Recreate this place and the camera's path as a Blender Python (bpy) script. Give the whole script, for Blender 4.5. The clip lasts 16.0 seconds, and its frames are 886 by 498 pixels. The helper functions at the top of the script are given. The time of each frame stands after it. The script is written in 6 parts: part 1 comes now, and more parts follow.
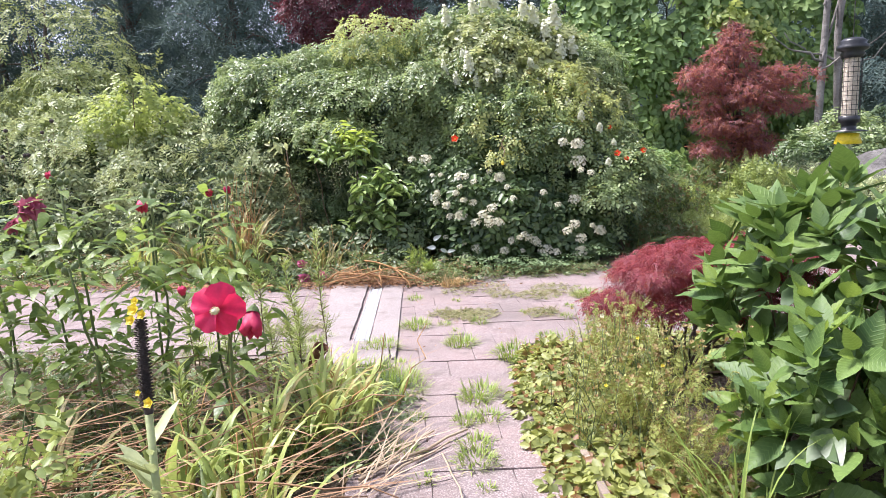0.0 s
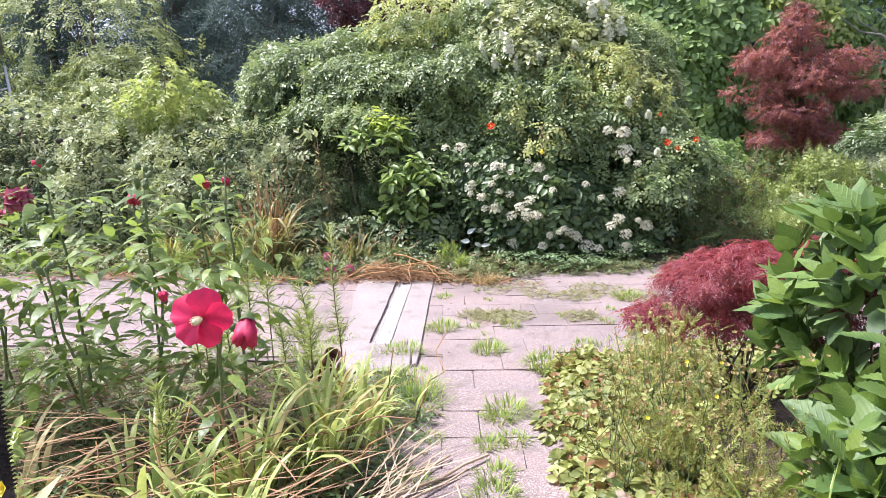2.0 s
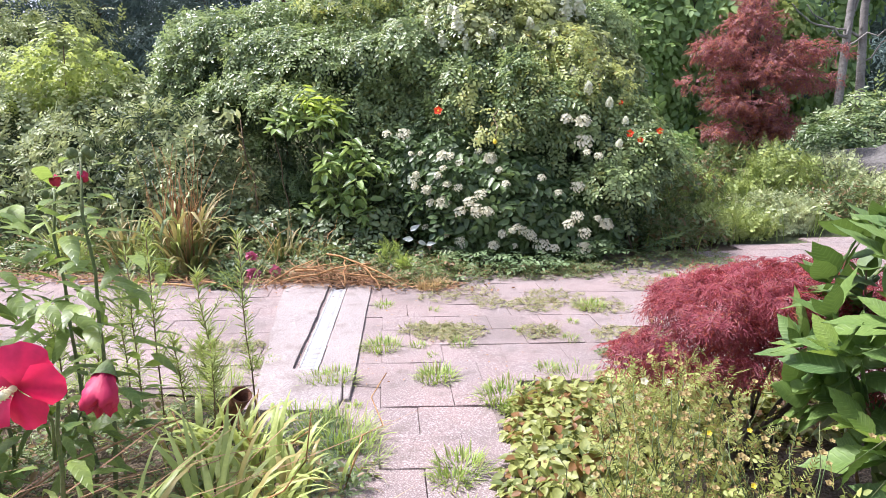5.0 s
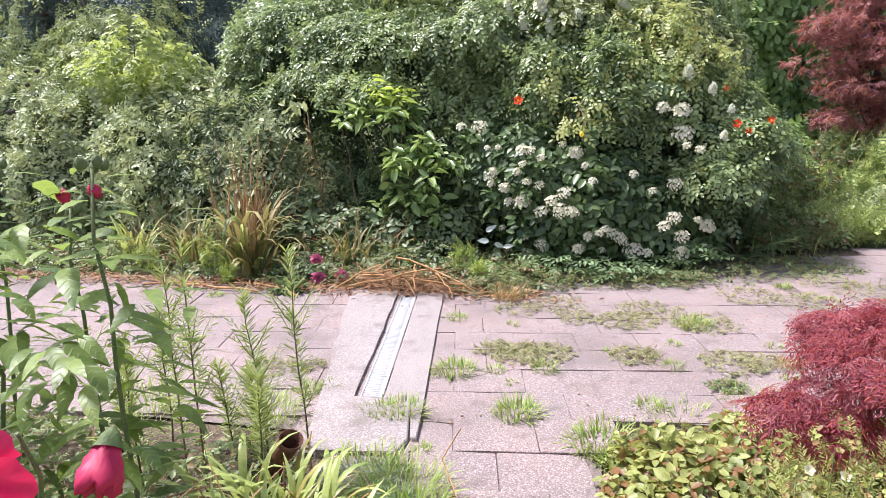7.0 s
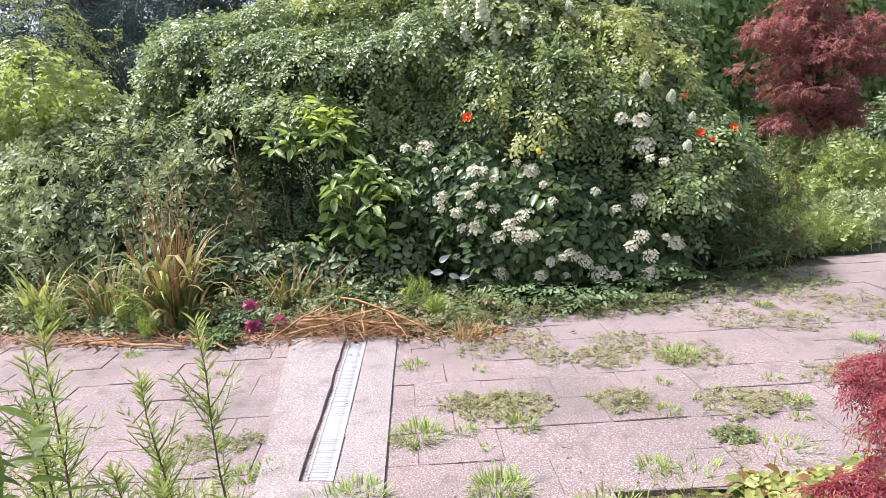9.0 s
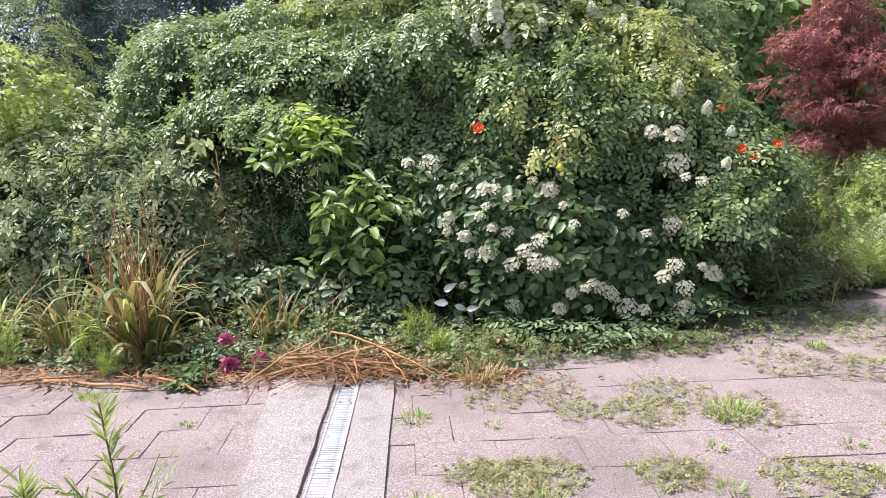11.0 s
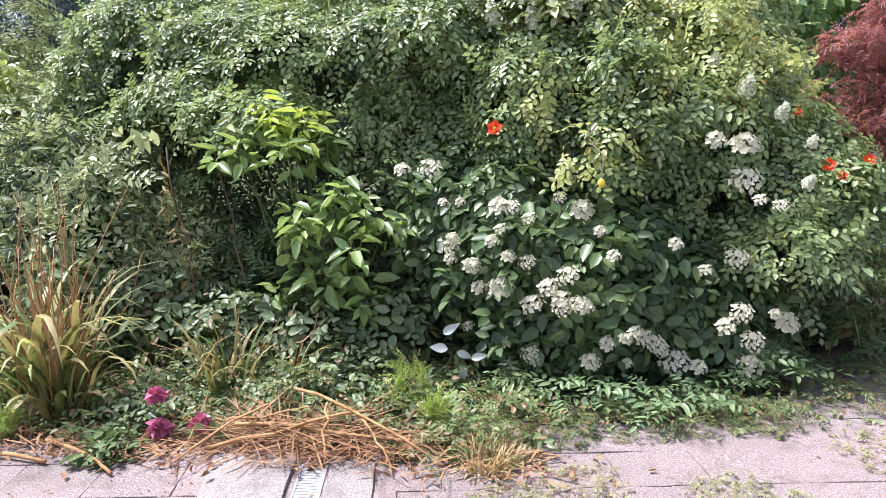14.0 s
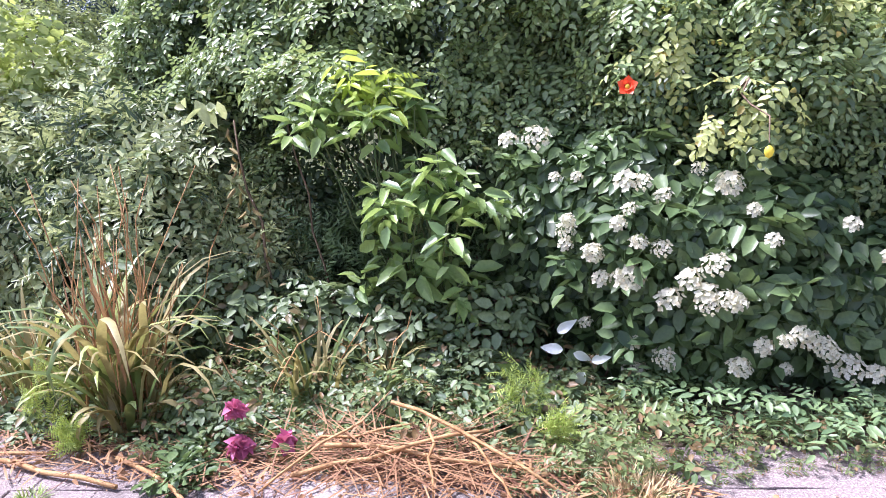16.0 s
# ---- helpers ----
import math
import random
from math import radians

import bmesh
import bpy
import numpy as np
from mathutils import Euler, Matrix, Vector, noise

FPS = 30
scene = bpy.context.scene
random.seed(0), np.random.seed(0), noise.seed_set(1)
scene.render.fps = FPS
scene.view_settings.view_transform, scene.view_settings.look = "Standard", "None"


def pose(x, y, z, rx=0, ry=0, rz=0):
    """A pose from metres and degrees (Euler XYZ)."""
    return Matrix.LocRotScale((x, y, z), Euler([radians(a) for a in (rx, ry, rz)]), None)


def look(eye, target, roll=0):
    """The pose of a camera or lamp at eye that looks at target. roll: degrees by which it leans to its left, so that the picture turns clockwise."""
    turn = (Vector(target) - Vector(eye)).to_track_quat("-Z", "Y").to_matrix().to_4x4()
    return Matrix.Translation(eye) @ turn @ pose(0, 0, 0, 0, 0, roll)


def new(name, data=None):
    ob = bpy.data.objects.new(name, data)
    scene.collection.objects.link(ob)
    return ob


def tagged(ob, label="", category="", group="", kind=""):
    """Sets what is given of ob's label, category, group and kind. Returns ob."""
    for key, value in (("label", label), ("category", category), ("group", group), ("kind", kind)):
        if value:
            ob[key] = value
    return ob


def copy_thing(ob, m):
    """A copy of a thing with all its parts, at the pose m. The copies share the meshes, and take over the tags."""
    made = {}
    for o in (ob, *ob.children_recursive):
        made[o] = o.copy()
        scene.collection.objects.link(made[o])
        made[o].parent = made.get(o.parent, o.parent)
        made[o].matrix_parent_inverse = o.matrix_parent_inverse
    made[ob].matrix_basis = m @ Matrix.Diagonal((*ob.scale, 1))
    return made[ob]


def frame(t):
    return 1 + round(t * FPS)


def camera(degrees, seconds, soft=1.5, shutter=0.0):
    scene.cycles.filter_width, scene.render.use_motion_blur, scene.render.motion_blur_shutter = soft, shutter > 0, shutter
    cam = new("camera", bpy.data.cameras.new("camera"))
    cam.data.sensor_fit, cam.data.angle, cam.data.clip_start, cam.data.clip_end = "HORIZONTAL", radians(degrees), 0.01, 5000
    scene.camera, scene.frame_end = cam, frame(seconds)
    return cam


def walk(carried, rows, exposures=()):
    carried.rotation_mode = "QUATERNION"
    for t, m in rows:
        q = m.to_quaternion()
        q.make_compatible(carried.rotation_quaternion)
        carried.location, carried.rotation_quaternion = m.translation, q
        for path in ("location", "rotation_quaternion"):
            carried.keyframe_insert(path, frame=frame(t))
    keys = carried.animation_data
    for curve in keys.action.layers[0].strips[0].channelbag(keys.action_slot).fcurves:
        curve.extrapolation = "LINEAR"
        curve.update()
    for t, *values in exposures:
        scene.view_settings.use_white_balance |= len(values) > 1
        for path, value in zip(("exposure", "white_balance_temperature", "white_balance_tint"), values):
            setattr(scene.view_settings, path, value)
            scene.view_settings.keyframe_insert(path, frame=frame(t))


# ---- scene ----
cam = camera(66.6, 16.0, soft=0.6)
PATH = [
    (0, (1.031, 0.355, 1.584), (0.733, 2.306, 1.258), -2.5),
    (0.5, (1.06, 0.441, 1.583), (0.766, 2.39, 1.244), -3.0),
    (1, (1.102, 0.578, 1.59), (0.772, 2.521, 1.246), -1.3),
    (1.5, (1.142, 0.676, 1.58), (0.738, 2.604, 1.233), -1.9),
    (2, (1.077, 0.804, 1.578), (0.651, 2.725, 1.221), -2.2),
    (2.5, (0.954, 0.905, 1.602), (0.676, 2.851, 1.236), -1.7),
    (3, (0.892, 0.979, 1.59), (0.686, 2.934, 1.222), -1.7),
    (3.5, (0.919, 1.121, 1.566), (0.725, 3.075, 1.185), -1.7),
    (4, (0.99, 1.317, 1.59), (0.74, 3.26, 1.188), -1.2),
    (4.2, (0.999, 1.389, 1.577), (0.736, 3.331, 1.176), -0.4),
    (6.3, (0.735, 1.927, 1.565), (0.477, 3.867, 1.151), -2.4),
    (6.5, (0.748, 2.003, 1.582), (0.42, 3.93, 1.162), -1.6),
    (7, (0.785, 2.152, 1.589), (0.322, 4.049, 1.157), -1.6),
    (7.5, (0.751, 2.269, 1.572), (0.241, 4.152, 1.134), -3.0),
    (8, (0.7, 2.403, 1.605), (0.221, 4.315, 1.267), -5.4),
    (8.5, (0.634, 2.518, 1.589), (0.311, 4.463, 1.251), -6.0),
    (9, (0.612, 2.737, 1.57), (0.31, 4.677, 1.19), -3.9),
    (9.2, (0.614, 2.826, 1.587), (0.32, 4.765, 1.196), -2.9),
    (11.3, (0.459, 3.505, 1.513), (0.16, 5.456, 1.189), -3.2),
    (11.5, (0.47, 3.587, 1.543), (0.122, 5.528, 1.209), -1.7),
    (12, (0.498, 3.742, 1.537), (0.044, 5.664, 1.225), -1.8),
    (12.5, (0.477, 3.922, 1.538), (-0.016, 5.826, 1.175), -2.6),
    (13, (0.384, 4.083, 1.532), (0.002, 6.023, 1.237), -2.4),
    (13.5, (0.346, 4.237, 1.509), (0.03, 6.189, 1.209), -2.8),
    (14, (0.277, 4.474, 1.538), (-0.009, 6.425, 1.203), -1.4),
    (14.5, (0.205, 4.634, 1.539), (-0.177, 6.562, 1.172), -2.7),
    (15, (0.065, 4.791, 1.561), (-0.312, 6.712, 1.152), -1.5),
    (15.5, (-0.045, 4.883, 1.581), (-0.381, 6.806, 1.15), -1.8),
    (16, (-0.078, 5.028, 1.564), (-0.535, 6.925, 1.125), -3.3),
]
walk(cam, [(t, look(eye, target, roll)) for t, eye, target, roll in PATH], [(0, 1.17, 5850, 22), (3, 1.24, 5750, 21.5), (8.5, 1.04, 5850, 20), (12.3, 1.01, 5800, 17), (14.5, 1.33, 5600, 22.5), (16, 1.52, 5400, 30)])

# ---- world, sun ----
world = bpy.data.worlds.new("overcast_sky")
scene.world = world
world.use_nodes = True
wn, wl = world.node_tree.nodes, world.node_tree.links
sky = wn.new("ShaderNodeTexSky")
sky.sky_type = "NISHITA"
sky.sun_disc = False
sky.sun_elevation, sky.sun_rotation = radians(61), radians(-84)
sky.air_density, sky.dust_density = 1.0, 2.5
pale = wn.new("ShaderNodeHueSaturation")
pale.inputs["Saturation"].default_value = 0.5
wl.new(sky.outputs[0], pale.inputs["Color"])
wl.new(pale.outputs[0], wn["Background"].inputs[0])
wn["Background"].inputs[1].default_value = 0.115
sun = new("sun", bpy.data.lights.new("sun", "SUN"))
sun.data.energy, sun.data.angle, sun.data.color = 3.9, radians(12), (1.0, 0.94, 0.82)
sun.matrix_world = look((-4.6, 0.5, 8.5), (0, 0, 0))

rng = np.random.default_rng(7)


# ---- materials ----
def mixed(nt, a, b, fac):
    m = nt.nodes.new("ShaderNodeMix")
    m.data_type = "RGBA"
    for s, v in ((m.inputs[6], a), (m.inputs[7], b), (m.inputs[0], fac)):
        if isinstance(v, (tuple, list)):
            s.default_value = (*v, 1)
        elif isinstance(v, (int, float)):
            s.default_value = v
        else:
            nt.links.new(v, s)
    return m.outputs[2]


def noise_fac(nt, scale, lo=0.35, hi=0.65, detail=4, coord="Object"):
    tc = nt.nodes.new("ShaderNodeNewGeometry" if coord == "Position" else "ShaderNodeTexCoord")
    n = nt.nodes.new("ShaderNodeTexNoise")
    n.inputs["Scale"].default_value, n.inputs["Detail"].default_value = scale, detail
    nt.links.new(tc.outputs[coord], n.inputs["Vector"])
    r = nt.nodes.new("ShaderNodeMapRange")
    r.inputs[1].default_value, r.inputs[2].default_value = lo, hi
    nt.links.new(n.outputs[0], r.inputs[0])
    return r.outputs[0]


def leaf_mat(name, dark, light, rough=0.42, through_light=0.28, tint=None, per_object=False, patch=1.6, spec=0.5, odd=0.06, gain=1.3, veins=0.0, eye=None):
    """Living or dry leaf: colour varies leaf by leaf and in drifts; some light passes through."""
    if gain > 1:
        dark, light = ((c[0] * gain * 1.23, c[1] * gain * 1.04, c[2] * gain * 1.38) for c in (dark, light))
    m = bpy.data.materials.new(name)
    m.use_nodes = True
    nt = m.node_tree
    b = nt.nodes["Principled BSDF"]
    if per_object:
        rnd = nt.nodes.new("ShaderNodeObjectInfo").outputs["Random"]
    else:
        rnd = nt.nodes.new("ShaderNodeNewGeometry").outputs["Random Per Island"]
    col = mixed(nt, dark, light, rnd)
    drift = noise_fac(nt, patch, 0.4, 0.62, 2)
    col = mixed(nt, col, mixed(nt, col, light, 0.6), drift)
    if tint:
        r = nt.nodes.new("ShaderNodeMath")
        r.operation = "LESS_THAN"
        w = nt.nodes.new("ShaderNodeTexWhiteNoise")
        w.noise_dimensions = "1D"
        nt.links.new(rnd, w.inputs["W"])
        nt.links.new(w.outputs["Value"], r.inputs[0])
        r.inputs[1].default_value = odd
        col = mixed(nt, col, tint, r.outputs[0])
    mott = noise_fac(nt, 60, 0.3, 0.7, 3)
    col = mixed(nt, col, tuple(c * 0.7 for c in dark), mixed(nt, (0, 0, 0), (0.35, 0.35, 0.35), mott))
    if eye:
        tc = nt.nodes.new("ShaderNodeTexCoord")
        ln = nt.nodes.new("ShaderNodeVectorMath")
        ln.operation = "LENGTH"
        nt.links.new(tc.outputs["Object"], ln.inputs[0])
        r = nt.nodes.new("ShaderNodeMapRange")
        r.inputs[1].default_value, r.inputs[2].default_value = 0.012, 0.045
        nt.links.new(ln.outputs["Value"], r.inputs[0])
        col = mixed(nt, eye, col, r.outputs[0])
    vein = None
    if veins:
        uv = nt.nodes.new("ShaderNodeUVMap")
        uv.uv_map = "leaf"
        w = nt.nodes.new("ShaderNodeTexWave")
        w.inputs["Scale"].default_value, w.inputs["Distortion"].default_value = veins, 0.6
        nt.links.new(uv.outputs[0], w.inputs["Vector"])
        r = nt.nodes.new("ShaderNodeMapRange")
        r.inputs[1].default_value, r.inputs[2].default_value = 0.75, 1.0
        nt.links.new(w.outputs[1], r.inputs[0])
        vein = r.outputs[0]
        col = mixed(nt, col, (light[0] * 1.25, light[1] * 1.2, light[2] * 1.5), mixed(nt, (0, 0, 0), (0.22, 0.22, 0.22), vein))
    nt.links.new(col, b.inputs["Base Color"])
    b.inputs["Roughness"].default_value = rough * 0.95
    b.inputs["Specular IOR Level"].default_value = spec
    bump = nt.nodes.new("ShaderNodeBump")
    bump.inputs["Strength"].default_value, bump.inputs["Distance"].default_value = (0.35, 0.003) if vein else (0.12, 0.003)
    nt.links.new(vein or noise_fac(nt, 90, 0.2, 0.8, 2), bump.inputs["Height"])
    bump.invert = bool(vein)
    nt.links.new(bump.outputs[0], b.inputs["Normal"])
    tr = nt.nodes.new("ShaderNodeBsdfTranslucent")
    nt.links.new(mixed(nt, col, (light[0] * 1.3, light[1] * 1.3, light[2] * 0.9), 0.5), tr.inputs[0])
    mx = nt.nodes.new("ShaderNodeMixShader")
    mx.inputs[0].default_value = through_light
    nt.links.new(b.outputs[0], mx.inputs[1])
    nt.links.new(tr.outputs[0], mx.inputs[2])
    nt.links.new(mx.outputs[0], nt.nodes["Material Output"].inputs[0])
    return m


def solid_mat(name, a, b_col, scale=20, rough=0.8, metal=0.0, bump=0.4, dist=0.004, fine=160, per_object=0.0, third=None):
    """Mineral, wood or metal: two colours by a coarse noise, fine grain over it, bump."""
    m = bpy.data.materials.new(name)
    m.use_nodes = True
    nt = m.node_tree
    p = nt.nodes["Principled BSDF"]
    col = mixed(nt, a, b_col, noise_fac(nt, scale, 0.35, 0.65, 5))
    if third:
        col = mixed(nt, col, third, noise_fac(nt, fine, 0.47, 0.62, 3))
        col = mixed(nt, col, tuple(c * 0.62 for c in a), mixed(nt, (0, 0, 0), (0.55, 0.55, 0.55), noise_fac(nt, 1.7, 0.5, 0.72, 6)))
    col = mixed(nt, col, tuple(c * 0.55 for c in a), mixed(nt, (0, 0, 0), (0.5, 0.5, 0.5), noise_fac(nt, fine * 0.55, 0.5, 0.66, 3)))
    if per_object:
        rnd = nt.nodes.new("ShaderNodeObjectInfo").outputs["Random"]
        col = mixed(nt, col, b_col, mixed(nt, (0, 0, 0), (per_object,) * 3, rnd))
    nt.links.new(col, p.inputs["Base Color"])
    p.inputs["Roughness"].default_value, p.inputs["Metallic"].default_value = rough, metal
    bp = nt.nodes.new("ShaderNodeBump")
    bp.inputs["Strength"].default_value, bp.inputs["Distance"].default_value = bump, dist
    nt.links.new(noise_fac(nt, fine, 0.3, 0.7, 4), bp.inputs["Height"])
    nt.links.new(bp.outputs[0], p.inputs["Normal"])
    return m


M_ROSE = leaf_mat("rose_leaf", (0.028, 0.068, 0.024), (0.245, 0.36, 0.115), 0.34, 0.3, (0.26, 0.27, 0.08), patch=0.9)
M_PAN = leaf_mat("panicle_leaf", (0.075, 0.125, 0.04), (0.36, 0.45, 0.17), 0.42, 0.3, (0.30, 0.32, 0.10), patch=1.2)
# darker leaf copy: shade inside the bushes is put into its colour
M_SHADELEAF = leaf_mat("shade_leaf", (0.018, 0.042, 0.015), (0.060, 0.105, 0.034), 0.5, 0.2)
M_YELLOWING = leaf_mat("yellowing_leaf", (0.14, 0.21, 0.05), (0.36, 0.45, 0.13), 0.45, 0.35, (0.34, 0.24, 0.05))
M_HYD = leaf_mat("hydrangea_leaf", (0.020, 0.052, 0.017), (0.108, 0.185, 0.050), 0.42, 0.22)
M_POKE = leaf_mat("pokeweed_leaf", (0.055, 0.12, 0.036), (0.27, 0.42, 0.10), 0.38, 0.32)
M_ASTER = leaf_mat("aster_leaf", (0.085, 0.15, 0.05), (0.37, 0.47, 0.19), 0.5, 0.25, (0.25, 0.25, 0.10))
M_BRAMBLE = leaf_mat("bramble_leaf", (0.035, 0.075, 0.028), (0.16, 0.24, 0.085), 0.45, 0.28, (0.24, 0.18, 0.08), patch=2.5)
M_POKETIP = leaf_mat("pokeweed_young_leaf", (0.13, 0.22, 0.03), (0.34, 0.48, 0.07), 0.38, 0.42)
M_LIME = leaf_mat("lime_leaf", (0.13, 0.22, 0.05), (0.31, 0.41, 0.10), 0.45, 0.4)
M_LOW = leaf_mat("groundcover_leaf", (0.04, 0.09, 0.022), (0.15, 0.22, 0.06), 0.48, 0.25, (0.28, 0.17, 0.08), odd=0.24)
M_STRAWB = leaf_mat("strawberry_leaf", (0.035, 0.07, 0.014), (0.28, 0.35, 0.08), 0.5, 0.3, (0.26, 0.12, 0.05), odd=0.2, patch=2.5)
M_COMP = leaf_mat("compound_leaf", (0.036, 0.085, 0.030), (0.135, 0.225, 0.07), 0.5, 0.2)
M_BIGHYD = leaf_mat("large_hydrangea_leaf", (0.030, 0.080, 0.017), (0.118, 0.212, 0.036), 0.55, 0.22, per_object=True, patch=5, veins=3.0)
M_BIGMASS = leaf_mat("large_hydrangea_mass", (0.030, 0.080, 0.017), (0.118, 0.212, 0.036), 0.55, 0.22, patch=5, veins=3.0)
M_BIGYOUNG = leaf_mat("young_hydrangea_leaf", (0.065, 0.14, 0.020), (0.175, 0.285, 0.040), 0.5, 0.32, per_object=True, patch=5, veins=3.0)
M_HIB = leaf_mat("hibiscus_leaf", (0.030, 0.078, 0.022), (0.185, 0.29, 0.050), 0.42, 0.42, per_object=True, patch=6, veins=1.8)
M_HIBMASS = leaf_mat("hibiscus_mass", (0.030, 0.078, 0.022), (0.185, 0.29, 0.050), 0.42, 0.42, patch=6, veins=1.8)
M_BLADE = leaf_mat("strap_leaf", (0.10, 0.18, 0.03), (0.34, 0.45, 0.11), 0.45, 0.3, (0.42, 0.33, 0.12), odd=0.18)
M_DRYBLADE = leaf_mat("half_dry_strap_leaf", (0.17, 0.15, 0.05), (0.42, 0.36, 0.15), 0.6, 0.25, (0.10, 0.17, 0.04), odd=0.35, gain=1.0)
M_GRASS = leaf_mat("grass_blade", (0.085, 0.17, 0.025), (0.25, 0.37, 0.065), 0.5, 0.3, (0.42, 0.35, 0.16), odd=0.10, patch=6)
M_MAT = leaf_mat("creeping_weed", (0.085, 0.12, 0.032), (0.23, 0.265, 0.09), 0.6, 0.2, (0.35, 0.28, 0.14), odd=0.25)
M_STRAW = leaf_mat("dry_straw", (0.20, 0.09, 0.042), (0.44, 0.255, 0.12), 0.75, 0.1, (0.16, 0.07, 0.035), odd=0.2, patch=4, gain=1.0)
M_TAN = leaf_mat("tan_stalk", (0.20, 0.095, 0.05), (0.46, 0.28, 0.15), 0.75, 0.1, (0.20, 0.10, 0.06), odd=0.15, patch=4, gain=1.0)
M_PALESTALK = leaf_mat("pale_stalk", (0.34, 0.24, 0.15), (0.60, 0.48, 0.34), 0.75, 0.1, patch=4, gain=1.0)
M_BLOND = leaf_mat("blond_grass", (0.45, 0.32, 0.15), (0.70, 0.54, 0.30), 0.8, 0.2, gain=1.0)
M_JMAPLE = leaf_mat("red_maple_leaf", (0.135, 0.052, 0.066), (0.44, 0.17, 0.18), 0.45, 0.38, (0.50, 0.19, 0.08), odd=0.25, gain=1.0)
M_LACE = leaf_mat("laceleaf_maple_leaf", (0.15, 0.026, 0.045), (0.42, 0.092, 0.115), 0.42, 0.40, (0.42, 0.09, 0.05), odd=0.15, gain=1.0)
M_PLUM = leaf_mat("purple_leaf", (0.07, 0.022, 0.03), (0.18, 0.05, 0.07), 0.5, 0.25, gain=1.0)
M_FIR = leaf_mat("conifer_needles", (0.036, 0.072, 0.056), (0.11, 0.175, 0.115), 0.8, 0.1, patch=0.4, spec=0.15)
M_WOODS = leaf_mat("woodland_leaf", (0.035, 0.08, 0.036), (0.13, 0.21, 0.075), 0.55, 0.25, patch=0.35)
M_VINE = leaf_mat("vine_leaf", (0.045, 0.11, 0.035), (0.22, 0.36, 0.09), 0.7, 0.3, patch=0.5)
M_PALEGREEN = leaf_mat("pale_tree_leaf", (0.10, 0.175, 0.055), (0.30, 0.39, 0.12), 0.5, 0.3, patch=0.5)
M_WEEDGREEN = leaf_mat("weed_leaf", (0.09, 0.16, 0.03), (0.28, 0.38, 0.09), 0.5, 0.3)
M_WORT = leaf_mat("wort_leaf", (0.08, 0.14, 0.03), (0.32, 0.40, 0.09), 0.55, 0.35, (0.30, 0.15, 0.07), odd=0.22)
M_FEATHER = leaf_mat("feathery_leaf", (0.14, 0.24, 0.04), (0.28, 0.40, 0.07), 0.5, 0.35)
M_WHITE = leaf_mat("white_petal", (0.56, 0.54, 0.39), (0.78, 0.76, 0.60), 0.6, 0.3, (0.55, 0.48, 0.32), odd=0.15, patch=8, gain=1.0)
M_CREAM = leaf_mat("cream_petal", (0.64, 0.66, 0.50), (0.86, 0.86, 0.74), 0.6, 0.3, patch=8, gain=1.0)
M_PINK = leaf_mat("hibiscus_petal", (0.62, 0.012, 0.085), (0.78, 0.03, 0.14), 0.5, 0.3, patch=20, gain=1.0, eye=(0.30, 0.0, 0.03))
M_DEEPPINK = leaf_mat("closed_petal", (0.50, 0.018, 0.075), (0.70, 0.045, 0.14), 0.6, 0.2, patch=30, gain=1.0)
M_FADED = leaf_mat("faded_petal", (0.40, 0.07, 0.17), (0.64, 0.20, 0.33), 0.65, 0.2, patch=30, gain=1.0)
M_ORANGE = leaf_mat("orange_petal", (0.78, 0.05, 0.015), (0.85, 0.12, 0.03), 0.5, 0.25, patch=20, gain=1.0)
M_YELLOW = leaf_mat("yellow_petal", (0.80, 0.62, 0.02), (0.90, 0.78, 0.10), 0.5, 0.3, patch=20, gain=1.0)
M_SEED = leaf_mat("seed_head", (0.20, 0.13, 0.05), (0.44, 0.36, 0.14), 0.8, 0.1, patch=20, gain=1.0)
M_WHITELEAF = leaf_mat("white_leaf", (0.70, 0.75, 0.68), (0.82, 0.85, 0.80), 0.5, 0.25, patch=10, gain=1.0)
M_STEM = solid_mat("green_stem", (0.09, 0.15, 0.04), (0.16, 0.17, 0.07), 12, 0.6)
M_BROWNSTEM = solid_mat("brown_stem", (0.13, 0.085, 0.05), (0.22, 0.15, 0.09), 12, 0.8)
M_BARK = solid_mat("bark", (0.10, 0.08, 0.065), (0.17, 0.14, 0.115), 5, 0.9, bump=0.9, dist=0.02, fine=40)
M_GREYBARK = solid_mat("grey_bark", (0.20, 0.18, 0.165), (0.30, 0.28, 0.26), 4, 0.9, bump=0.7, dist=0.015, fine=40)
M_DARKSPIKE = solid_mat("dark_seed_capsule", (0.035, 0.026, 0.024), (0.08, 0.06, 0.05), 60, 0.8)
M_SOIL = solid_mat("garden_soil", (0.09, 0.065, 0.042), (0.16, 0.115, 0.075), 3, 0.95, bump=1.0, dist=0.02, fine=55, third=(0.20, 0.16, 0.10))
M_MEADOW = solid_mat("meadow_ground", (0.07, 0.10, 0.035), (0.13, 0.13, 0.06), 1.2, 0.95, bump=1.0, dist=0.03, fine=40)


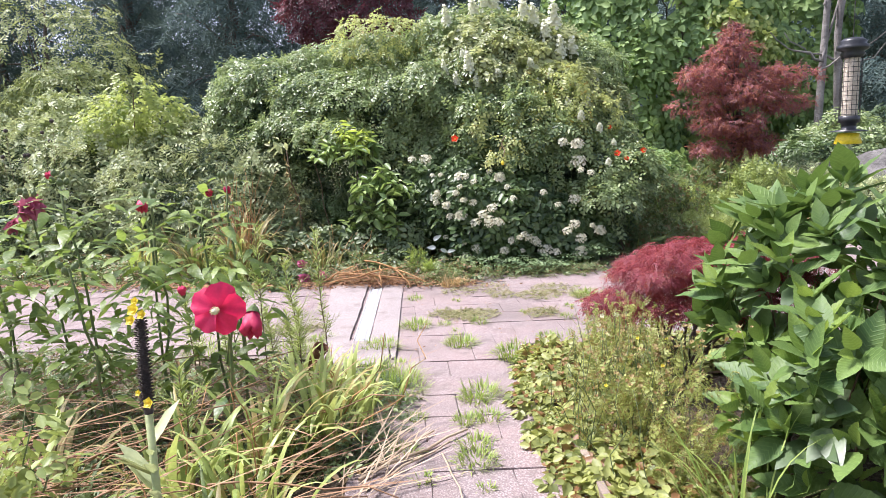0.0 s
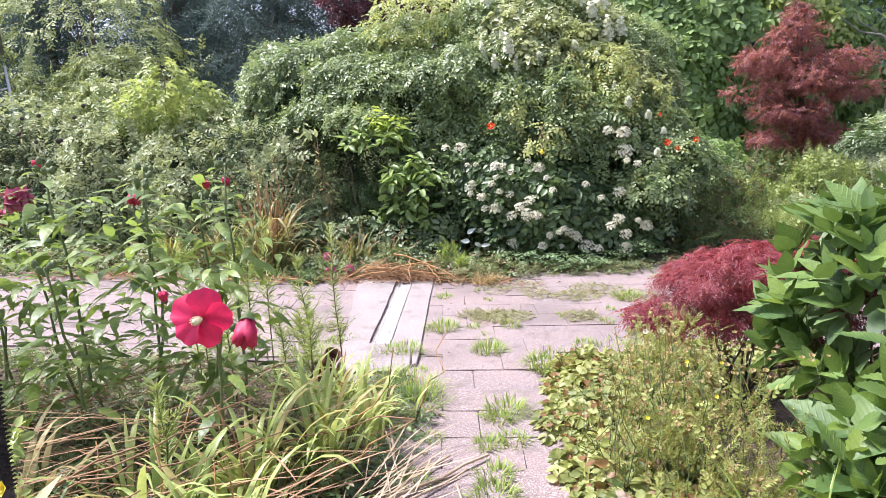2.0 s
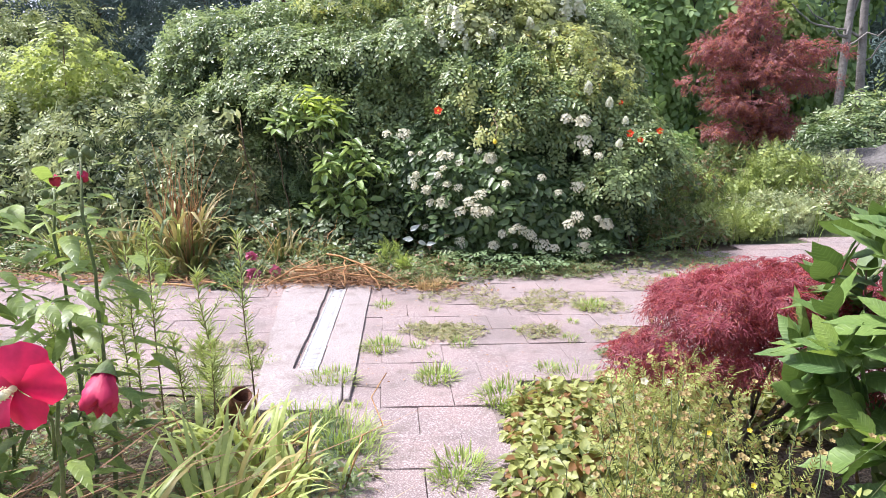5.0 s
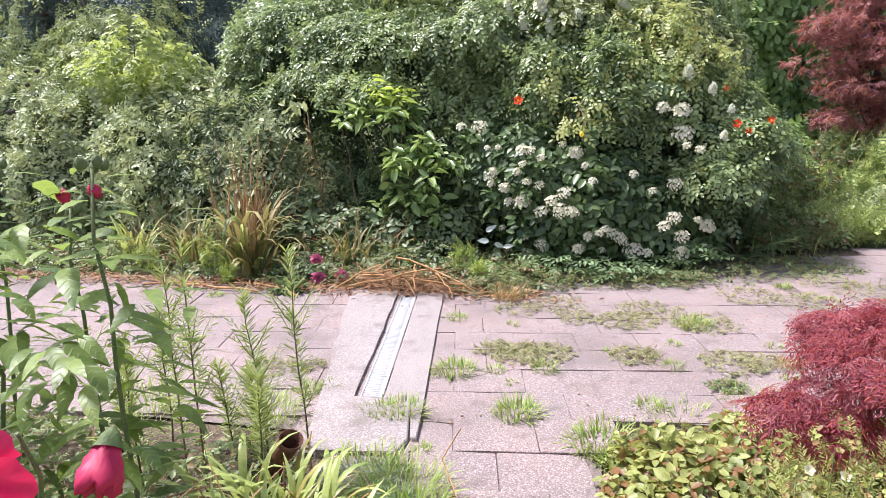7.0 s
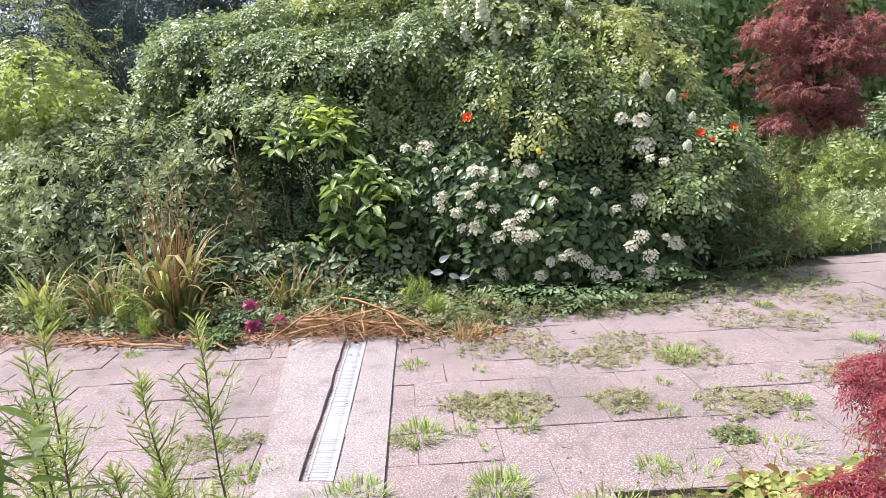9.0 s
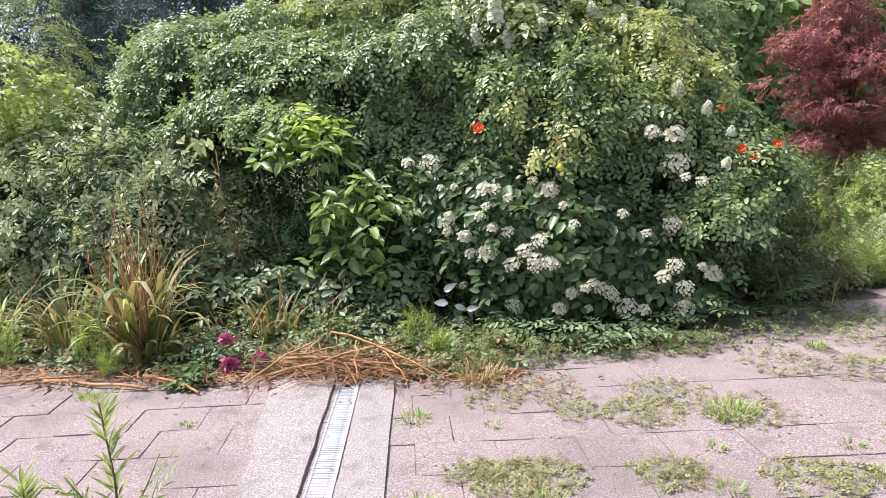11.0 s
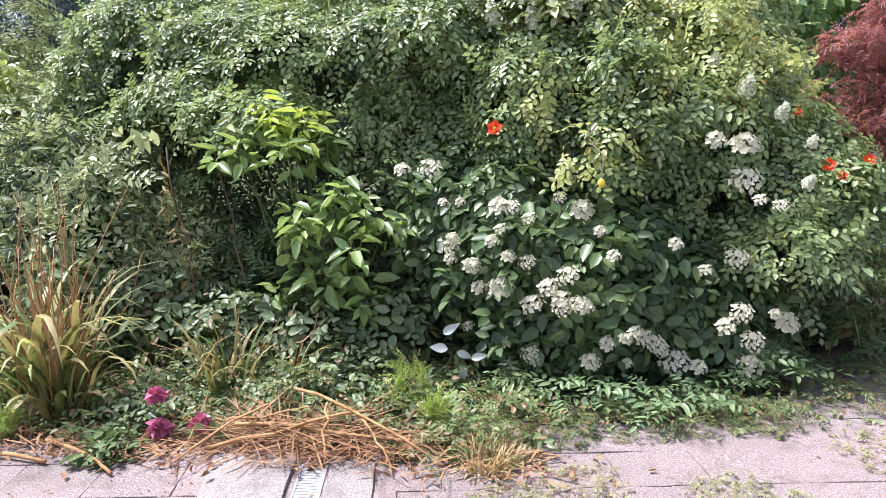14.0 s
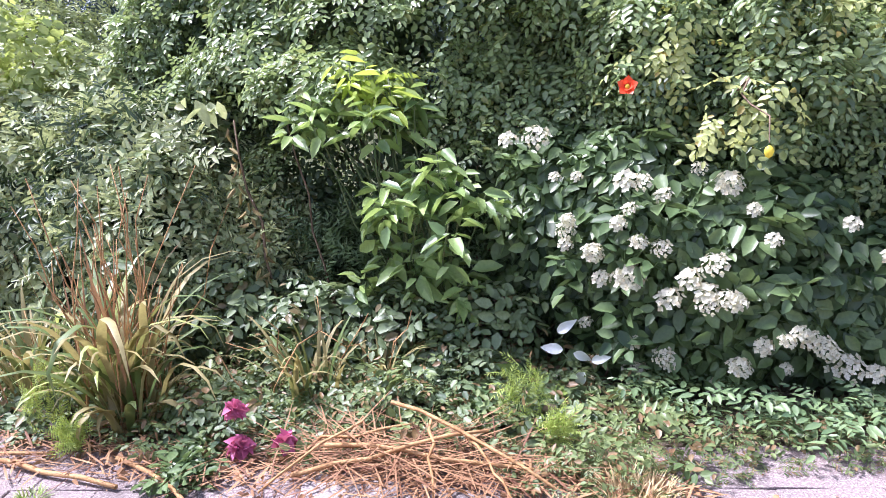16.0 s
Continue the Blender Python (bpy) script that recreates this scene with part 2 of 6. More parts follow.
def paving_mat(name, base, warm, chip, silt, tile=0.3, chips=(0.52, 0.58)):
    """Weathered concrete: pale chips in a pink-grey paste, pits, drifts of silt and worn patches that run on from stone to stone."""
    m = bpy.data.materials.new(name)
    m.use_nodes = True
    nt = m.node_tree
    p = nt.nodes["Principled BSDF"]
    grey = lambda v: (v, v, v)
    col = mixed(nt, base, warm, noise_fac(nt, 2.3, 0.38, 0.62, 5, "Position"))
    rnd = nt.nodes.new("ShaderNodeObjectInfo").outputs["Random"]
    col = mixed(nt, col, warm, mixed(nt, grey(0.0), grey(tile), rnd))
    chip_fac = noise_fac(nt, 115, chips[0] - 0.02, chips[1] + 0.02, 3, "Position")
    col = mixed(nt, col, chip, mixed(nt, grey(0.0), grey(0.7), chip_fac))
    col = mixed(nt, col, tuple(c * 0.35 for c in base), mixed(nt, grey(0.0), grey(0.6), noise_fac(nt, 140, 0.58, 0.64, 2, "Position")))
    col = mixed(nt, col, silt, mixed(nt, grey(0.0), grey(0.6), noise_fac(nt, 0.9, 0.5, 0.72, 6, "Position")))
    col = mixed(nt, col, silt, mixed(nt, grey(0.0), grey(0.55), noise_fac(nt, 6.0, 0.55, 0.7, 6, "Position")))
    nt.links.new(col, p.inputs["Base Color"])
    p.inputs["Roughness"].default_value = 0.9
    bp = nt.nodes.new("ShaderNodeBump")
    bp.inputs["Strength"].default_value, bp.inputs["Distance"].default_value = 0.7, 0.004
    nt.links.new(noise_fac(nt, 75, 0.35, 0.65, 4, "Position"), bp.inputs["Height"])
    nt.links.new(bp.outputs[0], p.inputs["Normal"])
    return m


M_PAVER = paving_mat("pink_grey_paver", (0.205, 0.165, 0.158), (0.255, 0.188, 0.175), (0.43, 0.37, 0.355), (0.125, 0.10, 0.088))
M_JOINT = solid_mat("joint_grit", (0.17, 0.135, 0.12), (0.26, 0.21, 0.19), 9, 0.95, bump=0.8, dist=0.006, fine=150)
M_SLAB = paving_mat("exposed_aggregate", (0.235, 0.20, 0.19), (0.28, 0.235, 0.22), (0.44, 0.40, 0.385), (0.16, 0.13, 0.115), 0.0, (0.48, 0.58))
M_STEEL = solid_mat("galvanised_steel", (0.40, 0.41, 0.42), (0.54, 0.55, 0.56), 14, 0.6, 0.5, 0.15, 0.002, 90)
M_CHANNEL = solid_mat("drain_dark", (0.03, 0.028, 0.025), (0.07, 0.06, 0.05), 15, 0.9)
M_RUST = solid_mat("rusty_iron", (0.13, 0.058, 0.038), (0.23, 0.10, 0.058), 22, 0.85, 0.2, 0.8, 0.004, 120)
M_BOARD = solid_mat("weathered_board", (0.24, 0.19, 0.15), (0.36, 0.29, 0.22), 8, 0.9)
M_STONE = solid_mat("field_stone", (0.12, 0.112, 0.105), (0.21, 0.20, 0.185), 3, 0.9, bump=0.9, dist=0.02, fine=35)
M_BLACK = solid_mat("black_plastic", (0.020, 0.021, 0.024), (0.035, 0.036, 0.04), 10, 0.35, bump=0.05)
M_YELLOWPL = solid_mat("yellow_plastic", (0.80, 0.60, 0.01), (0.86, 0.68, 0.03), 10, 0.4, bump=0.05)
M_SEEDFILL = solid_mat("bird_seed", (0.62, 0.52, 0.40), (0.78, 0.68, 0.56), 40, 0.9, bump=0.8, dist=0.004, fine=180)
M_IRON = solid_mat("dark_iron", (0.03, 0.03, 0.03), (0.06, 0.055, 0.05), 30, 0.6, 0.6)


# ---- mesh helpers ----
def unit(v):
    return v / np.maximum(np.linalg.norm(v, axis=-1, keepdims=True), 1e-9)


def quads_mesh(name, verts, quads, mat, smooth=True, uv=None):
    """A mesh from arrays of points (n, 3) and quads (m, 4)."""
    me = bpy.data.meshes.new(name)
    verts = np.asarray(verts, np.float32).reshape(-1, 3)
    quads = np.asarray(quads, np.int32).reshape(-1, 4)
    me.vertices.add(len(verts))
    me.vertices.foreach_set("co", verts.ravel())
    me.loops.add(quads.size)
    me.loops.foreach_set("vertex_index", quads.ravel())
    me.polygons.add(len(quads))
    me.polygons.foreach_set("loop_start", np.arange(len(quads), dtype=np.int32) * 4)
    me.polygons.foreach_set("use_smooth", np.full(len(quads), smooth))
    me.materials.append(mat)
    if uv is not None:
        layer = me.uv_layers.new(name="leaf")
        layer.data.foreach_set("uv", np.asarray(uv, np.float32)[quads.ravel()].ravel())
    me.update(calc_edges=True)
    return me


def leaf_uv(v, length):
    """Veins run slantwise from the midrib: u climbs along the leaf and falls back towards its edge."""
    return np.stack([v[:, 0] / length - 0.9 * np.abs(v[:, 1]) / length, np.zeros(len(v))], -1)


def joined(pieces):
    """(verts, quads) pieces put together."""
    vs, qs, n = [], [], 0
    for v, q in pieces:
        v, q = np.asarray(v, float).reshape(-1, 3), np.asarray(q, int).reshape(-1, 4)
        vs.append(v)
        qs.append(q + n)
        n += len(v)
    return np.concatenate(vs), np.concatenate(qs)


def thing(name, label, category, at=(0, 0, 0), group="", kind=""):
    ob = new(name)
    ob.location = at
    ob.empty_display_size = 0.1
    return tagged(ob, label, category, group, kind)


def part(name, me, parent, label="", kind="", m=None):
    """A mesh, made in world places, as a part of a thing; or, with m, a shared mesh set at m under it."""
    ob = new(name, me)
    ob.parent = parent
    up, base = parent, Vector((0, 0, 0))
    while up is not None:
        base += up.location
        up = up.parent
    if m is None:
        ob.matrix_basis = Matrix.Translation(-base)
    else:
        ob.matrix_basis = Matrix.Translation(-base) @ m
    return tagged(ob, label, "", "", kind)


def leaf(length=1.0, width=0.5, fold=0.18, droop=0.15):
    """A small leaf along +x, its face to +z: two quads folded on the midrib."""
    w = width / 2
    v = [(0, 0, 0), (0.3, -w * 0.85, fold * w), (0.68, -w * 0.75, fold * w - droop * 0.4), (1, 0, -droop),
         (0.68, w * 0.75, fold * w - droop * 0.4), (0.3, w * 0.85, fold * w)]
    return np.array(v, float) * length, np.array([(0, 1, 2, 3), (0, 3, 4, 5)])


def turned(axis, normal):
    """Frames with x along axis and z near normal: (n, 3, 3), columns x, y, z."""
    x = unit(axis)
    y = unit(np.cross(normal, x))
    return np.stack([x, y, np.cross(x, y)], axis=-1)


def spray(n, leaf_len, twig, width=0.5, spread=60, droop=0.15, seed=0):
    """A twig along +x with n alternating leaves and one at its tip."""
    r = np.random.default_rng(seed)
    lv, lq = leaf(1, width, 0.2, droop)
    out = []
    for i in range(n):
        s = i / max(n - 1, 1)
        last = i == n - 1
        a = 0 if last else radians(spread + r.uniform(-15, 15)) * (1 if i % 2 else -1)
        ax = np.array([[math.cos(a), math.sin(a), r.uniform(-0.35, 0.1)]])
        nr = np.array([[r.uniform(-0.3, 0.3), r.uniform(-0.35, 0.35), 1.0]])
        R = turned(ax, nr)[0]
        size = leaf_len * (0.65 + 0.5 * math.sin(math.pi * (0.25 + 0.6 * s))) * r.uniform(0.8, 1.1)
        out.append((lv * size @ R.T + np.array([twig * s, 0, -0.15 * twig * s * s]), lq))
    return joined(out)


def scatter(name, templates, P, axis, normal, scale, mat, veined=False):
    """One mesh of many turned copies of the templates."""
    n = len(P)
    pick = rng.integers(0, len(templates), n)
    R = turned(axis, normal)
    pieces, uvs = [], []
    for k, (tv, tq) in enumerate(templates):
        i = np.nonzero(pick == k)[0]
        if not len(i):
            continue
        V = np.einsum("nij,kj->nki", R[i], tv) * scale[i, None, None] + P[i, None, :]
        Q = tq[None] + (np.arange(len(i)) * len(tv))[:, None, None]
        pieces.append((V.reshape(-1, 3), Q.reshape(-1, 4)))
        uvs.append(np.tile(leaf_uv(tv, tv[:, 0].max()), (len(i), 1)))
    v, q = joined(pieces)
    return quads_mesh(name, v, q, mat, uv=np.concatenate(uvs) if veined else None)


def lumps(p, freq, seed=0):
    """Smooth value noise in -1..1 at points (n, 3)."""
    p = np.asarray(p) * freq + seed * 17.3
    i = np.floor(p).astype(np.int64)
    f = p - i
    f = f * f * (3 - 2 * f)
    out = np.zeros(len(p))
    for dx in (0, 1):
        for dy in (0, 1):
            for dz in (0, 1):
                h = (i[:, 0] + dx) * 374761393 + (i[:, 1] + dy) * 668265263 + (i[:, 2] + dz) * 2147483647
                h = (h ^ (h >> 13)) * 1274126177
                h = ((h ^ (h >> 16)) & 0xFFFF) / 32767.5 - 1
                w = (f[:, 0] if dx else 1 - f[:, 0]) * (f[:, 1] if dy else 1 - f[:, 1]) * (f[:, 2] if dz else 1 - f[:, 2])
                out += w * h
    return out


def cloud(lobes, n, bumps=0.22, freq=1.6, depth=0.10, floor=0.03, gaps=-2.0, back=0.5, seed=0, hollow=None, under=-1.0):
    """n points on the outer skin of a heap of lobes (x, y, z, rx, ry, rz), uneven, with the way outwards."""
    L = np.array(lobes, float)
    area = (L[:, 3] * L[:, 4] + L[:, 4] * L[:, 5] + L[:, 3] * L[:, 5])
    got, gotn, need = [], [], n
    while need > 0:
        m = int(need * 2.2) + 200
        k = rng.choice(len(L), m, p=area / area.sum())
        d = unit(rng.normal(size=(m, 3)))
        c, r = L[k, :3], L[k, 3:]
        s0 = c + d * r
        swell = 1 + bumps * lumps(s0, freq, seed) + bumps * 0.5 * lumps(s0, freq * 2.7, seed + 3)
        deep = 1 - np.abs(rng.normal(size=m)) * depth
        p = c + d * r * (swell * deep)[:, None]
        keep = p[:, 2] > floor
        q = (p[:, None, :] - L[None, :, :3]) / L[None, :, 3:]
        inner = np.linalg.norm(q, axis=2)
        inner[np.arange(m), k] = 9
        keep &= inner.min(axis=1) > 0.86
        keep &= lumps(p, freq * 1.7, seed + 9) > gaps
        if hollow:
            x0, x1, y1, z1 = hollow
            keep &= ~((p[:, 0] > x0) & (p[:, 0] < x1) & (p[:, 1] < y1) & (p[:, 2] < z1 - 0.5 * np.abs(p[:, 0] - (x0 + x1) / 2)))
        nrm = unit(d / r)
        keep &= nrm[:, 2] > under
        keep &= (nrm[:, 1] < 0.35) | (rng.random(m) < back)
        got.append(p[keep])
        gotn.append(nrm[keep])
        need -= int(keep.sum())
    return np.concatenate(got)[:n], np.concatenate(gotn)[:n]


def foliage(name, lobes, n, templates, size, mat, parent, up=0.7, hang=0.35, label="", vary=0.3, drape=0.75, **kw):
    """A skin of leaf sprays over lobes; up: how far faces turn to the sky, hang: how far tips hang, drape: how far twigs lie along the skin."""
    P, N = cloud(lobes, n, **kw)
    rand = rng.normal(size=P.shape)
    along = rand - drape * N * np.sum(rand * N, axis=1, keepdims=True)
    axis = unit(N * 0.6 * (1 - 0.7 * drape) + along * 0.6 + np.array([0, 0, -hang]))
    normal = unit(N * (0.7 + 0.2 * drape) + rng.normal(size=P.shape) * 0.35 + np.array([0, 0, up]))
    s = size * (1 + vary * (rng.random(len(P)) * 2 - 1))
    return part(name, scatter(name, templates, P, axis, normal, s, mat), parent, label, "stuff")


def tiers(lobes, n, wide, tall, seed=0, floor=0.3):
    """Cushions of growth that stand out from the skin of the lobes, one over another."""
    P, N = cloud(lobes, n, bumps=0.15, freq=1.2, depth=0.03, floor=floor, back=0.25, seed=seed)
    out = []
    for p, m in zip(P, N):
        w = wide * rng.uniform(0.6, 1.35)
        c = p - m * 0.35 * w
        out.append((c[0], c[1], c[2], w, w * 0.85, tall * rng.uniform(0.7, 1.3)))
    return out


def tube(points, r0, r1, sides=5):
    """A tapering tube along points, as (verts, quads)."""
    p = np.asarray(points, float)
    t = unit(np.gradient(p, axis=0))
    ref = np.where(np.abs(t[:, 2:3]) > 0.9, np.array([[1.0, 0, 0]]), np.array([[0, 0, 1.0]]))
    a = unit(np.cross(t, ref))
    b = np.cross(t, a)
    ang = np.arange(sides) * 2 * math.pi / sides
    r = np.linspace(r0, r1, len(p))[:, None, None]
    ring = p[:, None] + r * (a[:, None] * np.cos(ang)[None, :, None] + b[:, None] * np.sin(ang)[None, :, None])
    q = []
    for i in range(len(p) - 1):
        for j in range(sides):
            k = (j + 1) % sides
            q.append((i * sides + j, i * sides + k, (i + 1) * sides + k, (i + 1) * sides + j))
    c0, c1 = len(p) * sides, len(p) * sides + 1
    verts = np.concatenate([ring.reshape(-1, 3), p[:1], p[-1:]])
    for j in range(0, sides, 1):
        k = (j + 1) % sides
        e = (len(p) - 1) * sides
        q.append((e + j, e + k, c1, c1))
    q = [x for x in q if len(set(x)) == 4] + [(e + j, e + (j + 1) % sides, e + (j + 2) % sides, c1) for j in range(0, sides - 1, 2)]
    return verts, np.array(q)


def bent(a, b, sag=0.1, n=6, wob=0.03):
    """Points from a to b, bowed, a little uneven."""
    a, b = np.array(a, float), np.array(b, float)
    s = np.linspace(0, 1, n)[:, None]
    p = a + (b - a) * s
    p[:, 2] += sag * np.sin(math.pi * s[:, 0])
    p[1:-1] += rng.normal(size=(n - 2, 3)) * wob
    return p


def blades(base, azim, lean, length, width, arch, segs=6, crease=0.25):
    """Strap leaves or grass: arrays of base (n, 3), azimuth, first lean from upright, length, width, arch (all radians or metres)."""
    n = len(base)
    base, azim, lean, length, width, arch = (np.asarray(v, float) for v in (base, azim, lean, length, width, arch))
    side = np.stack([-np.sin(azim), np.cos(azim), np.zeros(n)], -1)
    pos = base.copy()
    rows = []
    for i in range(segs + 1):
        s = i / segs
        a = lean + arch * s * s
        w = width * (0.55 + 0.9 * s if s < 0.45 else 0.955 * (1 - ((s - 0.45) / 0.55) ** 2) + 0.03) * 0.5
        d = np.stack([np.sin(a) * np.cos(azim), np.sin(a) * np.sin(azim), np.cos(a)], -1)
        nr = np.cross(d, side)
        rows.append(np.stack([pos - side * w[:, None], pos + nr * (crease * w)[:, None], pos + side * w[:, None]], 1))
        pos = pos + d * (length / segs)[:, None]
    V = np.stack(rows, 1)
    q = []
    for i in range(segs):
        for j in range(2):
            q.append((i * 3 + j, i * 3 + j + 1, (i + 1) * 3 + j + 1, (i + 1) * 3 + j))
    Q = np.array(q)[None] + (np.arange(n) * (segs + 1) * 3)[:, None, None]
    return V.reshape(-1, 3), Q.reshape(-1, 4)


def lathe(profile, segs=20, closed=False):
    """Rings of (radius, height) turned about z."""
    ang = np.arange(segs) * 2 * math.pi / segs
    v = np.array([[(r * math.cos(a), r * math.sin(a), z) for a in ang] for r, z in profile])
    q = [(i * segs + j, i * segs + (j + 1) % segs, (i + 1) * segs + (j + 1) % segs, (i + 1) * segs + j)
         for i in range(len(profile) - 1) for j in range(segs)]
    return v.reshape(-1, 3), np.array(q)


def broad_leaf(length, width, teeth=0.04, curl=0.25, cup=0.15, rows=9, notch=0.0, lobed=0.0):
    """A large leaf along +x with a sunk midrib, raised veins between, saw-toothed edge."""
    v, q = [], []
    cols = (-1.0, -0.55, 0.0, 0.55, 1.0)
    for i in range(rows + 1):
        s = i / rows
        w = width / 2 * math.sin(math.pi * s ** 0.82) ** 0.95 if 0 < s < 1 else 0.0
        w *= 1 + lobed * math.cos(6.0 * s * math.pi)
        w += teeth * width * (0.5 if i % 2 else -0.2) * (1 if 0 < s < 1 else 0)
        for c in cols:
            x = s * length - (notch * length * abs(c) if i == 0 else 0) - abs(c) * 0.06 * length * math.sin(math.pi * s)
            z = cup * abs(c) * w - curl * length * s * s + (0.012 * length if i % 2 else -0.006 * length) * (abs(c) > 0.3)
            v.append((x, c * w, z))
    for i in range(rows):
        for j in range(4):
            q.append((i * 5 + j, i * 5 + j + 1, (i + 1) * 5 + j + 1, (i + 1) * 5 + j))
    return np.array(v), np.array(q)


def leaf_data(name, mat, *shape):
    v, q = broad_leaf(*shape)
    return quads_mesh(name, v, q, mat, uv=leaf_uv(v, shape[0]))


def frame_at(p, axis, normal, s=1.0):
    R = turned(np.array([axis], float), np.array([normal], float))[0]
    m = Matrix([list(R[0]) + [p[0]], list(R[1]) + [p[1]], list(R[2]) + [p[2]], [0, 0, 0, 1]])
    return m @ Matrix.Diagonal((s, s, s, 1))


# ---- ground, path and patio ----
U, W = Vector((0.990, 0.139, 0)), Vector((-0.208, 0.978, 0))


def far_edge(x):
    return float(np.interp(x, (-20, 0.1, 1.0, 1.6, 2.2, 3.0, 4.0, 6.0), (7.45, 7.5, 7.9, 8.05, 8.6, 8.95, 9.6, 10.4)))


def paved(x, y):
    left = float(np.interp(y, (-4, 3.1, 3.8, 4.4, 4.75), (1.7, 0.20, 0.16, 0.02, -0.15)))
    right = float(np.interp(y, (-4, 3.2, 3.8, 4.8, 5.4), (2.5, 1.02, 0.88, 0.74, 0.98)))
    if y < 4.75:
        return left < x < right
    if x < -0.6:
        return 5.0 < y < far_edge(x) and x > -9
    return (y > 4.75 if x < 0.76 else y > min(5.2 + (x - 0.76) * 0.9, 5.45)) and y < far_edge(x) and x < 6.5


def ground_z(x, y):
    rise = max(0.0, min(1.0, (y - 9.5) / 12.0))
    z = 1.1 * rise * rise * (3 - 2 * rise)
    if paved(x, y):
        return -0.03
    return z + 0.010 * noise.noise((x * 1.3, y * 1.3, 0)) - 0.022


def axis_steps(lo, hi, step, far):
    inner = np.arange(lo, hi + step / 2, step)
    grow = [far * f for f in (0.02, 0.05, 0.1, 0.2, 0.4, 0.7, 1.0)]
    return np.concatenate([[lo - g for g in reversed(grow)], inner, [hi + g for g in grow]])


gx, gy = axis_steps(-9, 9, 0.3, 400), axis_steps(-3, 24, 0.3, 400)
gv = [(x, y, ground_z(x, y)) for y in gy for x in gx]
nx = len(gx)
gq = [(j * nx + i, j * nx + i + 1, (j + 1) * nx + i + 1, (j + 1) * nx + i) for j in range(len(gy) - 1) for i in range(nx - 1)]
ground = new("ground", quads_mesh("ground", gv, gq, M_SOIL))
ground.data.materials.append(M_MEADOW)
gm = np.array([1 if (gv[q[0]][0] > 3.2 or gv[q[0]][0] < -4 or gv[q[0]][1] > 10.5 or gv[q[0]][1] < 1.2) else 0 for q in gq], np.int32)
ground.data.polygons.foreach_set("material_index", gm)
tagged(ground, "dark garden soil with leaf litter, rising towards the woods", "ground", kind="structure")


def prism(name, outline, z0, z1, mat, bevel=0.006):
    """A slab with this outline, its upper edges worn round."""
    bm = bmesh.new()
    low = [bm.verts.new((x, y, z0)) for x, y in outline]
    top = [bm.verts.new((x, y, z1)) for x, y in outline]
    bm.faces.new(top)
    bm.faces.new(list(reversed(low)))
    n = len(outline)
    for i in range(n):
        bm.faces.new((low[i], low[(i + 1) % n], top[(i + 1) % n], top[i]))
    if bevel:
        es = [e for e in bm.edges if all(v in top for v in e.verts)]
        bmesh.ops.bevel(bm, geom=es, offset=bevel, segments=1, affect="EDGES")
    bm.normal_update()
    me = bpy.data.meshes.new(name)
    bm.to_mesh(me)
    bm.free()
    me.materials.append(mat)
    return me


pavement = thing("pavement", "worn pink-grey concrete paving with grit joints and weeds", "pavement", kind="structure")
# grit bed under the pieces, cut to the same outline
bv, bq = [], []
step = 0.2
for j in range(-20, 55):
    for i in range(-46, 34):
        x, y = i * step, j * step
        if paved(x + 0.1, y + 0.1):
            k = len(bv)
            z = -0.005 if y > 5.1 else -0.012
            bv += [(x, y, z), (x + step, y, z), (x + step, y + step, z), (x, y + step, z)]
            bq.append((k, k + 1, k + 2, k + 3))
part("joint_bed", quads_mesh("joint_bed", bv, bq, M_JOINT, False), pavement, "sandy grit between the pavers", "stuff")

# the drain: two aggregate slabs with a steel grate between them
drain = thing("drain_channel", "long steel-grated drain set between pale aggregate concrete slabs", "drain", (-0.62, 6.2, 0))


def drain_x(y):
    return -0.86 + (7.4 - y) * 0.178


def edge_line(fx, ys, jag):
    return [(fx(y) + rng.uniform(-jag, jag), y) for y in ys]


ys = np.linspace(7.44, 4.86, 12)
left_out = edge_line(lambda y: -1.33 + (7.43 - y) * 0.295, ys, 0.012)
left_in = edge_line(lambda y: drain_x(y) - 0.028, np.linspace(5.36, 7.42, 14), 0.006)
end_row = [(-0.5, 4.79), (-0.3, 4.80), (-0.12, 4.83), (-0.10, 4.96), (-0.20, 5.36)]
part("left_slab", prism("left_slab", left_out + end_row + left_in, -0.08, 0.022, M_SLAB), drain, "pale exposed-aggregate concrete slab")
right_in = [(drain_x(y) + 0.145, y) for y in (7.42, 5.37)]
right_out = edge_line(lambda y: -0.5 + (7.4 - y) * 0.181, np.linspace(4.98, 7.40, 10), 0.004)
part("right_strip", prism("right_strip", right_in + [(-0.19, 5.35), (-0.095, 4.985)] + right_out, -0.08, 0.018, M_SLAB), drain, "narrow aggregate concrete kerb strip")
# near-black block fills the channel to 2 cm below the paving
part("channel", prism("channel", [(drain_x(5.36) - 0.03, 5.36), (drain_x(5.36) + 0.15, 5.36), (drain_x(7.42) + 0.15, 7.42), (drain_x(7.42) - 0.03, 7.42)], -0.09, -0.02, M_CHANNEL, 0), drain, "dark channel bed")


def strip(y0, y1, o0, o1, z0, z1, name, mat=M_STEEL):
    a = [(drain_x(y0) + o0, y0), (drain_x(y0) + o1, y0), (drain_x(y1) + o1, y1), (drain_x(y1) + o0, y1)]
    return prism(name, a, z0, z1, mat, 0.001)


